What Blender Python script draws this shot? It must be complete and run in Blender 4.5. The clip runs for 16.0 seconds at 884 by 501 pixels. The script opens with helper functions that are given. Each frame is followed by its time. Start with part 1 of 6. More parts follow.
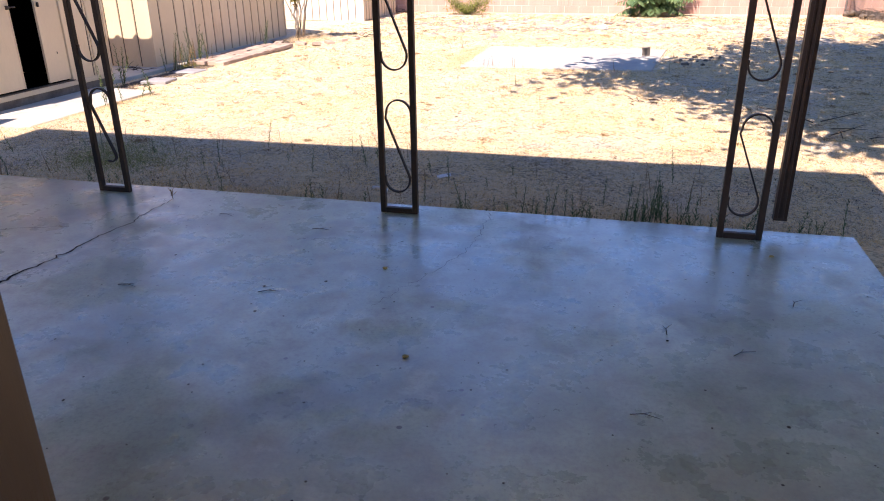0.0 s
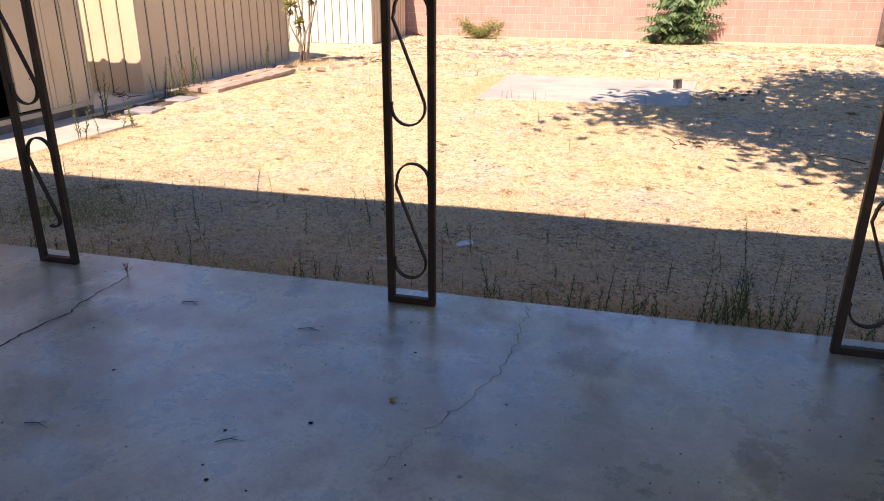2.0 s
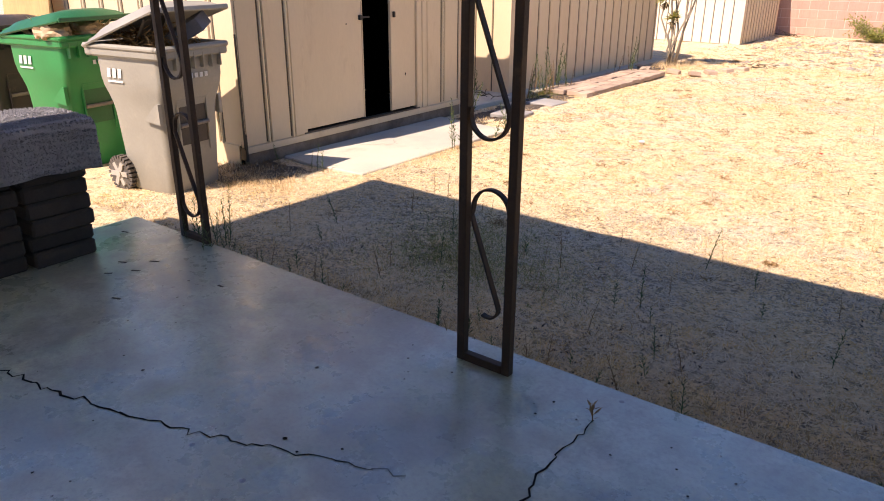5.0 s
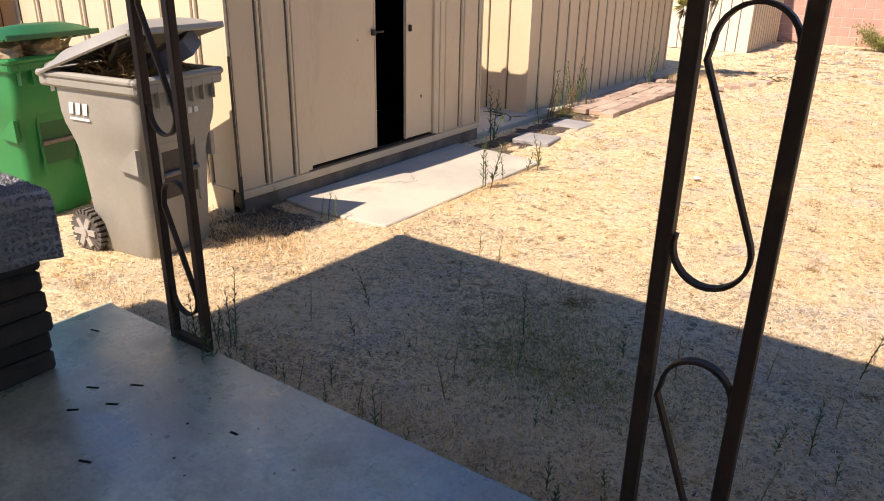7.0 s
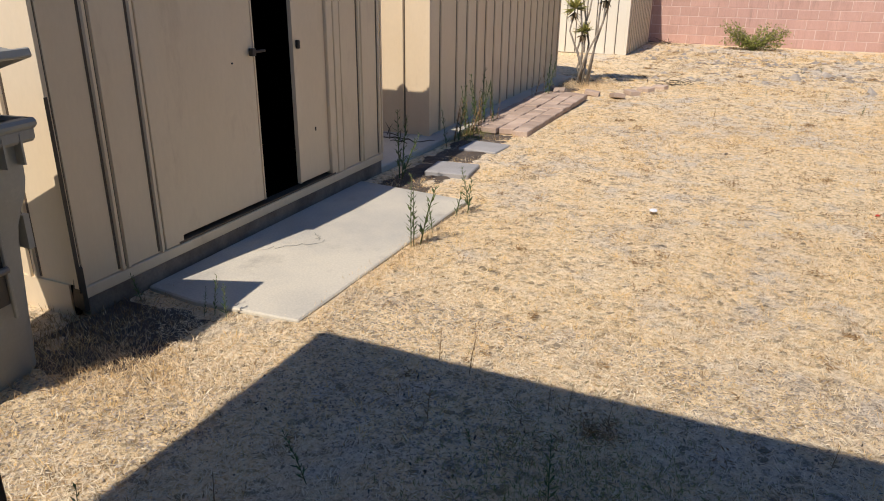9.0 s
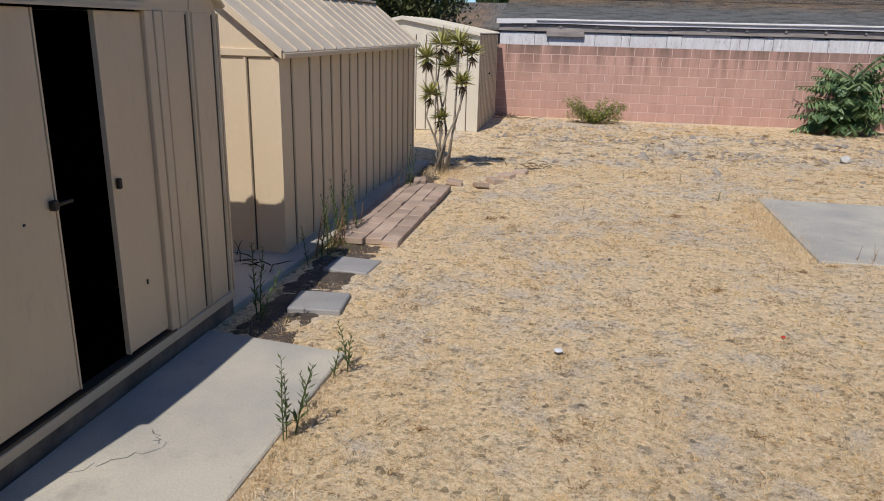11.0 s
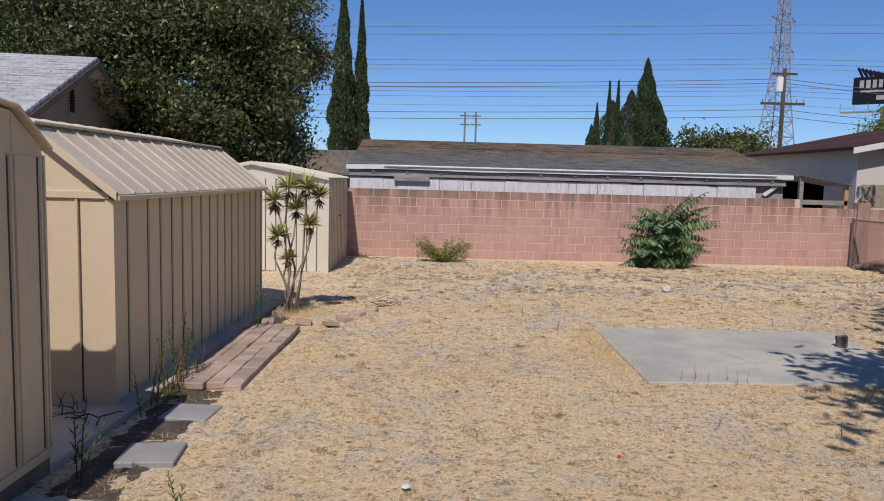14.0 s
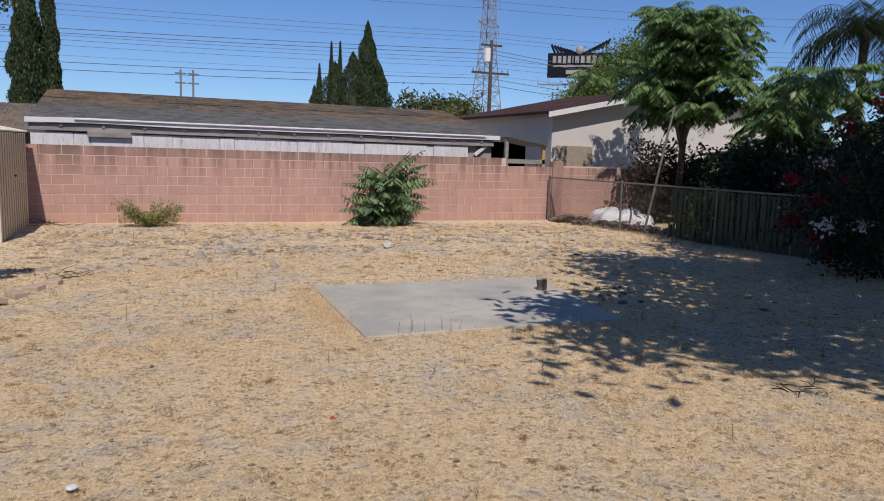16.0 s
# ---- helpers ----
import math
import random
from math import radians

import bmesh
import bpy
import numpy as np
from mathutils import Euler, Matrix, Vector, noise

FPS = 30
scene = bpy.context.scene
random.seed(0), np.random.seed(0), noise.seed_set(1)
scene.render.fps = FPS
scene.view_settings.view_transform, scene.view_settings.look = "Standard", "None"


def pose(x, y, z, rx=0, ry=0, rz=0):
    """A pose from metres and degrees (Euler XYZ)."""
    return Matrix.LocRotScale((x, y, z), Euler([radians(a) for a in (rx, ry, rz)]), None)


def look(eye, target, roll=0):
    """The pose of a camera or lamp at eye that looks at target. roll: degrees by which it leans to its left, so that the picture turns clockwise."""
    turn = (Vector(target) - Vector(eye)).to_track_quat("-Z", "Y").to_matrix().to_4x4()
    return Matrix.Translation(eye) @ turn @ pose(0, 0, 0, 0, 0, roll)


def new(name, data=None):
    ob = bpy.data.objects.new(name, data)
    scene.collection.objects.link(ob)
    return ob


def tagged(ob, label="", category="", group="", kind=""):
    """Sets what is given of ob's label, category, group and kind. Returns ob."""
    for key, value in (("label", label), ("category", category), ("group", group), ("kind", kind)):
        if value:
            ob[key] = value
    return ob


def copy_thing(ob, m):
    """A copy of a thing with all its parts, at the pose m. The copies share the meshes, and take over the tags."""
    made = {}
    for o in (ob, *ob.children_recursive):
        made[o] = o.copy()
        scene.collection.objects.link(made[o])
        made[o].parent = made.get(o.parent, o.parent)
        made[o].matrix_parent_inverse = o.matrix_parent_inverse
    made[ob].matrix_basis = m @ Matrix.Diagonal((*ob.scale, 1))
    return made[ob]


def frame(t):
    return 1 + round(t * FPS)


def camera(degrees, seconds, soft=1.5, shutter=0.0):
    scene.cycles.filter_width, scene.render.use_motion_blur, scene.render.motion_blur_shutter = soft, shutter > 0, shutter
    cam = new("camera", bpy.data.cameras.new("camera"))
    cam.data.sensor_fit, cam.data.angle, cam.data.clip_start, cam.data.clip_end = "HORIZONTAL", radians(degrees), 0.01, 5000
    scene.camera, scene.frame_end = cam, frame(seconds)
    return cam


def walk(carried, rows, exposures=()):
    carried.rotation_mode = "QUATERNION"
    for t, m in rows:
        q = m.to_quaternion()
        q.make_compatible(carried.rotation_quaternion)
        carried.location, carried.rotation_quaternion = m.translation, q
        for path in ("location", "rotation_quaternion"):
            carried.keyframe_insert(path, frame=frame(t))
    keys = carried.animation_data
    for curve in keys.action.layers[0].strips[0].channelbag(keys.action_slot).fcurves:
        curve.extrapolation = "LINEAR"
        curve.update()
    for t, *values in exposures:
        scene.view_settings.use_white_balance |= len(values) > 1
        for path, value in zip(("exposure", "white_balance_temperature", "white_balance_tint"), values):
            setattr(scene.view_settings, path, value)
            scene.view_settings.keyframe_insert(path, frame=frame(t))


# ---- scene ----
cam = camera(62.7, 16.0, 1.0)
PATH = [
    (0, (0.183, 0.05, 1.509), (-0.276, 1.84, 0.745), -0.6),
    (0.5, (0.162, 0.425, 1.526), (-0.375, 2.206, 0.792), -0.3),
    (1, (0.199, 0.606, 1.504), (-0.356, 2.387, 0.783), -0.3),
    (1.5, (0.052, 0.895, 1.538), (-0.437, 2.696, 0.817), -0.1),
    (2, (-0.184, 1.089, 1.514), (-0.659, 2.894, 0.797), 0.2),
    (2.5, (-0.484, 1.339, 1.46), (-1.144, 3.083, 0.737), -0.4),
    (3, (-0.781, 1.489, 1.419), (-1.685, 3.122, 0.703), -0.5),
    (3.5, (-1.061, 1.618, 1.442), (-2.115, 3.157, 0.721), -0.3),
    (4, (-1.348, 1.744, 1.412), (-2.471, 3.229, 0.682), -0.1),
    (4.2, (-1.476, 1.844, 1.404), (-2.615, 3.315, 0.67), 0.0),
    (6.5, (-2.663, 2.646, 1.493), (-3.75, 4.148, 0.743), 1.2),
    (7, (-2.96, 2.785, 1.498), (-4.018, 4.309, 0.751), 1.1),
    (7.5, (-3.218, 2.943, 1.483), (-4.226, 4.5, 0.734), 1.2),
    (8, (-3.524, 3.212, 1.47), (-4.464, 4.814, 0.726), 1.2),
    (8.5, (-3.742, 3.421, 1.436), (-4.606, 5.066, 0.696), 1.2),
    (8.7, (-3.828, 3.52, 1.431), (-4.647, 5.189, 0.694), 0.9),
    (10.8, (-4.477, 4.534, 1.718), (-4.853, 6.389, 1.073), 1.5),
    (11, (-4.485, 4.549, 1.743), (-4.85, 6.426, 1.159), 1.4),
    (11.5, (-4.485, 4.57, 1.785), (-4.839, 6.495, 1.37), 1.3),
    (12, (-4.489, 4.593, 1.767), (-4.838, 6.54, 1.471), 1.3),
    (12.5, (-4.467, 4.587, 1.755), (-4.81, 6.543, 1.522), 1.3),
    (13, (-4.417, 4.562, 1.735), (-4.711, 6.529, 1.529), 1.2),
    (13.5, (-4.365, 4.53, 1.733), (-4.538, 6.513, 1.533), 1.4),
    (14, (-4.365, 4.486, 1.727), (-4.365, 6.476, 1.529), 1.5),
    (14.5, (-4.364, 4.479, 1.733), (-4.219, 6.464, 1.53), 1.7),
    (15, (-4.338, 4.473, 1.732), (-4.037, 6.438, 1.517), 1.8),
    (15.5, (-4.226, 4.585, 1.649), (-3.732, 6.508, 1.406), 1.8),
    (16, (-4.1, 4.915, 1.569), (-3.383, 6.763, 1.298), 1.9),
]
EXPOSURES = [(0, 1.46, 7000, 28), (0.5, 1.3, 7300, 28), (1.0, 1.18, 7500, 27), (2, 1.16, 7800, 27), (4.2, 1.18, 7850, 26), (6.5, 1.06, 7800, 23), (8.0, 0.74, 7250, 17), (8.7, 0.5, 6950, 15), (10.8, -0.03, 6450, 13), (12, -0.12, 6350, 14), (16, -0.16, 6500, 17)]
walk(cam, [(t, look(eye, target, roll)) for t, eye, target, roll in PATH], EXPOSURES)

# ---- light: clear sky, high sun from behind the house ----
SUN_FROM = Vector((-0.13, -0.769, 1.0)).normalized()
sun = new("sun", bpy.data.lights.new("sun", "SUN"))
sun.data.energy, sun.data.angle, sun.data.color = 3.8, radians(0.5), (1.0, 0.945, 0.86)
sun.matrix_world = look(SUN_FROM * 60, (0, 0, 0))
world = bpy.data.worlds.new("sky")
scene.world = world
world.use_nodes = True
wt = world.node_tree
sky = wt.nodes.new("ShaderNodeTexSky")
sky.sky_type, sky.sun_disc = "NISHITA", False
sky.sun_elevation = math.asin(SUN_FROM.z)
sky.sun_rotation = math.atan2(SUN_FROM.x, SUN_FROM.y)
sky.altitude, sky.air_density, sky.dust_density, sky.ozone_density = 1200, 1.0, 0.0, 4.0
deep = wt.nodes.new("ShaderNodeMix")
deep.data_type, deep.blend_type = "RGBA", "MULTIPLY"
deep.inputs[0].default_value, deep.inputs[7].default_value = 1.0, (0.70, 0.92, 1.16, 1)
wt.links.new(sky.outputs[0], deep.inputs[6])
wt.links.new(deep.outputs[2], wt.nodes["Background"].inputs[0])
wt.nodes["Background"].inputs[1].default_value = 0.096

# ---- materials ----
def shader(name, colour, rough=0.7, metal=0.0, spec=0.5):
    m = bpy.data.materials.new(name)
    m.use_nodes = True
    b = m.node_tree.nodes["Principled BSDF"]
    b.inputs["Base Color"].default_value = (*colour, 1)
    b.inputs["Roughness"].default_value = rough
    b.inputs["Metallic"].default_value = metal
    b.inputs["Specular IOR Level"].default_value = spec
    return m, m.node_tree, b


def coords(nt, scale=(1, 1, 1), kind="Object"):
    c, mp = nt.nodes.new("ShaderNodeTexCoord"), nt.nodes.new("ShaderNodeMapping")
    mp.inputs["Scale"].default_value = scale
    if kind == "World":
        c = nt.nodes.new("ShaderNodeNewGeometry")
        nt.links.new(c.outputs["Position"], mp.inputs[0])
    else:
        nt.links.new(c.outputs[kind], mp.inputs[0])
    return mp.outputs[0]


def noise_of(nt, vec, scale, detail=6.0, rough=0.6):
    n = nt.nodes.new("ShaderNodeTexNoise")
    n.inputs["Scale"].default_value, n.inputs["Detail"].default_value, n.inputs["Roughness"].default_value = scale, detail, rough
    nt.links.new(vec, n.inputs["Vector"])
    return n.outputs["Fac"]


def ramp(nt, fac, stops):
    r = nt.nodes.new("ShaderNodeValToRGB")
    e = r.color_ramp.elements
    while len(e) < len(stops):
        e.new(0.5)
    for k, (p, c) in enumerate(stops):
        e[k].position = p
        e[k].color = (*c, 1) if len(c) == 3 else c
    nt.links.new(fac, r.inputs[0])
    return r.outputs[0]


def mix(nt, fac, a, b, mode="MIX"):
    n = nt.nodes.new("ShaderNodeMix")
    n.data_type, n.blend_type = "RGBA", mode
    for sock, v in ((n.inputs[0], fac), (n.inputs[6], a), (n.inputs[7], b)):
        if isinstance(v, (int, float)):
            sock.default_value = v
        elif isinstance(v, tuple):
            sock.default_value = (*v, 1)
        else:
            nt.links.new(v, sock)
    return n.outputs[2]


def bump(nt, b, height, strength=0.3, dist=0.01):
    n = nt.nodes.new("ShaderNodeBump")
    n.inputs["Strength"].default_value, n.inputs["Distance"].default_value = strength, dist
    nt.links.new(height, n.inputs["Height"])
    nt.links.new(n.outputs[0], b.inputs["Normal"])


def grey(v):
    return (v, v, v)


def worn(name, c1, c2, rough=0.7, scale=3.0, fine=60.0, bumps=0.2, metal=0.0, spec=0.5, stretch=(1, 1, 1), stain=None, rand=0.0, kind="Object", contrast=0.2, grain=0.35):
    """Two-scale colour variation, fine relief and uneven gloss."""
    m, nt, b = shader(name, c1, rough, metal, spec)
    v = coords(nt, stretch, kind)
    big, small = noise_of(nt, v, scale, 5), noise_of(nt, v, fine, 4)
    col = ramp(nt, big, [(0.5 - contrast, c1), (0.5 + contrast, c2)])
    col = mix(nt, grain, col, ramp(nt, small, [(0.3, grey(0.45)), (0.7, grey(1.0))]), "MULTIPLY")
    if stain:
        col = mix(nt, ramp(nt, noise_of(nt, v, scale * 2.7, 8, 0.7), [(0.56, grey(0)), (0.75, grey(0.8))]), col, stain)
    if rand:
        oi = nt.nodes.new("ShaderNodeObjectInfo")
        col = mix(nt, 1.0, col, ramp(nt, oi.outputs["Random"], [(0.0, grey(1 - rand)), (1.0, grey(1.0))]), "MULTIPLY")
    nt.links.new(col, b.inputs["Base Color"])
    nt.links.new(ramp(nt, big, [(0.3, grey(max(rough - 0.12, 0.05))), (0.7, grey(min(rough + 0.12, 1)))]), b.inputs["Roughness"])
    bump(nt, b, small, bumps, 0.005)
    return m


def leafy(name, c1, c2, rough=0.5, through_light=0.25, spec=0.3):
    m, nt, b = shader(name, c1, rough, 0, spec)
    g = nt.nodes.new("ShaderNodeNewGeometry")
    col = ramp(nt, g.outputs["Random Per Island"], [(0.0, c1), (1.0, c2)])
    nt.links.new(col, b.inputs["Base Color"])
    if through_light:
        t, add = nt.nodes.new("ShaderNodeBsdfTranslucent"), nt.nodes.new("ShaderNodeMixShader")
        nt.links.new(col, t.inputs[0])
        add.inputs[0].default_value = through_light
        nt.links.new(b.outputs[0], add.inputs[1])
        nt.links.new(t.outputs[0], add.inputs[2])
        nt.links.new(add.outputs[0], nt.nodes["Material Output"].inputs[0])
    return m


def ground_material():
    m, nt, b = shader("dry_ground", (0.4, 0.33, 0.22), 0.95, 0, 0.1)
    v = coords(nt)
    patch = noise_of(nt, v, 0.55, 6, 0.65)
    mid = noise_of(nt, v, 3.2, 8, 0.7)
    fine = noise_of(nt, v, 45, 6, 0.75)
    straw = ramp(nt, fine, [(0.34, (0.50, 0.35, 0.19)), (0.46, (0.86, 0.65, 0.38)), (0.60, (0.97, 0.80, 0.54))])
    dirt = ramp(nt, fine, [(0.34, (0.36, 0.30, 0.235)), (0.46, (0.67, 0.58, 0.455)), (0.60, (0.84, 0.74, 0.59))])
    both = nt.nodes.new("ShaderNodeMath")
    both.operation = "ADD"
    nt.links.new(patch, both.inputs[0])
    nt.links.new(mid, both.inputs[1])
    half = nt.nodes.new("ShaderNodeMath")
    half.operation = "MULTIPLY"
    half.inputs[1].default_value = 0.5
    nt.links.new(both.outputs[0], half.inputs[0])
    col = mix(nt, ramp(nt, half.outputs[0], [(0.49, grey(0)), (0.58, grey(0.95))]), straw, dirt)
    col = mix(nt, ramp(nt, noise_of(nt, v, 7, 8, 0.8), [(0.575, grey(0)), (0.64, grey(0.75))]), col, (0.27, 0.20, 0.145))
    clods = noise_of(nt, v, 13, 9, 0.72)
    col = mix(nt, 1.0, col, ramp(nt, clods, [(0.36, grey(0.45)), (0.45, grey(0.92)), (0.60, grey(1.0))]), "MULTIPLY")
    crumbs = nt.nodes.new("ShaderNodeTexVoronoi")
    crumbs.inputs["Scale"].default_value = 34.0
    nt.links.new(v, crumbs.inputs["Vector"])
    col = mix(nt, 1.0, col, ramp(nt, crumbs.outputs["Color"], [(0.08, grey(0.42)), (0.22, grey(0.88)), (0.7, grey(1.0))]), "MULTIPLY")
    nt.links.new(col, b.inputs["Base Color"])
    bump(nt, b, clods, 0.9, 0.05)
    return m


def patio_material():
    m, nt, b = shader("patio_concrete", (0.4, 0.4, 0.4), 0.4, 0, 0.75)
    v = coords(nt)
    big = noise_of(nt, v, 0.9, 5, 0.55)
    mid = noise_of(nt, v, 4.5, 8, 0.65)
    fine = noise_of(nt, v, 55, 6, 0.7)
    col = ramp(nt, big, [(0.34, (0.24, 0.285, 0.22)), (0.5, (0.40, 0.475, 0.365)), (0.66, (0.52, 0.605, 0.475))])
    col = mix(nt, ramp(nt, mid, [(0.5, grey(0)), (0.66, grey(0.7))]), col, (0.28, 0.265, 0.225))
    col = mix(nt, ramp(nt, noise_of(nt, v, 1.7, 4, 0.5), [(0.56, grey(0)), (0.62, grey(0.5))]), col, (0.20, 0.19, 0.165))
    col = mix(nt, ramp(nt, noise_of(nt, v, 11, 9, 0.75), [(0.54, grey(0)), (0.68, grey(0.6))]), col, (0.22, 0.215, 0.185))
    col = mix(nt, ramp(nt, noise_of(nt, v, 2.3, 10, 0.72), [(0.55, grey(0)), (0.60, grey(0.35))]), col, (0.62, 0.68, 0.58))
    spots = nt.nodes.new("ShaderNodeTexVoronoi")
    spots.inputs["Scale"].default_value = 4.0
    nt.links.new(v, spots.inputs["Vector"])
    dot = ramp(nt, spots.outputs["Distance"], [(0.035, grey(1)), (0.05, grey(0))])
    col = mix(nt, dot, col, (0.08, 0.07, 0.06))
    col = mix(nt, 0.7, col, ramp(nt, fine, [(0.34, grey(0.6)), (0.55, grey(1.0))]), "MULTIPLY")
    nt.links.new(col, b.inputs["Base Color"])
    nt.links.new(ramp(nt, mid, [(0.3, grey(0.24)), (0.55, grey(0.36)), (0.75, grey(0.55))]), b.inputs["Roughness"])
    worn_off = noise_of(nt, v, 0.75, 6, 0.62)
    nt.links.new(ramp(nt, worn_off, [(0.40, grey(0.12)), (0.46, grey(0.75)), (0.56, grey(1.0))]), b.inputs["Coat Weight"])
    b.inputs["Coat IOR"].default_value = 2.4
    nt.links.new(ramp(nt, mid, [(0.3, grey(0.20)), (0.7, grey(0.40))]), b.inputs["Coat Roughness"])
    bump(nt, b, mid, 0.05, 0.01)
    return m


def shingle_material(name, c1, c2, c3, upper, low=None):
    m, nt, b = shader(name, c1, 0.9, 0, 0.2)
    v = coords(nt, (1, 1, 1))
    br = nt.nodes.new("ShaderNodeTexBrick")
    br.inputs["Scale"].default_value = 1.0
    br.inputs["Brick Width"].default_value, br.inputs["Row Height"].default_value = 0.3, 0.14
    br.inputs["Mortar Size"].default_value = 0.008
    br.inputs["Color1"].default_value, br.inputs["Color2"].default_value, br.inputs["Mortar"].default_value = (*c1, 1), (*c2, 1), (*c3, 1)
    nt.links.new(v, br.inputs["Vector"])
    col = mix(nt, ramp(nt, noise_of(nt, v, 0.5, 6, 0.7), [(0.42, grey(0)), (0.62, grey(0.75))]), br.outputs["Color"], upper)
    if low:
        # newer grey courses along the eave, older brown ones above
        sep = nt.nodes.new("ShaderNodeSeparateXYZ")
        nt.links.new(v, sep.inputs[0])
        wob = nt.nodes.new("ShaderNodeMath")
        wob.operation = "MULTIPLY_ADD"
        wob.inputs[1].default_value = 2.6
        nt.links.new(noise_of(nt, coords(nt, (0.5, 2.2, 1)), 1.3, 6, 0.7), wob.inputs[0])
        nt.links.new(sep.outputs["Y"], wob.inputs[2])
        far = nt.nodes.new("ShaderNodeMapRange")
        nt.links.new(wob.outputs[0], far.inputs[0])
        far.inputs[1].default_value, far.inputs[2].default_value = 2.3, 3.6
        col = mix(nt, far.outputs[0], low, col)
    col = mix(nt, 0.5, col, ramp(nt, noise_of(nt, v, 30, 4), [(0.3, grey(0.5)), (0.7, grey(1.0))]), "MULTIPLY")
    col = mix(nt, 0.8, col, ramp(nt, noise_of(nt, coords(nt, (1.2, 9, 1)), 2.0, 5, 0.7), [(0.38, grey(0.45)), (0.55, grey(1.0))]), "MULTIPLY")
    nt.links.new(col, b.inputs["Base Color"])
    bump(nt, b, br.outputs["Fac"], -0.4, 0.01)
    return m


M_GROUND, M_PATIO = ground_material(), patio_material()
M_STRAW = leafy("straw", (0.46, 0.31, 0.15), (0.98, 0.80, 0.52), 0.8, 0.15, 0.15)
M_DRYWEED = leafy("dry_weed", (0.20, 0.12, 0.06), (0.42, 0.28, 0.14), 0.8, 0.1, 0.1)
M_WEED = leafy("weed_green", (0.05, 0.085, 0.025), (0.16, 0.20, 0.075), 0.6, 0.2)
M_CONC = worn("pad_concrete", (0.42, 0.405, 0.36), (0.58, 0.54, 0.44), 0.85, 1.1, 90, 0.25, stain=(0.30, 0.28, 0.24), contrast=0.12)
M_PAVER = worn("grey_paver", (0.30, 0.295, 0.285), (0.40, 0.39, 0.375), 0.9, 3, 90, 0.3, rand=0.15)
M_SOIL = worn("dark_soil", (0.055, 0.042, 0.032), (0.13, 0.10, 0.075), 1.0, 6, 60, 1.0, stain=(0.20, 0.16, 0.12), kind="World")
M_CRACK = worn("crack_shadow", (0.006, 0.006, 0.006), (0.016, 0.014, 0.012), 1.0, 6, 60, spec=0.1)
M_IRON = worn("brown_iron_paint", (0.040, 0.024, 0.016), (0.068, 0.042, 0.028), 0.55, 4, 80, 0.15, stain=(0.11, 0.065, 0.04), spec=0.25)
M_SHED = worn("beige_shed_paint", (0.64, 0.515, 0.345), (0.71, 0.585, 0.405), 0.5, 1.2, 50, 0.02, stretch=(1, 1, 0.35), stain=(0.52, 0.40, 0.265), spec=0.4, grain=0.08, kind="World")
M_SHEDRIB = worn("beige_shed_seam", (0.05, 0.035, 0.022), (0.12, 0.085, 0.055), 0.6, 3, 50, 0.1, stretch=(1, 1, 0.3))
M_SHEDROOF = worn("shed_roof_paint", (0.58, 0.49, 0.36), (0.70, 0.60, 0.45), 0.5, 1.5, 60, 0.04, grain=0.12, stain=(0.33, 0.28, 0.22), kind="World")
M_SHED3 = worn("cream_shed_paint", (0.66, 0.61, 0.49), (0.74, 0.69, 0.57), 0.5, 1.4, 60, 0.03, stretch=(1, 1, 0.3), grain=0.08, kind="World")
M_DARKSTEEL = worn("dark_hardware", (0.03, 0.028, 0.026), (0.07, 0.06, 0.05), 0.5, 8, 90, 0.1, metal=0.5)
# near black, stands in for the deep shade inside sheds and openings
M_INSIDESHADE = worn("inside_shade", (0.004, 0.004, 0.0035), (0.009, 0.008, 0.007), 0.95, 2, 30, spec=0.0)
M_BLOCK = worn("pink_block", (0.53, 0.315, 0.25), (0.62, 0.385, 0.31), 0.92, 1.6, 70, 0.35, stain=(0.27, 0.18, 0.15), rand=0.10, stretch=(2.6, 1, 0.22), kind="World")
def streak(m, colour, top, depth):
    """Dirty runs below a wall's cap, broken up along the wall."""
    nt = m.node_tree
    b = nt.nodes["Principled BSDF"]
    col = b.inputs["Base Color"].links[0].from_socket
    pos = coords(nt, (4.6, 1, 0.22), "World")
    runs = ramp(nt, noise_of(nt, pos, 1.0, 6, 0.65), [(0.47, grey(0)), (0.57, grey(0.85))])
    sep = nt.nodes.new("ShaderNodeSeparateXYZ")
    nt.links.new(coords(nt, (1, 1, 1), "World"), sep.inputs[0])
    rng = nt.nodes.new("ShaderNodeMapRange")
    nt.links.new(sep.outputs["Z"], rng.inputs[0])
    rng.inputs[1].default_value, rng.inputs[2].default_value = top - depth, top
    rng.inputs[3].default_value, rng.inputs[4].default_value = 0.0, 1.0
    amount = mix(nt, 1.0, runs, rng.outputs[0], "MULTIPLY")
    nt.links.new(mix(nt, amount, col, colour), b.inputs["Base Color"])


streak(M_BLOCK, (0.15, 0.10, 0.075), 1.45, 0.8)
M_MORTAR = worn("wall_mortar", (0.66, 0.48, 0.40), (0.73, 0.55, 0.47), 0.95, 2, 80, 0.3)
M_CAPDIRT = worn("sooty_block", (0.34, 0.215, 0.175), (0.48, 0.295, 0.24), 0.95, 2.0, 60, 0.3, rand=0.10, stretch=(2.5, 1, 0.5), kind="World", contrast=0.13)
streak(M_CAPDIRT, (0.17, 0.12, 0.09), 1.45, 0.3)
M_BRICK = worn("path_brick", (0.48, 0.345, 0.26), (0.62, 0.48, 0.37), 0.9, 5, 80, 0.4, stain=(0.40, 0.33, 0.27), rand=0.3, kind="World")
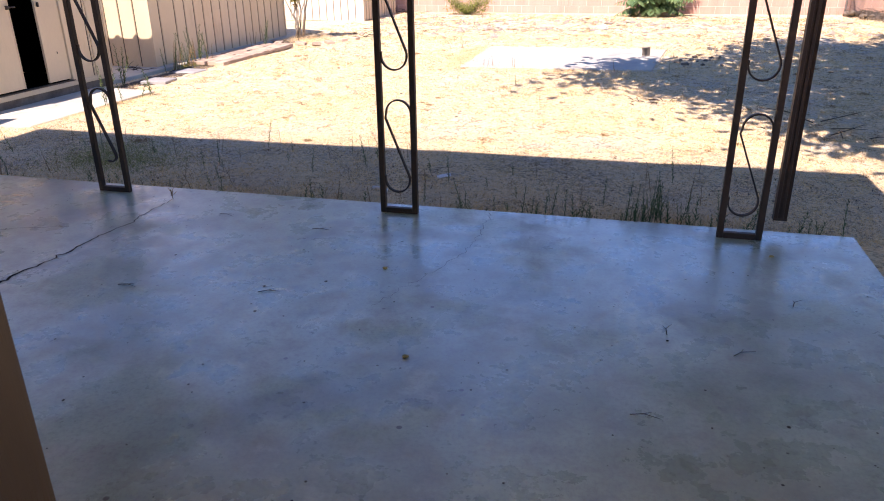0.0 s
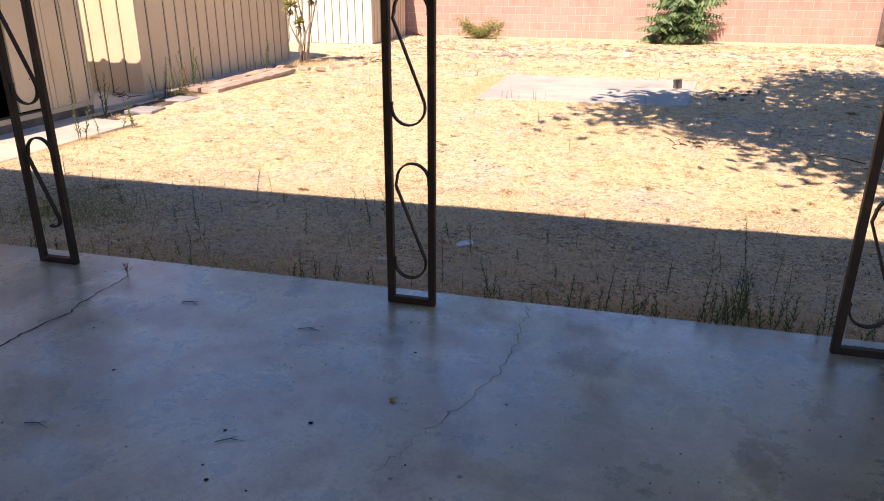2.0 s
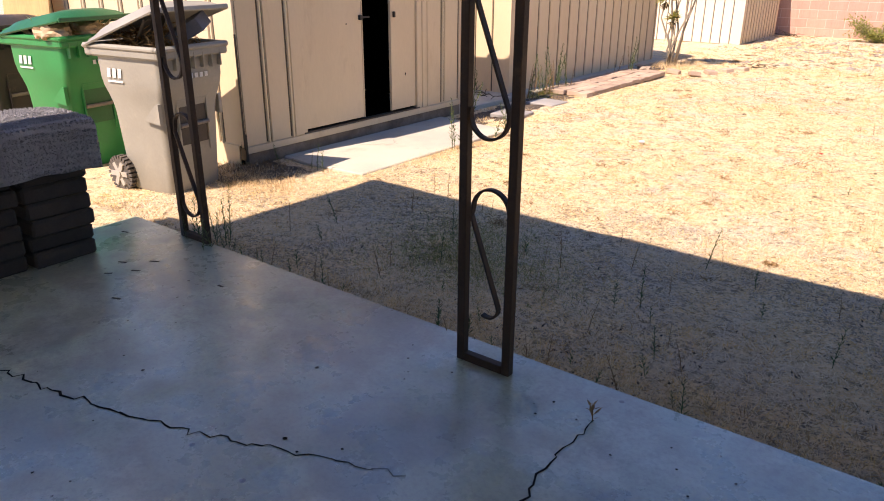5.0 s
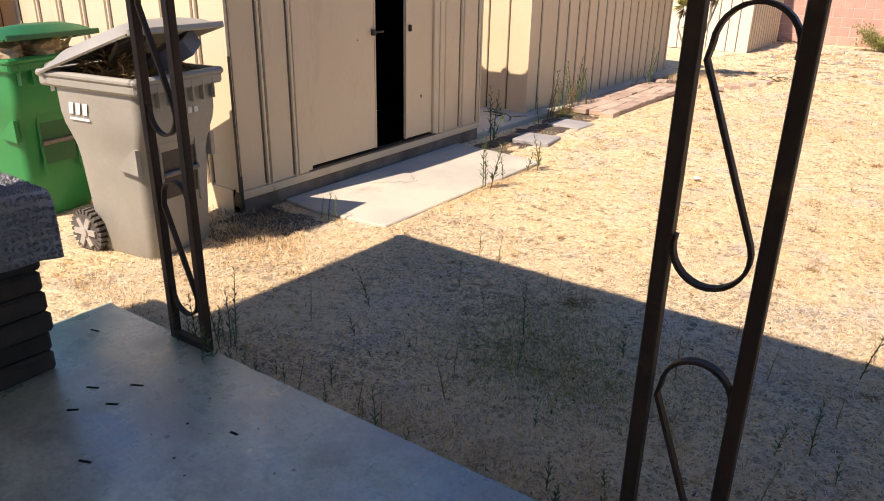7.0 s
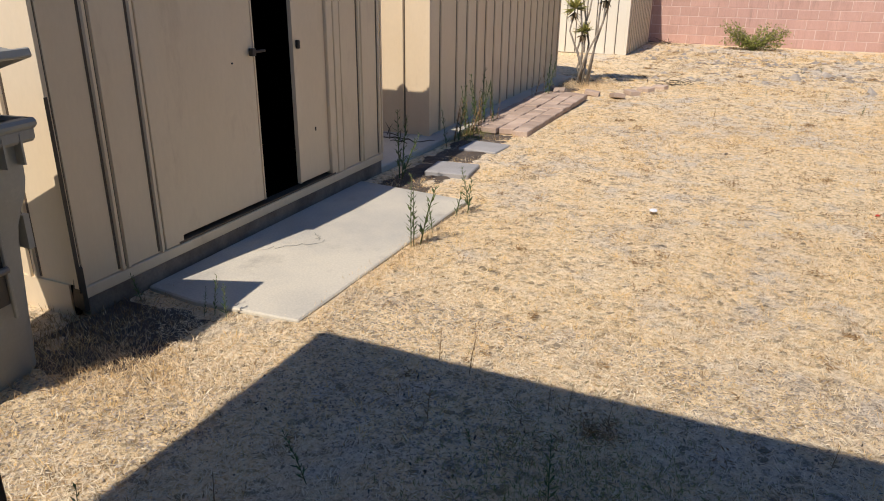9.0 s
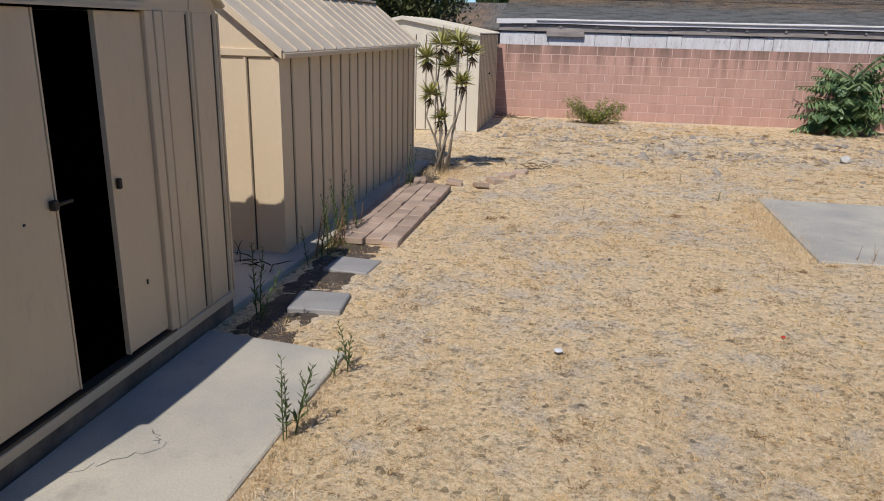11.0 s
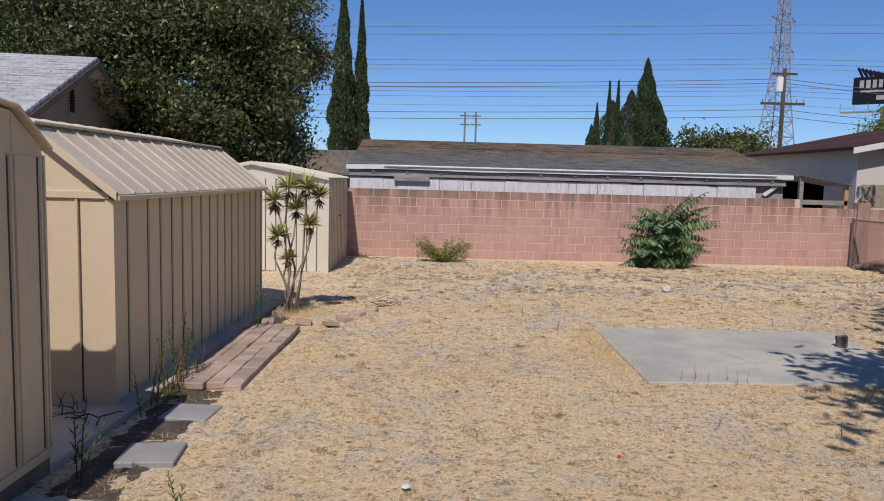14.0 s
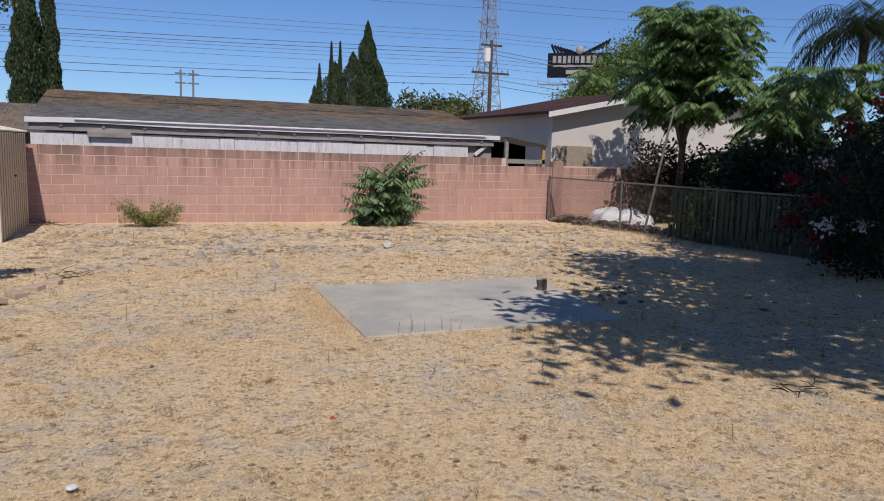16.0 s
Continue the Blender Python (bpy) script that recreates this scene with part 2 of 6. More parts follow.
M_WHITEWOOD = worn("peeling_white_wood", (0.66, 0.645, 0.62), (0.88, 0.875, 0.87), 0.75, 3, 40, 0.3, stain=(0.12, 0.10, 0.09), stretch=(2.6, 1, 0.6), kind="World")
M_GREYWOOD = worn("weathered_wood", (0.24, 0.21, 0.19), (0.44, 0.40, 0.36), 0.9, 4, 50, 0.4, stretch=(0.4, 1, 2), stain=(0.55, 0.52, 0.49))
M_FASCIA = worn("white_fascia", (0.78, 0.77, 0.755), (0.85, 0.84, 0.83), 0.6, 2, 40, 0.1)
M_SHINGLE = shingle_material("brown_grey_shingle", (0.25, 0.205, 0.155), (0.125, 0.12, 0.115), (0.045, 0.042, 0.04), (0.34, 0.23, 0.14), (0.20, 0.205, 0.20))
M_SHINGLE_L = shingle_material("pale_grey_shingle", (0.60, 0.60, 0.61), (0.50, 0.50, 0.51), (0.20, 0.20, 0.20), (0.62, 0.62, 0.63))
M_SHINGLE_R = shingle_material("dark_red_shingle", (0.10, 0.048, 0.038), (0.075, 0.038, 0.032), (0.03, 0.02, 0.018), (0.12, 0.06, 0.05))
M_STUCCO_R = worn("cream_stucco", (0.66, 0.63, 0.57), (0.72, 0.69, 0.63), 0.95, 1.5, 90, 0.4)
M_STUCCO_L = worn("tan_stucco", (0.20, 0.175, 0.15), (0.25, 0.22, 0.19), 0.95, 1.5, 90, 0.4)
# unseen house walls, near white to bounce light onto the patio
M_HOUSE = worn("bounce_white_stucco", (0.70, 0.68, 0.64), (0.78, 0.76, 0.72), 0.95, 1.0, 80, 0.4)
M_JAMB = worn("varnished_jamb", (0.06, 0.032, 0.015), (0.10, 0.055, 0.026), 0.4, 3, 40, 0.2, stretch=(4, 4, 0.4))
# unseen roof underside, near white to bounce light onto the patio
M_ROOFWOOD = worn("bounce_white_roof", (0.74, 0.73, 0.70), (0.80, 0.79, 0.77), 0.8, 2, 50)
M_GREYBIN = worn("grey_bin_plastic", (0.27, 0.262, 0.225), (0.34, 0.33, 0.285), 0.5, 3, 60, 0.05, stain=(0.37, 0.34, 0.28), grain=0.12)
M_GREENBIN = worn("green_bin_plastic", (0.008, 0.20, 0.055), (0.012, 0.26, 0.075), 0.4, 3, 60, 0.04, grain=0.12)
M_GREENLID = worn("dark_green_lid", (0.006, 0.10, 0.035), (0.01, 0.14, 0.045), 0.4, 3, 60, 0.08)
M_BLACKBIN = worn("black_bin_plastic", (0.03, 0.028, 0.026), (0.06, 0.05, 0.042), 0.5, 3, 60, 0.1, stain=(0.13, 0.095, 0.07))
M_WHITEPRINT = worn("white_print", (0.72, 0.72, 0.70), (0.8, 0.8, 0.78), 0.6, 20, 80)
M_TYRE = worn("dusty_rubber", (0.06, 0.055, 0.05), (0.15, 0.13, 0.11), 0.9, 10, 90, 0.3)
M_RIM = worn("dusty_rim", (0.36, 0.33, 0.29), (0.48, 0.45, 0.39), 0.7, 10, 60)
M_BAG = worn("brown_paper_bag", (0.42, 0.30, 0.18), (0.58, 0.44, 0.29), 0.8, 6, 60, 0.4)
M_TRASHBLUE = worn("blue_grey_box", (0.10, 0.12, 0.17), (0.17, 0.19, 0.25), 0.6, 5, 60)
M_CARPET = worn("grey_carpet", (0.27, 0.28, 0.31), (0.38, 0.39, 0.42), 1.0, 8, 160, 0.5, grain=0.2)
M_STACK = worn("dark_wall_block", (0.040, 0.032, 0.026), (0.075, 0.062, 0.052), 0.95, 6, 70, 0.6, rand=0.35)
M_PLY = worn("plywood", (0.50, 0.31, 0.13), (0.60, 0.39, 0.18), 0.75, 3, 40, 0.15, stretch=(1, 4, 0.3))
M_OSB = worn("chip_board", (0.30, 0.25, 0.18), (0.45, 0.38, 0.28), 0.9, 14, 60, 0.3)
M_TARP = worn("white_tarp", (0.72, 0.72, 0.72), (0.82, 0.82, 0.82), 0.6, 4, 30, 0.3)
M_GALV = worn("galvanised_steel", (0.19, 0.17, 0.15), (0.30, 0.28, 0.25), 0.6, 6, 60, 0.1, metal=0.5, stain=(0.15, 0.09, 0.06))
M_SLAT = worn("green_slat", (0.007, 0.034, 0.018), (0.014, 0.055, 0.03), 0.5, 3, 60)
M_STEEL = worn("far_steel", (0.20, 0.20, 0.21), (0.28, 0.28, 0.29), 0.6, 1, 10)
M_WIRE = worn("wire", (0.10, 0.10, 0.11), (0.16, 0.16, 0.17), 0.6, 1, 10)
M_POLE = worn("pole_wood", (0.05, 0.04, 0.032), (0.09, 0.07, 0.055), 0.9, 2, 30, stretch=(3, 3, 0.3))
M_BILL = worn("billboard_dark", (0.012, 0.013, 0.022), (0.02, 0.021, 0.032), 0.95, 1, 10, spec=0.1)
M_BILLTXT = worn("billboard_pale", (0.30, 0.30, 0.31), (0.40, 0.40, 0.41), 0.8, 1, 10)
M_RED = worn("red_ball", (0.55, 0.05, 0.02), (0.65, 0.08, 0.03), 0.5, 1, 10)
M_BARK = worn("bark", (0.11, 0.085, 0.065), (0.20, 0.165, 0.13), 0.95, 4, 40, 0.7, stretch=(2, 2, 0.5))
M_PALMTRUNK = worn("palm_trunk", (0.035, 0.028, 0.022), (0.07, 0.055, 0.045), 0.95, 4, 30, 0.6)
M_STEM = worn("yucca_stem", (0.26, 0.22, 0.17), (0.40, 0.35, 0.28), 0.9, 8, 40, 0.5)
M_FICUS = leafy("ficus_leaf", (0.03, 0.048, 0.016), (0.20, 0.215, 0.075), 0.42, 0.25, 0.45)
M_LIGHTLEAF = leafy("light_leaf", (0.07, 0.125, 0.025), (0.21, 0.28, 0.065), 0.5, 0.3)
M_CYPRESS = leafy("cypress_leaf", (0.018, 0.036, 0.014), (0.065, 0.095, 0.035), 0.6, 0.1)
M_AILANTHUS = leafy("pinnate_leaf", (0.05, 0.11, 0.035), (0.20, 0.30, 0.10), 0.35, 0.25, 0.5)
M_SHRUB = leafy("shrub_leaf", (0.05, 0.11, 0.04), (0.26, 0.36, 0.16), 0.4, 0.2, 0.4)
M_PALM = leafy("palm_leaf", (0.012, 0.02, 0.01), (0.035, 0.05, 0.022), 0.85, 0.15, 0.1)
# leaf colour darkened to carry the shade of the trees
M_HEDGE = leafy("shade_dark_hedge_leaf", (0.006, 0.014, 0.006), (0.03, 0.05, 0.02), 0.5, 0.15)
M_VINE = leafy("dry_vine", (0.022, 0.016, 0.011), (0.075, 0.052, 0.034), 0.8, 0.1)
M_BRACT = leafy("crimson_bract", (0.22, 0.006, 0.02), (0.5, 0.02, 0.05), 0.6, 0.35)
M_WHITEFLOWER = leafy("white_flower", (0.65, 0.65, 0.62), (0.8, 0.8, 0.78), 0.6, 0.3)
M_YUCCA = leafy("yucca_leaf", (0.17, 0.19, 0.05), (0.55, 0.50, 0.17), 0.45, 0.2)
M_YUCCADRY = leafy("yucca_dry_leaf", (0.10, 0.075, 0.045), (0.28, 0.21, 0.12), 0.8, 0.1)
M_BUSH = leafy("olive_bush", (0.12, 0.15, 0.03), (0.36, 0.36, 0.10), 0.6, 0.25)
M_GAPFLAKE = leafy("gap_flakes", (0.20, 0.165, 0.13), (0.55, 0.47, 0.37), 0.95, 0.05, 0.1)
M_GOLDSTRAW = leafy("golden_straw", (0.62, 0.40, 0.15), (0.95, 0.70, 0.33), 0.8, 0.15, 0.15)
M_PALESTRAW = leafy("pale_straw", (0.62, 0.50, 0.33), (0.95, 0.84, 0.63), 0.8, 0.15, 0.15)
M_PAPER = worn("litter_paper", (0.75, 0.76, 0.78), (0.82, 0.83, 0.85), 0.6, 8, 60)
M_ROCK = worn("pale_rock", (0.55, 0.54, 0.50), (0.68, 0.67, 0.63), 0.9, 6, 60, 0.5)
M_RUBBLE = worn("rubble", (0.13, 0.10, 0.075), (0.32, 0.26, 0.20), 0.95, 5, 60, 0.5, rand=0.4)
M_CLOD = worn("dug_soil", (0.24, 0.205, 0.165), (0.46, 0.41, 0.34), 1.0, 6, 60, 0.5, kind="World")
M_DEADLEAF = worn("dead_leaf", (0.30, 0.22, 0.06), (0.48, 0.38, 0.12), 0.8, 20, 80)

# ---- mesh helpers ----
R = random.Random(7)
NR = np.random.default_rng(11)
GZ = -0.17          # yard level
PZ = -0.055         # top of the patio slab


def link(name, bm, material, parent=None, label="", smooth=False):
    me = bpy.data.meshes.new(name)
    bm.normal_update()
    bm.to_mesh(me)
    bm.free()
    me.materials.append(material)
    if smooth:
        me.shade_smooth()
    ob = new(name, me)
    if parent is not None:
        ob.parent = parent
    if label:
        ob["label"] = label
    return ob


def part(name, bm, material, parent, label="", smooth=False):
    return link(name, bm, material, parent, label, smooth)


def thing(name, label, category, m=None, group="", kind=""):
    ob = new(name)
    ob.empty_display_size = 0.1
    if m is not None:
        ob.matrix_world = m
    return tagged(ob, label, category, group, kind)


def box(bm, x0, x1, y0, y1, z0, z1, bevel=0.0, m=None):
    mat = Matrix.LocRotScale(((x0 + x1) / 2, (y0 + y1) / 2, (z0 + z1) / 2), None, (abs(x1 - x0), abs(y1 - y0), abs(z1 - z0)))
    vs = bmesh.ops.create_cube(bm, size=1, matrix=(m @ mat) if m is not None else mat)["verts"]
    if bevel:
        es = list({e for v in vs for e in v.link_edges})
        bmesh.ops.bevel(bm, geom=es, offset=bevel, segments=1, affect="EDGES", profile=0.5)
    return vs


def boxes(*items, bevel=0.0):
    bm = bmesh.new()
    for it in items:
        box(bm, *it, bevel=bevel)
    return bm


def tube(bm, pts, r, seg=6, caps=True):
    """A round bar through points; r: one radius or one for each point."""
    pts = [Vector(p) for p in pts]
    rs = r if isinstance(r, (list, tuple)) else [r] * len(pts)
    rings = []
    for k, p in enumerate(pts):
        d = (pts[min(k + 1, len(pts) - 1)] - pts[max(k - 1, 0)]).normalized()
        a = d.cross(Vector((0, 0, 1)) if abs(d.z) < 0.9 else Vector((1, 0, 0))).normalized()
        b = d.cross(a)
        rings.append([bm.verts.new(p + rs[k] * (a * math.cos(t) + b * math.sin(t))) for t in (2 * math.pi * i / seg for i in range(seg))])
    for q, w in zip(rings, rings[1:]):
        for i in range(seg):
            bm.faces.new((q[i], q[(i + 1) % seg], w[(i + 1) % seg], w[i]))
    if caps:
        bm.faces.new(rings[0][::-1])
        bm.faces.new(rings[-1])
    return bm


def strap(bm, pts, w, t):
    """A flat bar in the xz plane through (x, z) points: w deep in y, t thick."""
    rings = []
    n = len(pts)
    for k in range(n):
        d = Vector(pts[min(k + 1, n - 1)]) - Vector(pts[max(k - 1, 0)])
        d.normalize()
        s = Vector((-d.y, d.x)) * t / 2
        x, z = pts[k]
        rings.append([bm.verts.new((x + e * s.x, f * w / 2, z + e * s.y)) for e, f in ((1, 1), (1, -1), (-1, -1), (-1, 1))])
    for q, v in zip(rings, rings[1:]):
        for i in range(4):
            bm.faces.new((q[i], q[(i + 1) % 4], v[(i + 1) % 4], v[i]))
    bm.faces.new(rings[0][::-1])
    bm.faces.new(rings[-1])


def prism(bm, outline, a, b, axis="x"):
    """A closed outline of two coordinates pulled from a to b along an axis."""
    def at(p, s):
        return (s, p[0], p[1]) if axis == "x" else (p[0], s, p[1]) if axis == "y" else (p[0], p[1], s)
    q, w = [bm.verts.new(at(p, a)) for p in outline], [bm.verts.new(at(p, b)) for p in outline]
    n = len(outline)
    fs = [bm.faces.new(q), bm.faces.new(w[::-1])] + [bm.faces.new((q[i], w[i], w[(i + 1) % n], q[(i + 1) % n])) for i in range(n)]
    bmesh.ops.recalc_face_normals(bm, faces=fs)


def mesh_of(name, verts, faces, material, parent=None, label="", smooth=False):
    me = bpy.data.meshes.new(name)
    me.from_pydata(verts, [], faces)
    me.materials.append(material)
    if smooth:
        me.shade_smooth()
    ob = new(name, me)
    if parent is not None:
        ob.parent = parent
    if label:
        ob["label"] = label
    return ob


def unit(a):
    return a / np.maximum(np.linalg.norm(a, axis=-1, keepdims=True), 1e-9)


def leaf_mesh(name, c, u, v, material, parent=None, label=""):
    """Many four-cornered leaves: centres c, half lengths u, half widths v."""
    n = len(c)
    verts = np.stack([c - u, c + v - u * 0.1, c + u, c - v - u * 0.1], 1).reshape(-1, 3)
    me = bpy.data.meshes.new(name)
    me.vertices.add(4 * n)
    me.vertices.foreach_set("co", verts.astype(np.float32).ravel())
    me.loops.add(4 * n)
    me.loops.foreach_set("vertex_index", np.arange(4 * n, dtype=np.int32))
    me.polygons.add(n)
    me.polygons.foreach_set("loop_start", np.arange(0, 4 * n, 4, dtype=np.int32))
    me.update(calc_edges=True)
    me.validate()
    me.materials.append(material)
    ob = new(name, me)
    if parent is not None:
        ob.parent = parent
    if label:
        ob["label"] = label
    return ob


def clump_points(n, clumps, spread):
    """n points scattered round clump centres, flattened a little."""
    k = NR.integers(0, len(clumps), n)
    return clumps[k] + NR.normal(0, 1, (n, 3)) * spread * np.array([1, 1, 0.75])


def shell_clumps(n, radii, centre, inner=0.45, lump=0.22):
    d = unit(NR.normal(0, 1, (n, 3)))
    r = inner + (1 - inner) * NR.random((n, 1)) ** 0.5
    bumps = 1 + lump * np.sin(d[:, :1] * 5.1 + centre[0]) * np.cos(d[:, 1:2] * 4.3 + d[:, 2:] * 3.7)
    return np.array(centre) + d * r * bumps * np.array(radii)


def cloud(name, n, clumps, spread, size, material, parent=None, label="", slim=0.45, droop=0.0):
    c = clump_points(n, clumps, spread)
    u = unit(NR.normal(0, 1, (n, 3)) + np.array([0, 0, -droop])) * size * NR.uniform(0.6, 1.3, (n, 1))
    v = unit(np.cross(u, NR.normal(0, 1, (n, 3)))) * np.linalg.norm(u, axis=1, keepdims=True) * slim
    return leaf_mesh(name, c, u, v, material, parent, label)


# ---- ground: one sheet to the horizon ----
def ground_height(x, y):
    h = GZ + 0.05 * math.exp(-max(y - 4.4, 0) / 0.7) if y > 3 else GZ
    if -12 < x < 12 and 3 < y < 24:
        h += 0.022 * noise.noise((x * 0.6, y * 0.6, 0)) + 0.010 * noise.noise((x * 2.7, y * 2.7, 4))
    if -7 < x < 6 and 15.5 < y < 20.5:
        h += math.sin((y - 15.5) / 5 * math.pi) * (0.06 * noise.noise((x * 1.9, y * 2.6, 9)) + 0.04 * noise.noise((x * 3.4, y * 4.0, 3)))
    return h


def make_ground():
    far = [-3000, -900, -300, -120, -60, -30, -18]
    xs = far + [-12 + 0.2 * k for k in range(121)] + [-f for f in far[::-1]]
    ys = [-3000, -900, -300, -100, -40, -15, -5, 0, 3] + [4 + 0.2 * k for k in range(101)] + [27, 32, 40, 60, 120, 300, 900, 3000]
    verts = [(x, y, ground_height(x, y)) for y in ys for x in xs]
    w = len(xs)
    faces = [(j * w + i, j * w + i + 1, (j + 1) * w + i + 1, (j + 1) * w + i) for j in range(len(ys) - 1) for i in range(w - 1)]
    g = mesh_of("ground", verts, faces, M_GROUND, smooth=True)
    tagged(g, "dry bare yard of pale dirt and dead yellow grass", "ground", kind="structure")


make_ground()
HARD = [(-6.05, 1.56, -2.0, 4.455), (-6.85, -5.80, 6.2, 8.42), (-2.40, 0.55, 11.32, 13.85), (-9.5, -6.74, 8.75, 15), (-9.0, -6.7, 5.8, 8.8), (-6.76, -6.02, 10.6, 13.2), (-6.52, -6.08, 8.86, 9.34), (-6.53, -6.13, 9.78, 10.22), (-9, -6.5, 18.6, 22)]


def off_hard(x, y):
    ok = np.ones(len(x), bool)
    for x0, x1, y0, y1 in HARD:
        ok &= ~((x > x0) & (x < x1) & (y > y0) & (y < y1))
    return ok


def heights(x, y):
    return np.array([ground_height(a, b) for a, b in zip(x.tolist(), y.tolist())])


def straw_share(x, y):
    """Where dead grass covers the dirt: 0 for bare, 1 for thick."""
    p = np.sin(x * 1.3 + 2.1 * np.sin(y * 0.8)) + np.sin(y * 1.7 + 1.6 * np.sin(x * 1.1 + 0.7)) + 0.8 * np.sin(3.7 * x - 2.9 * y)
    return np.clip(np.where(y < 15.5, 0.62, np.where(y < 20.3, 0.28, 0.5)) + 0.2 * p, 0.03, 1)


def lying(name, x, y, ln, wide, material, label, lift=0.004, tilt=0.42):
    """Strands lying about on the dirt."""
    n = len(x)
    ang, t = NR.uniform(0, 2 * np.pi, n), np.abs(NR.normal(0, tilt, n))
    u = np.stack([np.cos(ang) * np.cos(t), np.sin(ang) * np.cos(t), np.sin(t)], 1) * ln[:, None]
    v = np.stack([-np.sin(ang), np.cos(ang), NR.normal(0, 0.3, n)], 1) * wide[:, None]
    c = np.stack([x, y, heights(x, y) + lift], 1) + np.abs(u) * np.array([0, 0, 1.0])
    tagged(leaf_mesh(name, c, u, v, material), label, "grass", kind="stuff")


def tufts(name, count, blades, spread, tall, material, label, y1=21.3, bias=1.3, share=True):
    """Little tufts of short blades that lean out from a common foot."""
    x, y = NR.uniform(-6.9, 6.3, count), 4.5 + (y1 - 4.5) * NR.random(count) ** bias
    ok = off_hard(x, y)
    if share:
        ok &= NR.random(count) < straw_share(x, y)
    x, y = x[ok], y[ok]
    size = np.exp(NR.normal(0, 0.35, len(x)))
    k = np.repeat(np.arange(len(x)), blades)
    out = NR.normal(0, 1, (len(k), 2))
    foot = np.stack([x, y, heights(x, y) - 0.003], 1)[k]
    u = unit(np.concatenate([out * 0.75, np.full((len(k), 1), 0.75)], 1)) * (tall * size[k] * NR.uniform(0.4, 1.1, len(k)))[:, None] / 2
    foot[:, :2] += out * (spread * size[k])[:, None]
    v = unit(np.cross(u, NR.normal(0, 1, u.shape))) * NR.uniform(0.0007, 0.0018, len(k))[:, None] * (1 + np.maximum(foot[:, 1:2] - 8, 0) * 0.09)
    tagged(leaf_mesh(name, foot + u, u, v, material), label, "grass", kind="stuff")


def make_straw():
    """Matted dead grass on the dirt, thinner where the dirt shows."""
    n = 520000
    near = NR.random(n) < 0.6
    x = np.where(near, NR.uniform(-6.6, 3.0, n), NR.uniform(-7.5, 7.0, n))
    y = np.where(near, 4.4 + 9.0 * NR.random(n), NR.uniform(4.4, 22.0, n))
    keep = (NR.random(n) < straw_share(x, y)) & (y > 4.43) & off_hard(x, y)
    x, y = x[keep], y[keep]
    lying("dry_grass", x, y, NR.uniform(0.003, 0.012, len(x)), NR.uniform(0.0005, 0.0012, len(x)), M_STRAW, "matted dead yellow grass lying on dry dirt")
    tufts("golden_grass", 26000, 12, 0.016, 0.034, M_GOLDSTRAW, "short golden tufts of dead grass")
    tufts("pale_grass", 20000, 12, 0.016, 0.030, M_PALESTRAW, "short bleached tufts of dead grass")
    tufts("brown_grass", 15000, 12, 0.014, 0.028, M_DRYWEED, "small dark brown tufts of dead weeds", share=False)
    # long matted strands beside the patio
    m = 190000
    x, y = NR.uniform(-6.6, 3.2, m), 4.45 + 2.6 * NR.random(m) ** 1.15
    clump = np.sin(x * 4.1 + 1.7 * np.sin(y * 3.3)) + np.sin(y * 5.3 + 1.4 * np.sin(x * 2.9)) + 0.8 * np.sin(9.1 * x + 7.3 * y)
    ok = (NR.random(m) < 0.5 + 0.5 * clump) & off_hard(x, y)
    x, y = x[ok], y[ok]
    lying("loose_straw", x, y, NR.uniform(0.008, 0.028, len(x)), NR.uniform(0.0008, 0.0017, len(x)), M_PALESTRAW, "loose strands of pale dead grass", 0.007, 0.3)
    # dark flakes laid where the straw clumps thin out, as dark gaps
    m = 90000
    x, y = NR.uniform(-6.6, 3.2, m), 4.46 + 2.3 * NR.random(m)
    ok = off_hard(x, y) & (NR.random(m) < 0.6 - 0.3 * (np.sin(x * 4.1 + 1.7 * np.sin(y * 3.3)) + np.sin(y * 5.3 + 1.4 * np.sin(x * 2.9))))
    x, y = x[ok], y[ok]
    lying("gap_flakes", x, y, NR.uniform(0.004, 0.013, len(x)), NR.uniform(0.002, 0.006, len(x)), M_GAPFLAKE, "small dark flakes under dead grass", 0.0015, 0.06)
    m = 3000
    x, y = NR.uniform(-6.2, 3.0, m), 4.45 + 1.9 * NR.random(m)
    clump = np.sin(x * 2.3 + 2.1 * np.sin(y * 2.9 + 1)) + np.sin(y * 3.9 + 1.8 * np.sin(x * 1.9 + 2))
    ok = (NR.random(m) < 0.15 + 0.4 * clump) & off_hard(x, y)
    x, y = x[ok], y[ok]
    u = unit(NR.normal(0, 1, (len(x), 3))) * NR.uniform(0.004, 0.014, (len(x), 1))
    v = unit(np.cross(u, NR.normal(0, 1, u.shape))) * 0.005
    tagged(leaf_mesh("soil_crumbs", np.stack([x, y, heights(x, y) + 0.010], 1), u, v, M_SOIL), "dark crumbs of soil among dead grass", "soil", kind="stuff")
    # dark brown scraps of dead weed
    m = 40000
    cl = np.stack([NR.uniform(-6, 5, 1300), NR.uniform(4.5, 20.5, 1300), np.full(1300, GZ + 0.012)], 1)
    cl[:450, 1] = NR.uniform(15.8, 20.4, 450)
    NR.shuffle(cl)
    pick = (NR.random(m) ** 1.8 * 1300).astype(int)
    c = cl[pick] + NR.normal(0, 1, (m, 3)) * np.array([0.035, 0.03, 0.008]) * (0.5 + 1.6 * (pick % 7) / 6)[:, None]
    c = c[off_hard(c[:, 0], c[:, 1])]
    u = unit(NR.normal(0, 1, (len(c), 3)) * np.array([1, 1, 0.5])) * NR.uniform(0.008, 0.022, (len(c), 1))
    v = unit(np.cross(u, NR.normal(0, 1, (len(c), 3)))) * 0.003
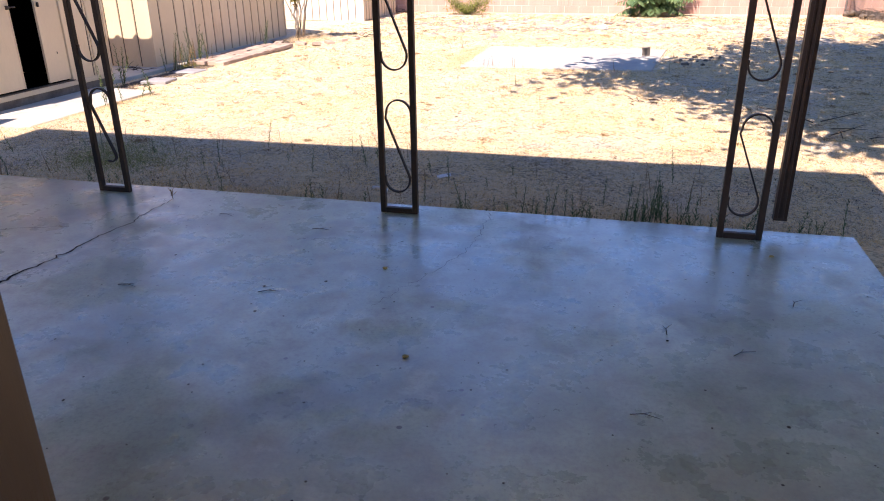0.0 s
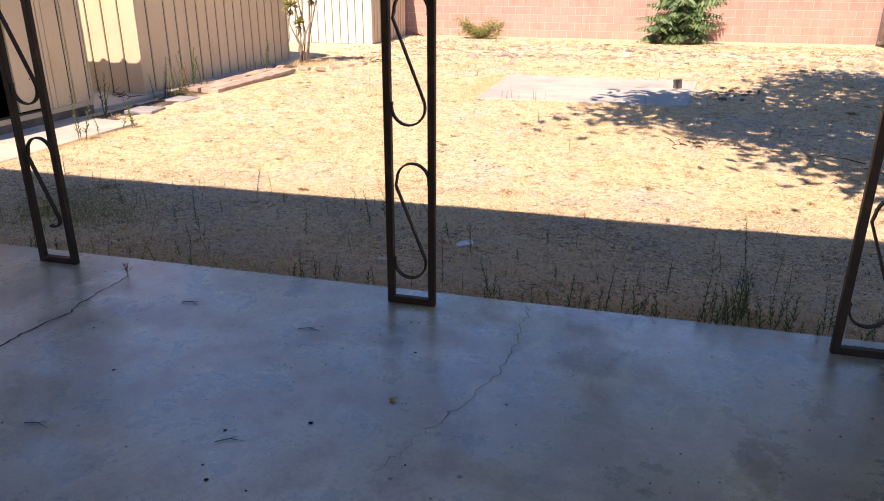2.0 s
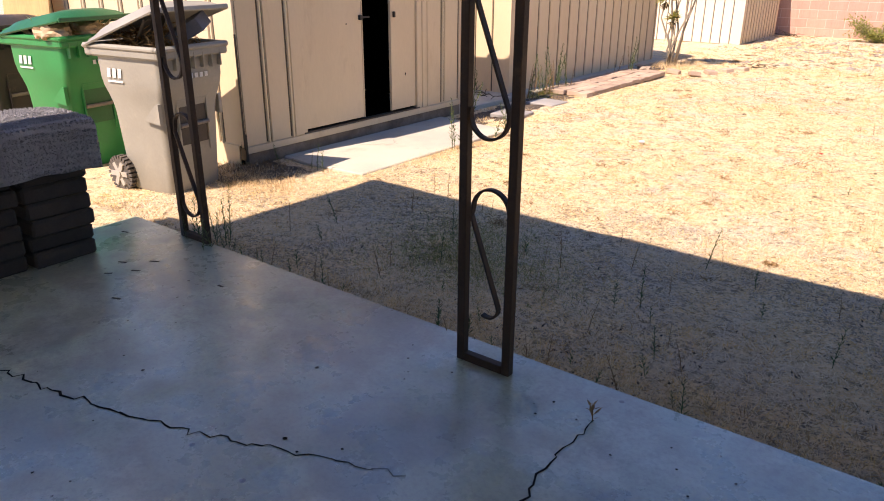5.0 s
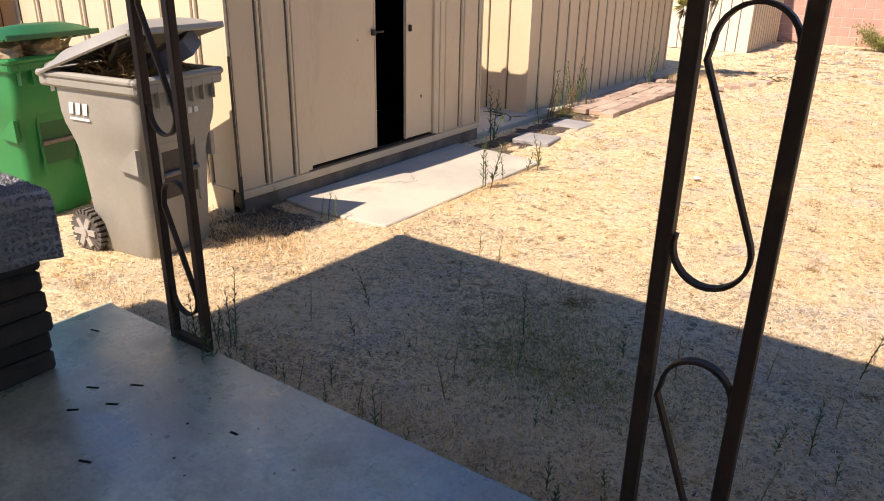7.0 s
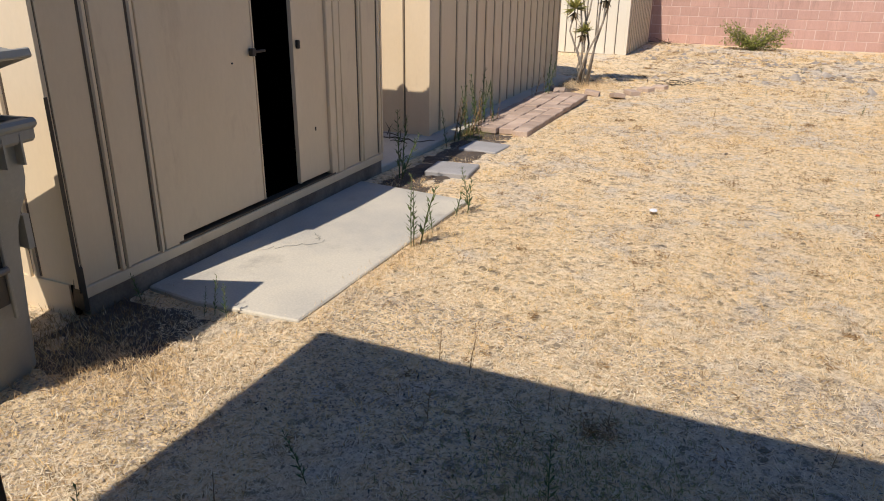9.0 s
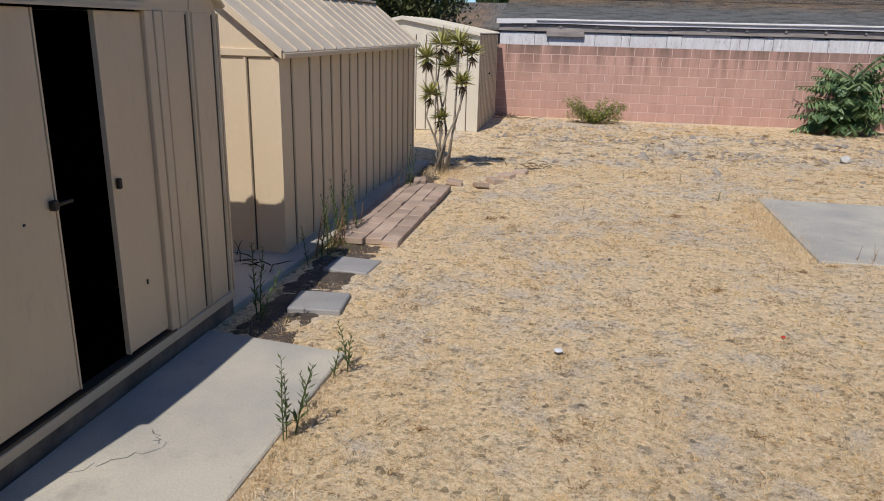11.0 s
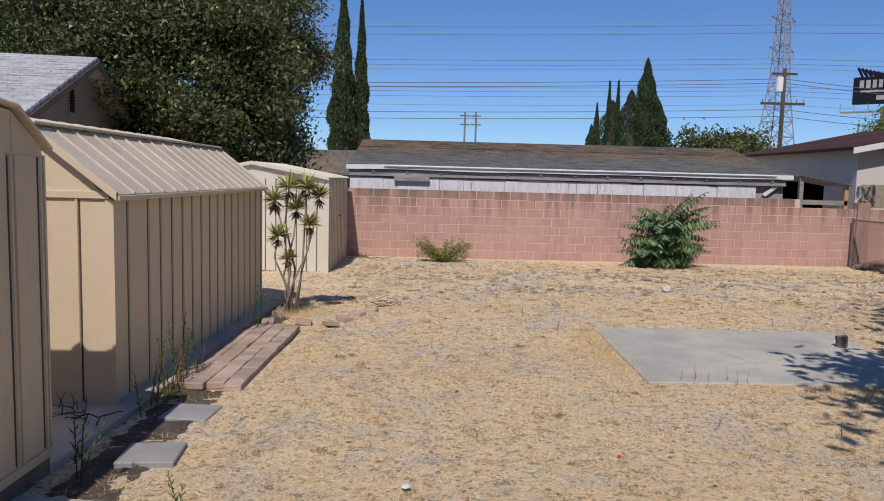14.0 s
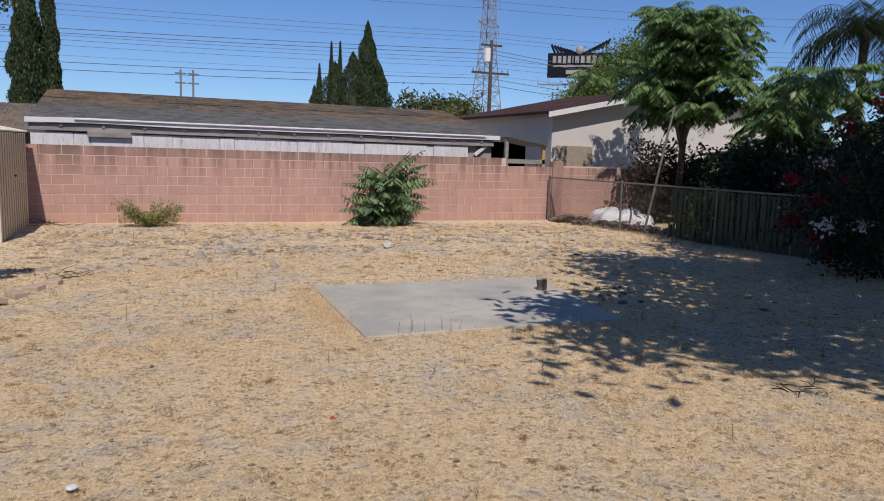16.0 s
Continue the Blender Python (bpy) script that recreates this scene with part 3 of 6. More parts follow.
    tagged(leaf_mesh("dead_weed_scraps", c, u, v, M_DRYWEED), "scattered dark scraps of dead weeds", "debris", kind="stuff")


make_straw()

# ---- patio: slab, cracks, posts, roof, house wall ----
patio = link("patio_slab", boxes((-6.05, 1.54, -3.5, 4.45, -0.4, PZ), bevel=0.012), M_PATIO)
tagged(patio, "smooth cracked grey concrete patio slab with water stains", "patio", kind="structure")


def crack(name, pts, w0, w1, label):
    """A jagged dark crack as a thin sunken line along given turns."""
    rr = random.Random(len(pts) * 17 + int(w0 * 1e4))
    fine = []
    for (x0, y0), (x1, y1) in zip(pts, pts[1:]):
        steps = max(2, int(math.hypot(x1 - x0, y1 - y0) / 0.028))
        for k in range(steps):
            f = k / steps
            fine.append((x0 + (x1 - x0) * f + rr.gauss(0, 0.009), y0 + (y1 - y0) * f + rr.gauss(0, 0.009)))
    fine.append(pts[-1])
    bm = bmesh.new()
    prev = None
    for k, (x, y) in enumerate(fine):
        w = (w0 + (w1 - w0) * k / len(fine)) * rr.uniform(0.55, 1.3)
        nx, ny = fine[min(k + 1, len(fine) - 1)], fine[max(k - 1, 0)]
        d = Vector((nx[0] - ny[0], nx[1] - ny[1], 0)).normalized()
        s = Vector((-d.y, d.x, 0)) * w / 2
        cur = [bm.verts.new(Vector((x, y, PZ + 0.0015)) + e * s) for e in (1, -1)]
        if prev:
            bm.faces.new((prev[0], prev[1], cur[1], cur[0]))
        prev = cur
    tagged(link(name, bm, M_CRACK, patio), label)


crack("crack", [(-2.86, 2.2), (-2.888, 2.535), (-2.873, 2.885), (-2.824, 3.209), (-2.821, 3.453), (-2.781, 3.728), (-2.79, 4.0), (-2.79, 4.21)], 0.020, 0.004, "long dark crack")
crack("crack", [(-5.4, 2.95), (-4.759, 3.10), (-4.289, 3.181), (-3.825, 3.314), (-3.481, 3.445), (-3.115, 3.583)], 0.014, 0.003, "thin dark crack")
M_LINE = worn("fine_crack", (0.19, 0.20, 0.18), (0.30, 0.32, 0.29), 0.8, 4, 60)
crack("crack", [(-0.61, 4.39), (-0.60, 4.0), (-0.62, 3.74), (-0.70, 3.5), (-0.79, 3.27), (-0.92, 2.97)], 0.003, 0.0015, "hairline crack")


def arc(cx, cz, rx, rz, a0, a1, n=10):
    return [(cx + rx * math.cos(radians(a0 + (a1 - a0) * k / n)), cz + rz * math.sin(radians(a0 + (a1 - a0) * k / n))) for k in range(n + 1)]


def scroll(z0, z1, half, cut=False):
    """One flat-bar S: hook on one side, arch, long slant, round foot."""
    top = arc(0.012, z1 - half * 0.95, half * 0.92, half * 0.95, -12, 180, 14)
    foot = arc(-0.006, z0 + half * 0.98, half * 0.94, half * 0.98, 20, -195, 16)
    if cut:
        foot = arc(0.01, z0 + half * 1.4, half * 0.55, half * 0.5, 20, -120, 8)
    return top + [(-half * 0.86, z1 - half * 1.3)] + foot


def make_post(x, broken=False):
    p = thing("iron_post", "brown painted wrought iron porch post with scrolled flat bars", "post", pose(x, 4.28, PZ), "porch posts")
    for sx in (-1, 1):
        part("upright", boxes((sx * 0.106 - 0.0175, sx * 0.106 + 0.0175, -0.0175, 0.0175, 0, 2.16), bevel=0.003), M_IRON, p)
    part("foot_bar", boxes((-0.0885, 0.0885, -0.0175, 0.0175, 0.0, 0.035), bevel=0.003), M_IRON, p)
    part("head_bar", boxes((-0.0885, 0.0885, -0.0175, 0.0175, 2.125, 2.16), bevel=0.003), M_IRON, p)
    for k in range(2):
        bm = bmesh.new()
        strap(bm, scroll(0.14 + 0.765 * k, 0.725 + 0.765 * k, 0.0855, broken and k == 0), 0.022, 0.009)
        part("scroll", bm, M_IRON, p)
    return p


post_b = make_post(-1.18)
make_post(-3.30, True)
copy_thing(post_b, pose(0.88, 4.28, PZ))
copy_thing(post_b, pose(-5.395, 4.425, PZ))

spout = thing("downspout", "brown ribbed metal downspout hanging beside the porch post", "downspout", pose(1.11, 4.42, 0.03))
bm = bmesh.new()
prism(bm, [(-0.036, -0.026), (-0.018, -0.026), (-0.014, -0.020), (-0.004, -0.020), (0, -0.026), (0.014, -0.026), (0.018, -0.020), (0.036, -0.026), (0.036, 0.026), (-0.036, 0.026)], 0, 2.15, "z")
part("pipe", bm, M_IRON, spout)
part("strap", boxes((-0.039, 0.039, -0.029, 0.029, 1.5, 1.53)), M_IRON, spout)
part("outlet_rim", boxes((-0.0375, 0.0375, -0.0275, 0.0275, 0, 0.012)), M_IRON, spout)

roof = thing("patio_roof", "unseen wooden patio roof on iron posts, white to bounce light", "roof", kind="structure")
part("roof_deck", boxes((-5.99, 1.75, -0.3, 4.36, 2.20, 2.26)), M_ROOFWOOD, roof)
part("beam", boxes((-5.88, 1.7, 4.23, 4.33, 2.105, 2.20), bevel=0.005), M_ROOFWOOD, roof)
raf = part("rafter", boxes((-0.02, 0.02, 0.29, 4.22, 2.10, 2.198)), M_ROOFWOOD, roof)
for k in range(12):
    o = raf.copy()
    scene.collection.objects.link(o)
    o.location.x = -5.7 + 0.62 * k
part("gutter", boxes((-5.99, 1.75, 4.365, 4.37, 2.17, 2.26), bevel=0.01), M_IRON, roof)

house = thing("wall_house", "plain stucco rear wall of the house with an open door", "wall", kind="structure")
part("wall_left", boxes((-7.5, -0.19, 0.12, 0.28, PZ, 2.197)), M_HOUSE, house)
part("wall_right", boxes((0.80, 2.2, 0.12, 0.28, PZ, 2.197)), M_HOUSE, house)
part("wall_over_door", boxes((-0.19, 0.80, 0.12, 0.28, 2.05, 2.197)), M_HOUSE, house)
frame_ob = thing("door_frame", "varnished brown wooden door frame", "door frame", kind="structure")
bm = boxes((-0.187, -0.094, 0.11, 0.30, PZ, 2.047), bevel=0.004)
part("jamb", bm, M_JAMB, frame_ob)
part("jamb", boxes((0.76, 0.797, 0.11, 0.30, PZ, 2.047), bevel=0.004), M_JAMB, frame_ob)
part("head", boxes((-0.092, 0.76, 0.11, 0.30, 2.01, 2.047), bevel=0.004), M_JAMB, frame_ob)
room = thing("wall_room", "plain closing walls of the room indoors", "wall", kind="structure")
part("wall_back", boxes((-7.5, 2.7, -3.4, -3.3, PZ, 2.197)), M_HOUSE, room)
part("wall_side", boxes((-7.5, -7.4, -3.3, 0.12, PZ, 2.197)), M_HOUSE, room)
part("wall_side", boxes((2.6, 2.7, -3.3, 0.28, PZ, 2.197)), M_HOUSE, room)
tagged(link("ceiling", boxes((-7.5, 2.7, -3.4, -0.3, 2.2, 2.26)), M_HOUSE), "plain ceiling indoors", "ceiling", kind="structure")

# ---- sheds ----
def rib_panel(w, h, double=False):
    """A folded sheet panel in the xz plane, facing +y, seam ribs at its edges."""
    bm = bmesh.new()
    line = []
    for r in ((0.0, w * 0.86) if double else (0.0,)):
        line += [(r, 0.0), (r + 0.006, 0.014), (r + 0.022, 0.014), (r + 0.028, 0.0)]
    prism(bm, line + [(w, 0.0), (w, -0.012), (0, -0.012)], 0, h, "z")
    return bm


def seam(h, at=0.0):
    return boxes((at - 0.014, at - 0.0005, 0.0, 0.0024, 0.01, h - 0.01))


def panel_row(parent, m, count, w, h, material, double=False):
    """A run of alike wall panels along local x."""
    rows = [part("wall_panel", rib_panel(w, h, double), material, parent)]
    rows += [part("seam", seam(h, at), M_SHEDRIB, parent) for at in ((0.0, w * 0.86) if double else (0.0,))]
    for k in range(count):
        for src in rows:
            o = src if k == 0 else src.copy()
            if k:
                scene.collection.objects.link(o)
            o.matrix_local = m @ pose(w * k, 0, 0)


def profile_roof(parent, outline, a, b, axis, thick=0.025, ribs=0, material=None, wide=0.014, tall=0.018):
    """Roof sheets along a bent outline of (across, z), from a to b."""
    for k, (p, q) in enumerate(zip(outline, outline[1:])):
        bm = bmesh.new()
        prism(bm, [p, q, (q[0], q[1] + thick), (p[0], p[1] + thick)], a, b, axis)
        sheet = part("roof_sheet", bm, material or M_SHEDROOF, parent)
        n = ribs
        for j in range(1 if wide > 0.02 else 0, n + 1):
            s = a + (b - a) * j / n if n else a
            bm = bmesh.new()
            for e, h in ((wide, tall * 0.6), (wide * 0.6, tall)):
                prism(bm, [(p[0], p[1] + thick), (q[0], q[1] + thick), (q[0], q[1] + thick + h), (p[0], p[1] + thick + h)], s - e, s + e, axis)
            part("roof_rib", bm, material or M_SHEDROOF, sheet)


FX = -6.64
shed1 = thing("garden_shed", "beige painted metal shed with its sliding door half open", "shed", pose(-0.14, 0.06, 0))


def front(y, z=0.0, dx=0.0):
    return Matrix.Translation((dx, y, z)) @ Matrix(((0, 1, 0, FX), (1, 0, 0, 0), (0, 0, 1, 0), (0, 0, 0, 1)))


panel_row(shed1, front(5.82, 0.0), 2, 0.27, 1.80, M_SHED, True)
panel_row(shed1, front(8.20, 0.0), 2, 0.30, 1.80, M_SHED, True)
part("door_post", boxes((FX - 0.05, FX + 0.008, 6.362, 6.50, 0.0, 1.80), bevel=0.004), M_SHED, shed1)
part("door_post", boxes((FX - 0.05, FX + 0.008, 8.045, 8.12, 0.0, 1.80), bevel=0.004), M_SHED, shed1)
part("door_post", boxes((FX - 0.05, FX + 0.014, 8.125, 8.195, 0.0, 1.80), bevel=0.004), M_SHED, shed1)
door_l = part("sliding_door", boxes((FX - 0.035, FX - 0.012, 6.502, 7.255, 0.03, 1.79), bevel=0.004), M_SHED, shed1)
part("door_edge", boxes((FX - 0.037, FX - 0.008, 7.257, 7.267, 0.03, 1.79)), M_SHED, door_l)
part("handle", boxes((FX - 0.01, FX + 0.022, 7.21, 7.245, 0.93, 0.975), (FX + 0.006, FX + 0.02, 7.24, 7.34, 0.945, 0.962), bevel=0.004), M_DARKSTEEL, door_l, "dark hasp")
part("rivet", boxes((FX - 0.013, FX - 0.007, 7.05, 7.06, 0.9, 0.91)), M_DARKSTEEL, door_l)
door_r = part("sliding_door", boxes((FX - 0.035, FX - 0.014, 7.672, 8.04, 0.03, 1.79), bevel=0.004), M_SHED, shed1)
part("door_edge", boxes((FX - 0.037, FX - 0.008, 7.66, 7.67, 0.03, 1.79)), M_SHED, door_r)
part("handle", boxes((FX - 0.012, FX + 0.014, 7.69, 7.715, 0.93, 0.985), bevel=0.005), M_DARKSTEEL, door_r, "dark door pull")
part("knot", boxes((FX - 0.013, FX - 0.008, 7.87, 7.88, 0.36, 0.385)), M_DARKSTEEL, door_r)
part("base_rail", boxes((FX - 0.05, FX + 0.014, 5.82, 8.81, -0.06, -0.003), bevel=0.004), M_SHED, shed1)
# dark rubble colour here paints the shade under the base rail
part("foundation", boxes((FX - 0.06, FX + 0.002, 5.84, 8.80, -0.30, -0.062), bevel=0.004), M_RUBBLE, shed1, "concrete footing coloured dark as its shade")
part("door_track", boxes((FX - 0.06, FX + 0.010, 6.46, 8.08, 0.0, 0.012)), M_SHEDRIB, shed1)
part("header", boxes((FX - 0.05, FX + 0.008, 6.46, 8.06, 1.802, 1.84), bevel=0.004), M_SHED, shed1)
part("header_lip", boxes((FX - 0.01, FX + 0.016, 6.46, 8.06, 1.80, 1.812)), M_SHED, shed1)
GAB = [(5.775, 1.83), (6.11, 2.055), (7.31, 2.165), (8.51, 2.055), (8.845, 1.83)]
bm = bmesh.new()
prism(bm, [(5.82, 1.801)] + [(5.83, 1.86), (6.12, 2.04), (7.31, 2.15), (8.50, 2.04), (8.79, 1.86)] + [(8.81, 1.801)], FX - 0.02, FX - 0.001, "x")
part("gable", bm, M_SHED, shed1)
part("gable_seam", boxes((FX - 0.001, FX + 0.003, 7.33, 7.34, 1.845, 2.12)), M_SHED, shed1)
part("gable_seam", boxes((FX - 0.001, FX + 0.003, 8.50, 8.51, 1.81, 2.03)), M_SHED, shed1)
profile_roof(shed1, GAB, FX + 0.03, FX - 2.95, "x", 0.025, 9, wide=0.055, tall=0.05)
for p, q in zip(GAB, GAB[1:]):
    bm = bmesh.new()
    tube(bm, [(FX + 0.035, p[0], p[1] + 0.012), (FX + 0.035, q[0], q[1] + 0.012)], 0.013, 8)
    part("roof_trim", bm, M_SHED, shed1)
panel_row(shed1, pose(FX, 5.82, 0.0, 0, 0, 180), 9, 0.325, 1.86, M_SHED, True)       # sunny end
part("end_rail", boxes((FX - 2.93, FX - 0.08, 5.81, 5.82, -0.20, 0.0)), M_SHED, shed1)
part("side_wall", boxes((FX - 2.93, FX - 0.05, 8.785, 8.81, -0.13, 1.86)), M_SHED, shed1)
part("back_wall", boxes((FX - 2.96, FX - 2.93, 5.80, 8.77, -0.13, 1.86)), M_SHED, shed1)
# near-black floor, lining and ceiling added to paint the shed's inner shade
part("shed_floor", boxes((FX - 2.93, FX - 0.06, 5.82, 8.73, -0.16, -0.04)), M_INSIDESHADE, shed1)
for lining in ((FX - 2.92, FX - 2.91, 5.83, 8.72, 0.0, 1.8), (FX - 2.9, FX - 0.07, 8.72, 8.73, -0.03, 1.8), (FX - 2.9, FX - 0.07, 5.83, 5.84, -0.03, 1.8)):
    part("shade_lining", boxes(lining), M_INSIDESHADE, shed1)
part("shade_ceiling", boxes((FX - 2.9, FX - 0.03, 5.85, 8.71, 1.803, 1.81)), M_INSIDESHADE, shed1)
bm = boxes((FX - 0.02, FX + 0.012, 5.795, 5.82, 0.0, 1.82))
part("corner_trim", bm, M_SHED, shed1)
part("corner_trim", boxes((FX - 0.02, FX + 0.012, 8.802, 8.82, 0.0, 1.80)), M_SHED, shed1)
bm = bmesh.new()
prism(bm, [(FX + 0.014, -0.02), (FX + 0.016, 0.02), (FX + 0.016, 0.5), (FX + 0.014, 0.9)], 5.79, 5.81, "y")
prism(bm, [(FX + 0.018, -0.12), (FX + 0.018, 0.10), (FX - 0.01, 0.15), (FX - 0.03, 0.03), (FX - 0.06, -0.1)], 5.80, 5.825, "y")
part("rust_gap", bm, M_DARKSTEEL, shed1, "rusted open corner seam")

S2X, S2Y0, S2Y1 = -6.81, 10.10, 14.68
shed2 = thing("garden_shed", "long beige ribbed metal shed with a sloped ribbed roof", "shed", pose(-0.115, 0, 0))


def side(y, z=0.0):
    return Matrix(((0, 1, 0, S2X), (1, 0, 0, y), (0, 0, 1, z), (0, 0, 0, 1)))


panel_row(shed2, side(S2Y0 + 0.03, -0.12), 1, 0.23, 1.61, M_SHED)
panel_row(shed2, side(S2Y0 + 0.26, -0.12), 1, 0.41, 1.61, M_SHED)
panel_row(shed2, side(S2Y0 + 0.67, -0.12), 14, 0.2775, 1.61, M_SHED)
panel_row(shed2, pose(S2X + 0.0, S2Y0, -0.12, 0, 0, 180), 10, 0.262, 1.62, M_SHED)
part("corner_trim", boxes((S2X - 0.05, S2X + 0.016, S2Y0 - 0.016, S2Y0 + 0.03, -0.12, 1.49)), M_SHED, shed2)
part("corner_trim", boxes((S2X - 0.05, S2X + 0.016, S2Y1 - 0.02, S2Y1 + 0.02, -0.12, 1.49)), M_SHED, shed2)
part("end_beam", boxes((S2X - 2.65, S2X - 0.02, S2Y0 - 0.022, S2Y0 + 0.0, 1.50, 1.56), bevel=0.004), M_SHED, shed2)
OUT2 = [(S2X + 0.07, 1.52), (-7.40, 2.03), (-8.15, 2.16), (-8.90, 2.03), (-9.52, 1.50)]
bm = bmesh.new()
prism(bm, [(S2X - 0.02, 1.501), (-7.40, 2.02), (-8.15, 2.15), (-8.90, 2.02), (-9.45, 1.501)], S2Y0, S2Y0 + 0.02, "y")
part("gable", bm, M_SHED, shed2)
bm = bmesh.new()
prism(bm, [(S2X - 0.02, 1.501), (-7.40, 2.02), (-8.15, 2.15), (-8.90, 2.02), (-9.45, 1.501)], S2Y1 - 0.02, S2Y1, "y")
part("gable", bm, M_SHED, shed2)
profile_roof(shed2, OUT2, S2Y0 - 0.06, S2Y1 + 0.05, "y", 0.02, 15)
part("eave_trim", boxes((S2X + 0.05, S2X + 0.085, S2Y0 - 0.06, S2Y1 + 0.05, 1.49, 1.53), bevel=0.004), M_SHED, shed2)
bm = bmesh.new()
for k, (p, q) in enumerate(zip(OUT2, OUT2[1:])):
    prism(bm, [(p[0], p[1] - 0.03), (q[0], q[1] - 0.03), (q[0], q[1] + 0.03), (p[0], p[1] + 0.03)], S2Y0 - 0.085, S2Y0 - 0.062, "y")
part("rake_trim", bm, M_SHED, shed2)
part("ridge_cap", boxes((-7.46, -7.36, S2Y0 - 0.06, S2Y1 + 0.05, 2.06, 2.085), bevel=0.006), M_SHEDROOF, shed2)
part("back_wall", boxes((-9.48, -9.45, S2Y0, S2Y1, -0.12, 1.5)), M_SHED, shed2)
part("far_end_wall", boxes((-9.45, S2X - 0.05, S2Y1 - 0.03, S2Y1, -0.12, 1.5)), M_SHED, shed2)

S3X, S3Y = -6.49, 18.75
shed3 = thing("garden_shed", "cream ribbed metal shed near the block wall", "shed", pose(-0.11, -0.15, 0))
panel_row(shed3, pose(S3X - 0.02, S3Y, -0.16, 0, 0, 180), 13, 0.20, 1.80, M_SHED3)
panel_row(shed3, Matrix(((0, 1, 0, S3X), (1, 0, 0, S3Y + 0.02), (0, 0, 1, -0.16), (0, 0, 0, 1))), 13, 0.21, 1.81, M_SHED)
OUT3 = [(S3X + 0.02, 1.665), (-7.97, 1.93), (-9.2, 1.665)]
bm = bmesh.new()
prism(bm, [(S3X - 0.02, 1.64), (S3X - 0.02, 1.66), (-7.97, 1.92), (-9.1, 1.66), (-9.1, 1.64)], S3Y - 0.001, S3Y + 0.02, "y")
part("gable", bm, M_SHED3, shed3)
profile_roof(shed3, OUT3, S3Y - 0.05, 21.6, "y", 0.02, 8, M_SHED3)
bm = bmesh.new()
for p, q in zip(OUT3, OUT3[1:]):
    prism(bm, [(p[0], p[1] - 0.03), (q[0], q[1] - 0.03), (q[0], q[1] + 0.035), (p[0], p[1] + 0.035)], S3Y - 0.075, S3Y - 0.052, "y")
part("rake_trim", bm, M_SHED3, shed3)
part("corner_trim", boxes((S3X - 0.03, S3X + 0.016, S3Y - 0.016, S3Y + 0.02, -0.16, 1.65)), M_SHED3, shed3)
part("back_wall", boxes((-9.1, S3X - 0.02, 21.5, 21.53, -0.16, 1.65)), M_SHED3, shed3)
part("side_wall", boxes((-9.13, -9.1, S3Y, 21.5, -0.16, 1.65)), M_SHED3, shed3)
part("door_knob", boxes((S3X + 0.012, S3X + 0.05, 20.1, 20.14, 0.86, 0.9), bevel=0.01), M_DARKSTEEL, shed3)

# ---- paving in the yard ----
def slab_outline(name, outline, z0, z1, label, material=M_CONC, category="slab"):
    bm = bmesh.new()
    prism(bm, outline, z0, z1, "z")
    bmesh.ops.bevel(bm, geom=[e for e in bm.edges], offset=0.008, segments=1, affect="EDGES")
    return tagged(link(name, bm, material), label, category, kind="structure")


slab_outline("path_slab", [(-6.77, 6.26), (-6.43, 6.22), (-5.83, 6.26), (-5.815, 8.39), (-6.77, 8.50)], -0.30, -0.145, "worn grey concrete slab before the shed door", category="path")
slab_outline("shed_slab", [(-9.5, 8.83), (-6.78, 8.83), (-6.72, 10.47), (-6.72, 14.9), (-9.7, 14.9)], -0.30, -0.12, "dusty concrete slab under the long shed")
slab_outline("yard_slab", [(-2.37, 11.24), (0.50, 11.35), (0.78, 13.83), (-2.37, 13.83)], -0.30, -0.15, "square weathered grey concrete slab set in the yard")


def make_pavers():
    for x, y, a in ((-6.27, 9.17, 6), (-6.30, 10.02, -4)):
        o = link("stepping_stone", boxes((-0.19, 0.19, -0.18, 0.18, -0.05, 0.03), bevel=0.008), M_PAVER)
        o.matrix_world = pose(x, y, GZ, 0, 0, a)
        tagged(o, "square grey concrete stepping stone on dirt", "paver", "stepping stones")


make_pavers()


def make_brick_path():
    p = thing("brick_path", "old red brick path beside the long shed", "path", kind="structure")
    me = None
    rr = random.Random(3)
    for col in range(4):
        for row in range(13):
            if me is None:
                o = part("brick", boxes((-0.078, 0.078, -0.098, 0.098, -0.06, 0.0), bevel=0.006), M_BRICK, p)
                me = o.data
            else:
                o = new("brick", me)
                o.parent = p
            o.matrix_local = pose(-6.64 + 0.163 * col, 10.70 + 0.2 * row + (0.0 if col % 2 else 0.06), -0.10 + rr.gauss(0, 0.004), rr.gauss(0, 1.2), rr.gauss(0, 1.2), rr.gauss(0, 1.5))
    # loose edging bricks round the spiky plant
    for x, y, a in ((-6.55, 13.55, 12), (-6.1, 13.62, 95), (-5.62, 13.9, 40), (-5.5, 14.25, 60), (-5.75, 13.55, 30), (-5.35, 14.55, 75), (-6.7, 13.75, 5)):
        o = new("edging_brick", me)
        o.matrix_world = pose(x, y, GZ + 0.055, rr.gauss(0, 5), rr.gauss(0, 5), a)
        tagged(o, "loose red edging brick lying on dirt", "brick", "edging bricks")


make_brick_path()

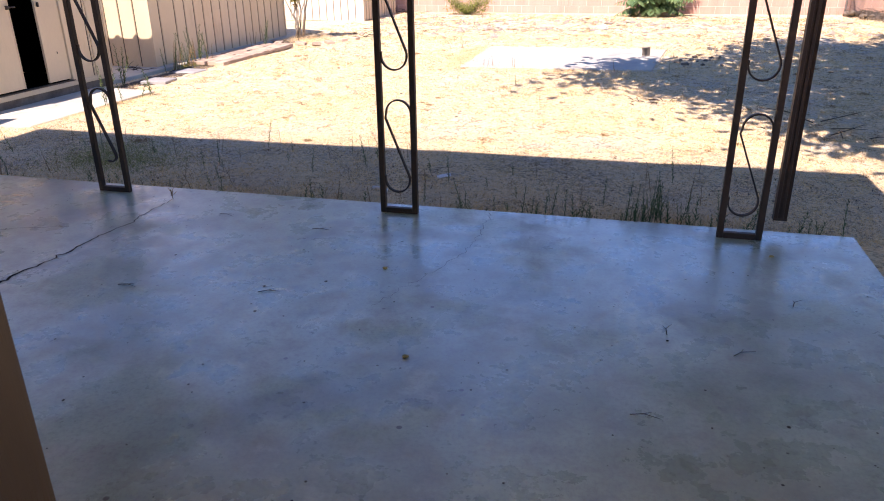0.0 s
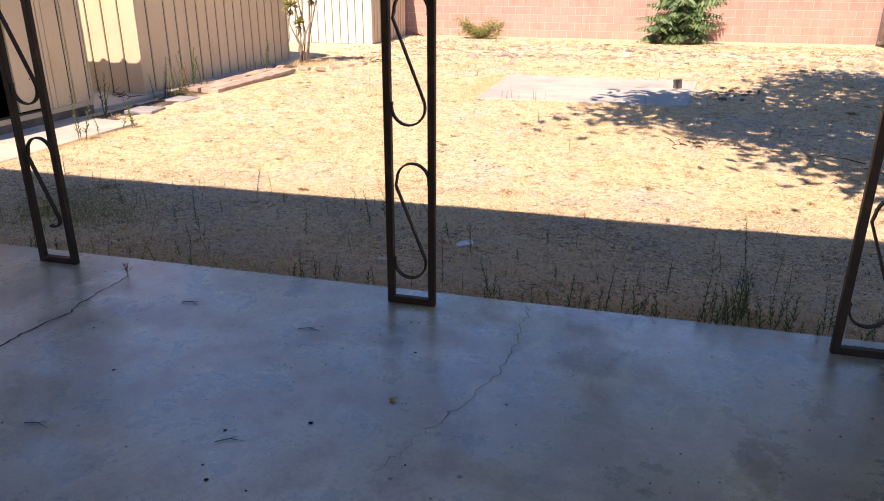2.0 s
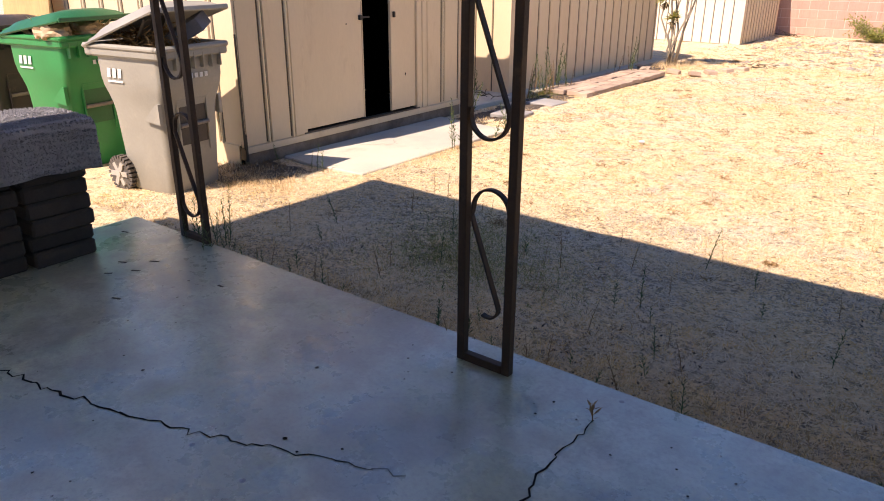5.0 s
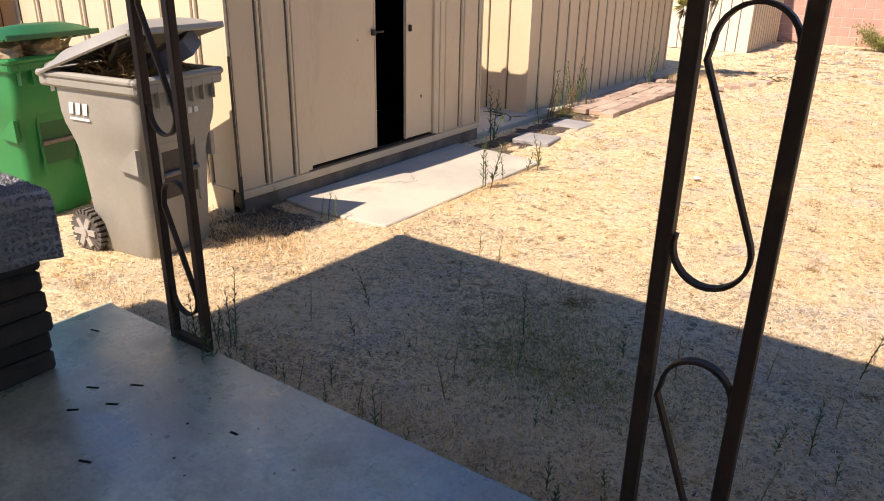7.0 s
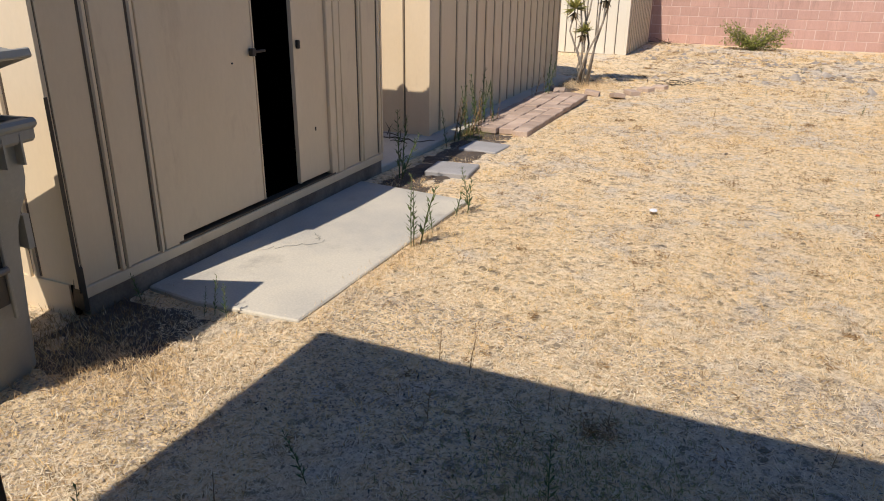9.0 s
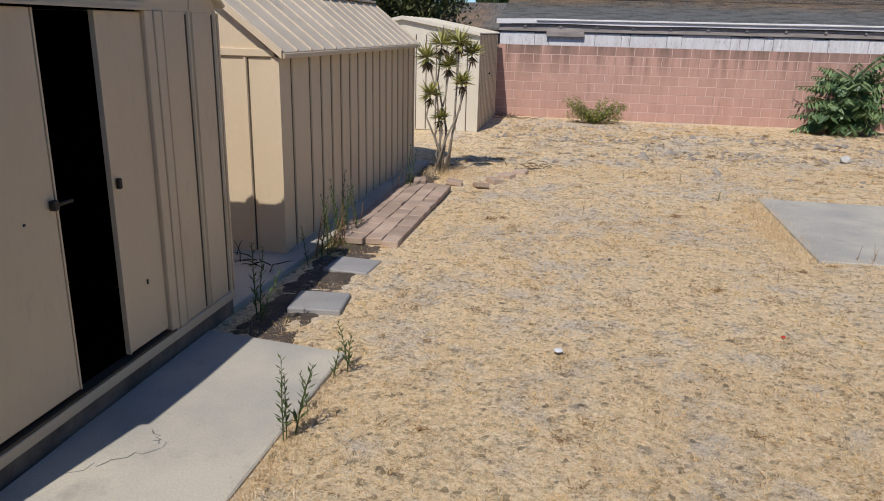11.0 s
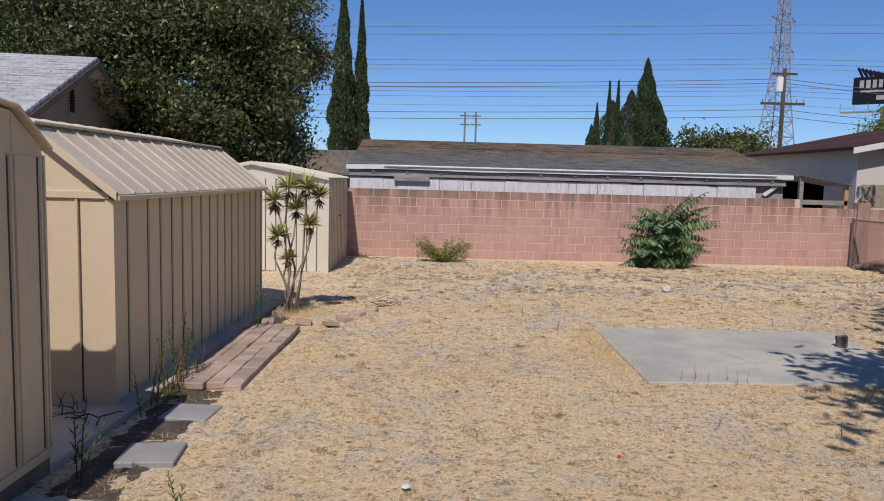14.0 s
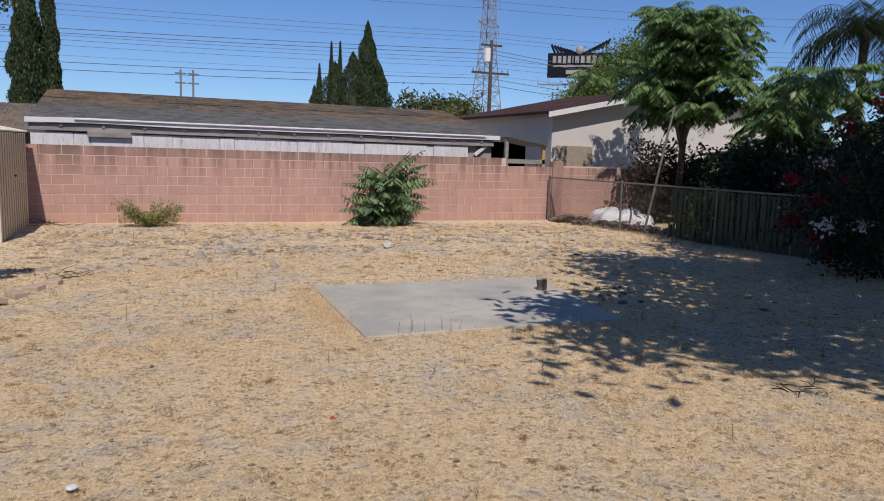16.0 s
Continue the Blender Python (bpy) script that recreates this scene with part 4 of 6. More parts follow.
# ---- wheeled bins ----
def loop_body(rings, material, name, parent, label=""):
    """A tapered tub from rounded-square rings (half x, half y, z), open on top with wall thickness."""
    bm = bmesh.new()
    def ring(hx, hy, z, c=0.05):
        pts = []
        for sx, sy, a0 in ((1, 1, 0), (-1, 1, 90), (-1, -1, 180), (1, -1, 270)):
            for k in range(4):
                a = radians(a0 + 30 * k)
                pts.append(bm.verts.new((sx * (hx - c) + c * math.cos(a), sy * (hy - c) + c * math.sin(a), z)))
        return pts
    rs = [ring(*r) for r in rings]
    for q, w in zip(rs, rs[1:]):
        for i in range(16):
            bm.faces.new((q[i], q[(i + 1) % 16], w[(i + 1) % 16], w[i]))
    bm.faces.new(rs[0][::-1])
    bm.faces.new(rs[-1])
    tub = part(name, bm, material, parent, label, smooth=True)
    tub.data.set_sharp_from_angle(angle=radians(38))
    return tub


def make_bin(x, y, turn, body_m, lid_m, label, lid_angle):
    """Front faces local +x, wheels and hinge at the back."""
    b = thing("wheeled_bin", label, "bin", pose(x, y, GZ, 0, 0, turn) @ Matrix.Diagonal((1, 1, 1.09, 1)), "rubbish bins")
    loop_body([(0.205, 0.215, 0.0), (0.228, 0.236, 0.04), (0.242, 0.246, 0.30), (0.256, 0.256, 0.54), (0.264, 0.262, 0.60), (0.284, 0.272, 0.66), (0.308, 0.281, 0.715), (0.319, 0.286, 0.77), (0.325, 0.288, 0.93), (0.305, 0.27, 0.935), (0.30, 0.265, 0.86)], body_m, "body", b)
    bm = bmesh.new()
    for z, h, o in ((0.90, 0.055, 0.345), (0.945, 0.035, 0.355)):
        for it in ((-o, o, 0.28, o - 0.03), (-o, o, -o + 0.03, -0.28), (0.31, o + 0.01, -o + 0.03, o - 0.03), (-o - 0.05, -0.31, -o + 0.03, o - 0.03)):
            box(bm, *it, z, z + h, 0.012)
    part("rim", bm, body_m, b)
    for k in range(7):
        part("rim_rib", boxes((0.322, 0.358, -0.25 + 0.08 * k, -0.242 + 0.08 * k, 0.83, 0.935)), body_m, b)
    bm = bmesh.new()
    tube(bm, [(-0.39, -0.25, 0.985), (-0.42, -0.2, 0.99), (-0.42, 0.2, 0.99), (-0.39, 0.25, 0.985)], 0.016, 8)
    part("handle", bm, body_m, b)
    # lift pocket with its grab bar on the front
    bm = boxes((0.258, 0.274, -0.14, -0.125, 0.28, 0.64), (0.258, 0.274, 0.125, 0.14, 0.28, 0.64), (0.262, 0.278, -0.14, 0.14, 0.63, 0.645), bevel=0.003)
    part("pocket_edge", bm, body_m, b)
    part("pocket", boxes((0.2555, 0.2625, -0.124, 0.124, 0.34, 0.63)), M_BLACKBIN if body_m is not M_GREENBIN else M_GREENLID, b)
    bm = bmesh.new()
    tube(bm, [(0.275, -0.13, 0.47), (0.275, 0.13, 0.47)], 0.014, 8)
    part("grab_bar", bm, M_GALV, b, "metal grab bar")
    for sy in (-1, 1):
        bm = bmesh.new()
        prism(bm, [(0.10, 0.52), (0.24, 0.63), (0.262, 0.63), (0.262, 0.50)], sy * 0.262, sy * 0.29, "y")
        part("side_gusset", bm, body_m, b)
        # plain marks for the maker's sign
        for x0, x1 in ((-0.21, -0.165), (-0.155, -0.11), (-0.10, -0.055)):
            bm = bmesh.new()
            yy = sy * 0.2915
            prism(bm, [(x0, 0.772), (x0 + 0.034, 0.772), (x1, 0.83), (x1 - 0.034, 0.83)], yy, yy + sy * 0.003, "y")
            part("print_mark", bm, M_WHITEPRINT, b, "white printed mark")
        part("print_line", boxes((-0.21, -0.055, sy * 0.2905, sy * 0.293, 0.742, 0.754)), M_WHITEPRINT, b, "white printed line")
        # wheel
        w = part("wheel", tube(bmesh.new(), [(-0.25, sy * 0.235, 0.125), (-0.25, sy * 0.29, 0.125)], 0.10, 20), M_TYRE, b, "dusty plastic wheel")
        for k in range(24):
            a = 2 * math.pi * k / 24
            m = Matrix.Translation((-0.25, sy * 0.262, 0.125)) @ Euler((0, a, 0)).to_matrix().to_4x4()
            if k == 0:
                lug = part("tread_lug", boxes((0.098, 0.124, -0.028, 0.028, -0.009, 0.009)), M_TYRE, w)
                o = lug
            else:
                o = new("tread_lug", lug.data)
                o.parent = w
            o.matrix_local = m
        bm = bmesh.new()
        for k in range(6):
            m = Matrix.Translation((-0.25, sy * 0.295, 0.125)) @ Euler((0, k * math.pi / 3, 0)).to_matrix().to_4x4()
            box(bm, 0.01, 0.085, -0.006, 0.006, -0.016, 0.016, m=m)
        tube(bm, [(-0.25, sy * 0.285, 0.125), (-0.25, sy * 0.31, 0.125)], 0.025, 12)
        part("rim", bm, M_RIM, w)
    for k in range(4):
        part("number_bar", boxes((0.3245, 0.328, -0.04 + 0.045 * k, -0.012 + 0.045 * k, 0.77, 0.80)), M_WHITEPRINT, b, "small white mark")
    # lid on its hinge
    m = Matrix.Translation((-0.36, 0, 0.985)) @ Euler((0, radians(-lid_angle), 0)).to_matrix().to_4x4()
    bm = bmesh.new()
    crown = []
    for i in range(13):
        f = i / 12
        row = []
        for j in range(9):
            g = j / 4 - 1
            rise = 0.055 * (1 - abs(g) ** 3.5) * min(1, f * 5, (1 - f) * 5 + 0.2)
            lip = -0.03 if abs(g) == 1 or f == 1 else 0.0
            row.append(bm.verts.new(m @ Vector((0.76 * f, 0.34 * g, 0.012 + rise + lip))))
        crown.append(row)
    for p, q in zip(crown, crown[1:]):
        for j in range(8):
            bm.faces.new((p[j], q[j], q[j + 1], p[j + 1]))
    bmesh.ops.recalc_face_normals(bm, faces=bm.faces[:])
    bmesh.ops.solidify(bm, geom=bm.faces[:], thickness=0.012)
    lid = part("lid", bm, lid_m, b, smooth=True)
    lid.data.set_sharp_from_angle(angle=radians(35))
    part("lid_lip", boxes((-0.012, 0.012, -0.33, 0.33, -0.02, 0.012), bevel=0.005), lid_m, lid).matrix_local = m @ pose(0.765, 0, -0.01)
    return b


def make_fill(name, x, y, turn, z, n, material, size, label, category, spread=(0.2, 0.2, 0.05)):
    c = NR.normal(0, 1, (n, 3)) * np.array(spread)
    c = c[(abs(c[:, 0]) < 0.27) & (abs(c[:, 1]) < 0.25)]
    c[:, 2] = np.abs(c[:, 2])
    u = unit(NR.normal(0, 1, c.shape) * np.array([1, 1, 0.5])) * size * NR.uniform(0.5, 1.4, (len(c), 1))
    v = unit(np.cross(u, NR.normal(0, 1, c.shape))) * size * 0.12
    o = leaf_mesh(name, c, u, v, material)
    o.matrix_world = pose(x, y, z, 0, 0, turn)
    return tagged(o, label, category, kind="stuff")


make_bin(-6.755, 5.19, 8, M_GREYBIN, M_GREYBIN, "grey plastic wheeled bin, overfull with its lid propped up", 17)
make_bin(-7.99, 5.15, 10, M_GREENBIN, M_GREENLID, "green plastic wheeled bin stuffed with paper under a raised lid", 9)
make_bin(-9.0, 5.0, 14, M_BLACKBIN, M_BLACKBIN, "black plastic wheeled bin, scuffed and closed", 2)
make_fill("yard_waste", -6.785, 5.19, 8, GZ + 1.02, 2600, M_DRYWEED, 0.04, "dry brown twigs and leaves heaped in a bin", "yard waste", (0.17, 0.19, 0.06))
make_fill("straw_waste", -7.99, 5.15, 10, GZ + 1.02, 500, M_STRAW, 0.12, "dry straw sticking out of a bin", "yard waste", (0.25, 0.22, 0.06))


def crumple(name, x, y, z, r, material, label, seed, category):
    bm = bmesh.new()
    bmesh.ops.create_icosphere(bm, subdivisions=3, radius=1)
    for v in bm.verts:
        n = noise.noise(v.co * 2.1 + Vector((seed, 0, 0))) * 0.35 + abs(noise.noise(v.co * 5 + Vector((0, seed, 0)))) * 0.3
        v.co = Vector((v.co.x * r[0], v.co.y * r[1], v.co.z * r[2])) * (0.85 + n)
    o = link(name, bm, material)
    o.matrix_world = pose(x, y, z)
    return tagged(o, label, category)


for k, (dx, dy) in enumerate(((-0.12, -0.1), (0.1, -0.12), (0.2, 0.05), (-0.02, 0.12), (0.22, -0.2))):
    crumple("paper_bag", -7.99 + dx, 5.15 + dy, GZ + 1.09, (0.16, 0.13, 0.08), M_BAG, "crumpled brown paper stuffed in a bin", k * 3.1, "paper")
bx = link("cardboard_box", boxes((-0.14, 0.14, -0.1, 0.1, -0.05, 0.05), bevel=0.004), M_TRASHBLUE)
bx.matrix_world = pose(-6.60, 5.34, GZ + 1.15, 15, -28, 30)
tagged(bx, "flat blue-grey box poking out of a bin", "box")
bx = link("black_panel", boxes((-0.16, 0.16, -0.1, 0.1, -0.012, 0.012), bevel=0.004), M_BLACKBIN)
bx.matrix_world = pose(-6.68, 5.11, GZ + 1.17, 20, -35, -12)
tagged(bx, "black plastic panel thrown in a bin", "panel")
board = link("plywood_board", boxes((-0.42, 0.42, -0.009, 0.009, 0, 1.75), bevel=0.002), M_PLY)
board.matrix_world = pose(-9.75, 5.55, GZ, -6, 0, 4)
tagged(board, "tan plywood board leaning on the shed behind the bins", "board")

# ---- stack of dark wall blocks under an old carpet ----
def make_stack():
    s = thing("block_stack", "stack of dark concrete wall blocks stored on the patio", "blocks", pose(0, 0, 0))
    rr = random.Random(5)
    me = None
    for cx, cy in ((-5.79, 3.82), (-5.82, 3.46), (-5.82, 3.09)):
        for k in range(8):
            if me is None:
                bm = boxes((-0.15, 0.15, -0.165, 0.165, 0, 0.084), bevel=0.012)
                o = part("block", bm, M_STACK, s)
                me = o.data
            else:
                o = new("block", me)
                o.parent = s
            o.matrix_local = pose(cx + rr.gauss(0, 0.008), cy + rr.gauss(0, 0.008), PZ + 0.086 * k, 0, 0, rr.gauss(0, 1.2))
    # carpet draped over the top
    nx, ny = 26, 56
    verts, faces = [], []
    x0, x1, y0, y1 = -6.12, -5.42, 2.6, 4.06
    top = PZ + 0.086 * 8 + 0.012
    for j in range(ny + 1):
        for i in range(nx + 1):
            x, y = x0 + (x1 - x0) * i / nx, y0 + (y1 - y0) * j / ny
            z = top + 0.025 + 0.012 * noise.noise((x * 5, y * 5, 2))
            over = max(0, x - (-5.63))
            if over:
                x = -5.625 + 0.02 * noise.noise((y * 4, 1, 0)) + 0.012
                z = top + 0.02 - over * 1.15 + 0.02 * noise.noise((y * 6, 3, 0))
            lift = max(0, y - 3.98)
            z -= lift * (0.35 if x > -5.55 else 0.1)
            verts.append((x, y, z))
    for j in range(ny):
        for i in range(nx):
            a = j * (nx + 1) + i
            faces.append((a, a + 1, a + nx + 2, a + nx + 1))
    c = mesh_of("carpet", verts, faces, M_CARPET, smooth=True)
    so = c.modifiers.new("thick", "SOLIDIFY")
    so.thickness, so.offset = 0.02, 0
    tagged(c, "old grey carpet folded over a stack of blocks", "carpet")
    n = 26000
    k = NR.integers(0, len(faces), n)
    va = np.array(verts)[np.array(faces)[k]]
    w = NR.dirichlet((1, 1, 1, 1), n)
    cc = (va * w[:, :, None]).sum(1)
    nn = unit(np.cross(va[:, 1] - va[:, 0], va[:, 3] - va[:, 0]))
    u = unit(nn + NR.normal(0, 0.5, (n, 3))) * 0.009
    v = unit(np.cross(u, NR.normal(0, 1, (n, 3)))) * 0.003
    leaf_mesh("carpet_fibre", cc + nn * 0.012, u, v, M_CARPET, c)


make_stack()

# ---- pink block wall at the back ----
WALL_M = pose(-6.1, 21.74, 0, 0, 0, 1.7)
TOPZ = 1.45


def make_wall():
    w = thing("wall_rear", "pink painted concrete block wall with darker stained cap", "wall", WALL_M, kind="structure")
    part("mortar_core", boxes((-6.0, 10.35, 0.004, 0.145, -0.5, TOPZ - 0.006), (10.35, 11.75, 0.004, 0.145, -0.5, TOPZ - 0.209)), M_MORTAR, w)
    part("mortar_core", boxes((12.1, 16.5, 0.004, 0.145, -0.5, TOPZ - 0.17)), M_MORTAR, w)
    part("pier", boxes((11.76, 12.08, -0.04, 0.19, -0.5, TOPZ - 0.05), bevel=0.01), M_CAPDIRT, w)
    first = part("block", boxes((0.006, 0.400, 0, 0.15, 0.006, 0.197), bevel=0.003), M_BLOCK, w)
    full = first.data
    capm = full.copy()
    capm.materials.clear()
    capm.materials.append(M_CAPDIRT)
    used = False
    loose = bmesh.new()
    for row in range(9):
        z = TOPZ - 0.203 * (row + 1)
        n = 0
        x = -5.6 + (0.203 if row % 2 else 0)
        while x < 16.0:
            low = x > 10.2
            if x + 0.406 > 11.75 and x < 12.1 or (low and row == 0):
                if row and x < 11.70:
                    box(loose, x + 0.006, 11.755, 0, 0.15, z + 0.006, z + 0.197)
                if row and x + 0.406 > 12.12:
                    box(loose, max(12.085, x + 0.006), x + 0.40, 0, 0.15, z + 0.006, z + 0.197)
                x += 0.406
                continue
            near = -0.6 < x < 11.4
            if near and row < 9:
                if not used and row:
                    o, used = first, True
                else:
                    o = new("block", capm if row == 0 else full)
                    o.parent = w
                o.matrix_local = pose(x, R.uniform(-0.002, 0.002), z)
            else:
                box(loose, x + 0.006, x + 0.40, 0, 0.15, z + 0.006, z + 0.197)
            x += 0.406
    lo = part("far_blocks", loose, M_BLOCK, w)
    lo["kind"] = "stuff"


# ---- white outbuilding behind the wall ----
def make_outbuilding():
    b = thing("outbuilding", "long white outbuilding with peeling boards and a shingle roof", "building", pose(-6.48, 23.0, 0, 0, 0, 1.2))
    L = 11.0
    bm = bmesh.new()
    prism(bm, [(-0.09, 2.025), (3.9, 2.86), (7.9, 2.02), (7.9, 1.95), (3.9, 2.78), (-0.09, 1.955)], -0.3, L, "x")
    rf = part("roof", bm, M_SHINGLE, b, "brown and grey shingle roof")
    for k in range(26):
        y = -0.06 + 3.95 * k / 26
        z = 2.02 + 0.84 * (y + 0.12) / 4.02
        part("shingle_course", boxes((-0.3, L, y, y + 0.15, z + 0.002, z + 0.016 + 0.03 * (k % 2) * 0.1)), M_SHINGLE, rf)
    bm = bmesh.new()
    xs = [-0.36 + (L + 0.41) * k / 24 for k in range(25)]
    sag = [0.025 * noise.noise((x * 0.5, 0, 0)) for x in xs]
    prism(bm, [(x, 1.915 + s) for x, s in zip(xs, sag)] + [(x, 2.025 + s) for x, s in zip(xs[::-1], sag[::-1])], -0.10, -0.065, "y")
    part("fascia", bm, M_FASCIA, b, "white sagging fascia board")
    part("gutter", boxes((0.6, L - 0.4, -0.145, -0.102, 1.985, 2.03), bevel=0.01), M_FASCIA, b)
    part("beam", boxes((-0.3, L - 0.1, -0.03, 0.03, 1.74, 1.90), bevel=0.01), M_GREYWOOD, b, "grey weathered timber beam")
    part("inner_dark", boxes((0.0, L - 0.1, 0.12, 0.18, 0.5, 1.95)), M_GREYWOOD, b)
    rr = random.Random(9)
    x = -0.28
    while x < L - 0.9:
        w = rr.choice((0.2, 0.34, 0.62, 0.85, 1.1))
        part("board", boxes((x + 0.004, min(x + w, L - 0.85) - 0.004, 0.02 + rr.uniform(-0.008, 0.008), 0.055, 0.6, 1.735 + rr.uniform(-0.03, 0.0)), bevel=0.004), M_WHITEWOOD, b)
        x += w
    for k in range(13):
        part("rafter_tail", boxes((0.3 + 0.85 * k, 0.36 + 0.85 * k, -0.062, -0.035, 1.84, 1.94)), M_GREYWOOD, b)
    part("end_wall", boxes((0.02, 0.1, 0.4, 7.6, 0, 1.95)), M_WHITEWOOD, b)
    part("end_wall", boxes((L - 0.95, L - 0.85, 0.4, 7.6, 0, 1.95)), M_GREYWOOD, b)
    bm = bmesh.new()
    m = pose(L - 0.35, 0.05, 1.72, 0, 52, 0)
    box(bm, -0.045, 0.045, -0.03, 0.03, -0.36, 0.32, 0.005, m)
    part("brace", bm, M_FASCIA, b, "white slanted brace")
    bm = bmesh.new()
    m = pose(1.3, -0.06, 1.70, 0, 0, 0)
    box(bm, -0.45, 0.45, -0.02, 0.02, -0.07, 0.05, 0.004, m)
    part("loose_board", bm, M_GREYWOOD, b, "grey loose board")
    # lean-to of corrugated sheet beside it
    le = thing("lean_to", "small lean-to with a grey corrugated sheet roof", "shelter", pose(4.75, 23.15, 0))
    bm = bmesh.new()
    prev = None
    for k in range(41):
        x = 1.35 * k / 40
        z = 2.02 - 0.16 * x + 0.015 * math.sin(k * 1.57)
        cur = [bm.verts.new((x, y, z + dz)) for y in (-0.1, 1.6) for dz in (0.0,)]
        if prev:
            bm.faces.new((prev[0], cur[0], cur[1], prev[1]))
        prev = cur
    bmesh.ops.solidify(bm, geom=bm.faces[:], thickness=0.006)
    part("roof_sheet", bm, M_GREYWOOD, le)
    # back wall coloured near black as the shelter's inner shade
    part("back", boxes((-0.2, 1.4, 1.5, 1.55, 0.4, 1.9)), M_INSIDESHADE, le)
    part("front_board", boxes((0.1, 1.25, 0.0, 0.03, 1.30, 1.42)), M_GREYWOOD, le)
    part("post", boxes((1.16, 1.26, 0.0, 0.1, 0.0, 1.80), bevel=0.004), M_PLY, le)
    part("post", boxes((0.0, 0.1, 0.0, 0.1, 0.0, 1.96), bevel=0.004), M_GREYWOOD, le)


make_outbuilding()


def gable_house(name, label, m, w, d, eave, ridge, wall_m, roof_m, over=0.4, group="", fascia=None):
    """Gable end faces local -y, ridge runs along local y."""
    h = thing(name, label, "house", m, group)
    bm = bmesh.new()
    prism(bm, [(0, -0.3), (w, -0.3), (w, eave), (w / 2, ridge - 0.05), (0, eave)], 0, d, "y")
    part("wall", bm, wall_m, h)
    s = (ridge - eave) / (w / 2)
    for sx in (0, 1):
        a = (-over, eave - s * over) if not sx else (w + over, eave - s * over)
        bm = bmesh.new()
        prism(bm, [a, (w / 2, ridge), (w / 2, ridge + 0.09), (a[0], a[1] + 0.09)], -over, d + over, "y")
        part("roof", bm, roof_m, h)
        bm = bmesh.new()
        prism(bm, [(a[0], a[1] - 0.10), (w / 2, ridge - 0.10), (w / 2, ridge + 0.06), (a[0], a[1] + 0.06)], -over - 0.035, -over - 0.004, "y")
        part("rake_board", bm, fascia or M_FASCIA, h, "painted rake board")
    return h


# neighbour with a cream gable wall
nb = gable_house("neighbour_house", "cream stucco neighbour house with a dark red shingle roof", pose(7.0, 24.6, 0), 9.6, 8.0, 2.85, 3.85, M_STUCCO_R, M_SHINGLE_R, 0.35)
part("board_patch", boxes((0.15, 1.45, -0.03, -0.004, 1.2, 1.86), bevel=0.004), M_OSB, nb, "chipboard patch over a window")
# neighbour beyond the sheds
nl = thing("neighbour_house", "tan stucco house with a pale grey shingle gable roof", "house", pose(-11.3, 19.2, 0, 0, 0, 10))
bm = bmesh.new()
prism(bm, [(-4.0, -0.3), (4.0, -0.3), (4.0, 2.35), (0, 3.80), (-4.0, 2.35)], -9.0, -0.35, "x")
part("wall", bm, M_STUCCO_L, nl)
for sy in (-1, 1):
    bm = bmesh.new()
    prism(bm, [(sy * 4.5, 2.20), (0, 3.84), (0, 3.93), (sy * 4.5, 2.29)], -9.4, 0.0, "x")
    rf = part("roof", bm, M_SHINGLE_L, nl)
    for k in range(24):
        y = sy * (4.5 - 4.5 * k / 24)
        z = 2.29 + 1.64 * k / 24
        bm = bmesh.new()
        y2 = sy * (4.5 - 4.5 * (k + 1) / 24)
        prism(bm, [(y, z + 0.002), (y2, z + 0.07), (y2, z + 0.075), (y, z + 0.018)], -9.38, -0.01, "x")
        part("shingle_course", bm, M_SHINGLE_L, rf)
    bm = bmesh.new()
    prism(bm, [(sy * 4.5, 2.1), (0, 3.74), (0, 3.86), (sy * 4.5, 2.22)], 0.002, 0.03, "x")
    part("rake_board", bm, M_BARK, nl, "dark rake board")
# black sheet in place of the shade behind the vent slats
part("vent_shade", boxes((-0.355, -0.345, -0.70, -0.40, 2.8, 3.25)), M_INSIDESHADE, nl)
vent = part("gable_vent", boxes((-0.37, -0.33, -0.75, -0.70, 2.75, 3.3), (-0.37, -0.33, -0.40, -0.35, 2.75, 3.3), (-0.37, -0.33, -0.70, -0.40, 2.75, 2.8), (-0.37, -0.33, -0.70, -0.40, 3.25, 3.3)), M_STUCCO_L, nl)
for k in range(8):
    bm = bmesh.new()
    box(bm, -0.025, 0.01, -0.69, -0.41, -0.008, 0.008, m=pose(-0.34, 0, 2.83 + 0.055 * k, 0, 35, 0))
    part("slat", bm, M_DARKSTEEL, vent)
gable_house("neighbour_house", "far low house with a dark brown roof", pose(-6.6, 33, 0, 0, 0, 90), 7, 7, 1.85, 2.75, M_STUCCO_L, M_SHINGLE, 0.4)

# ---- chain-link fence ----
F0, F1 = Vector((5.52, 22.0, 0)), Vector((7.3, 11.5, 0))


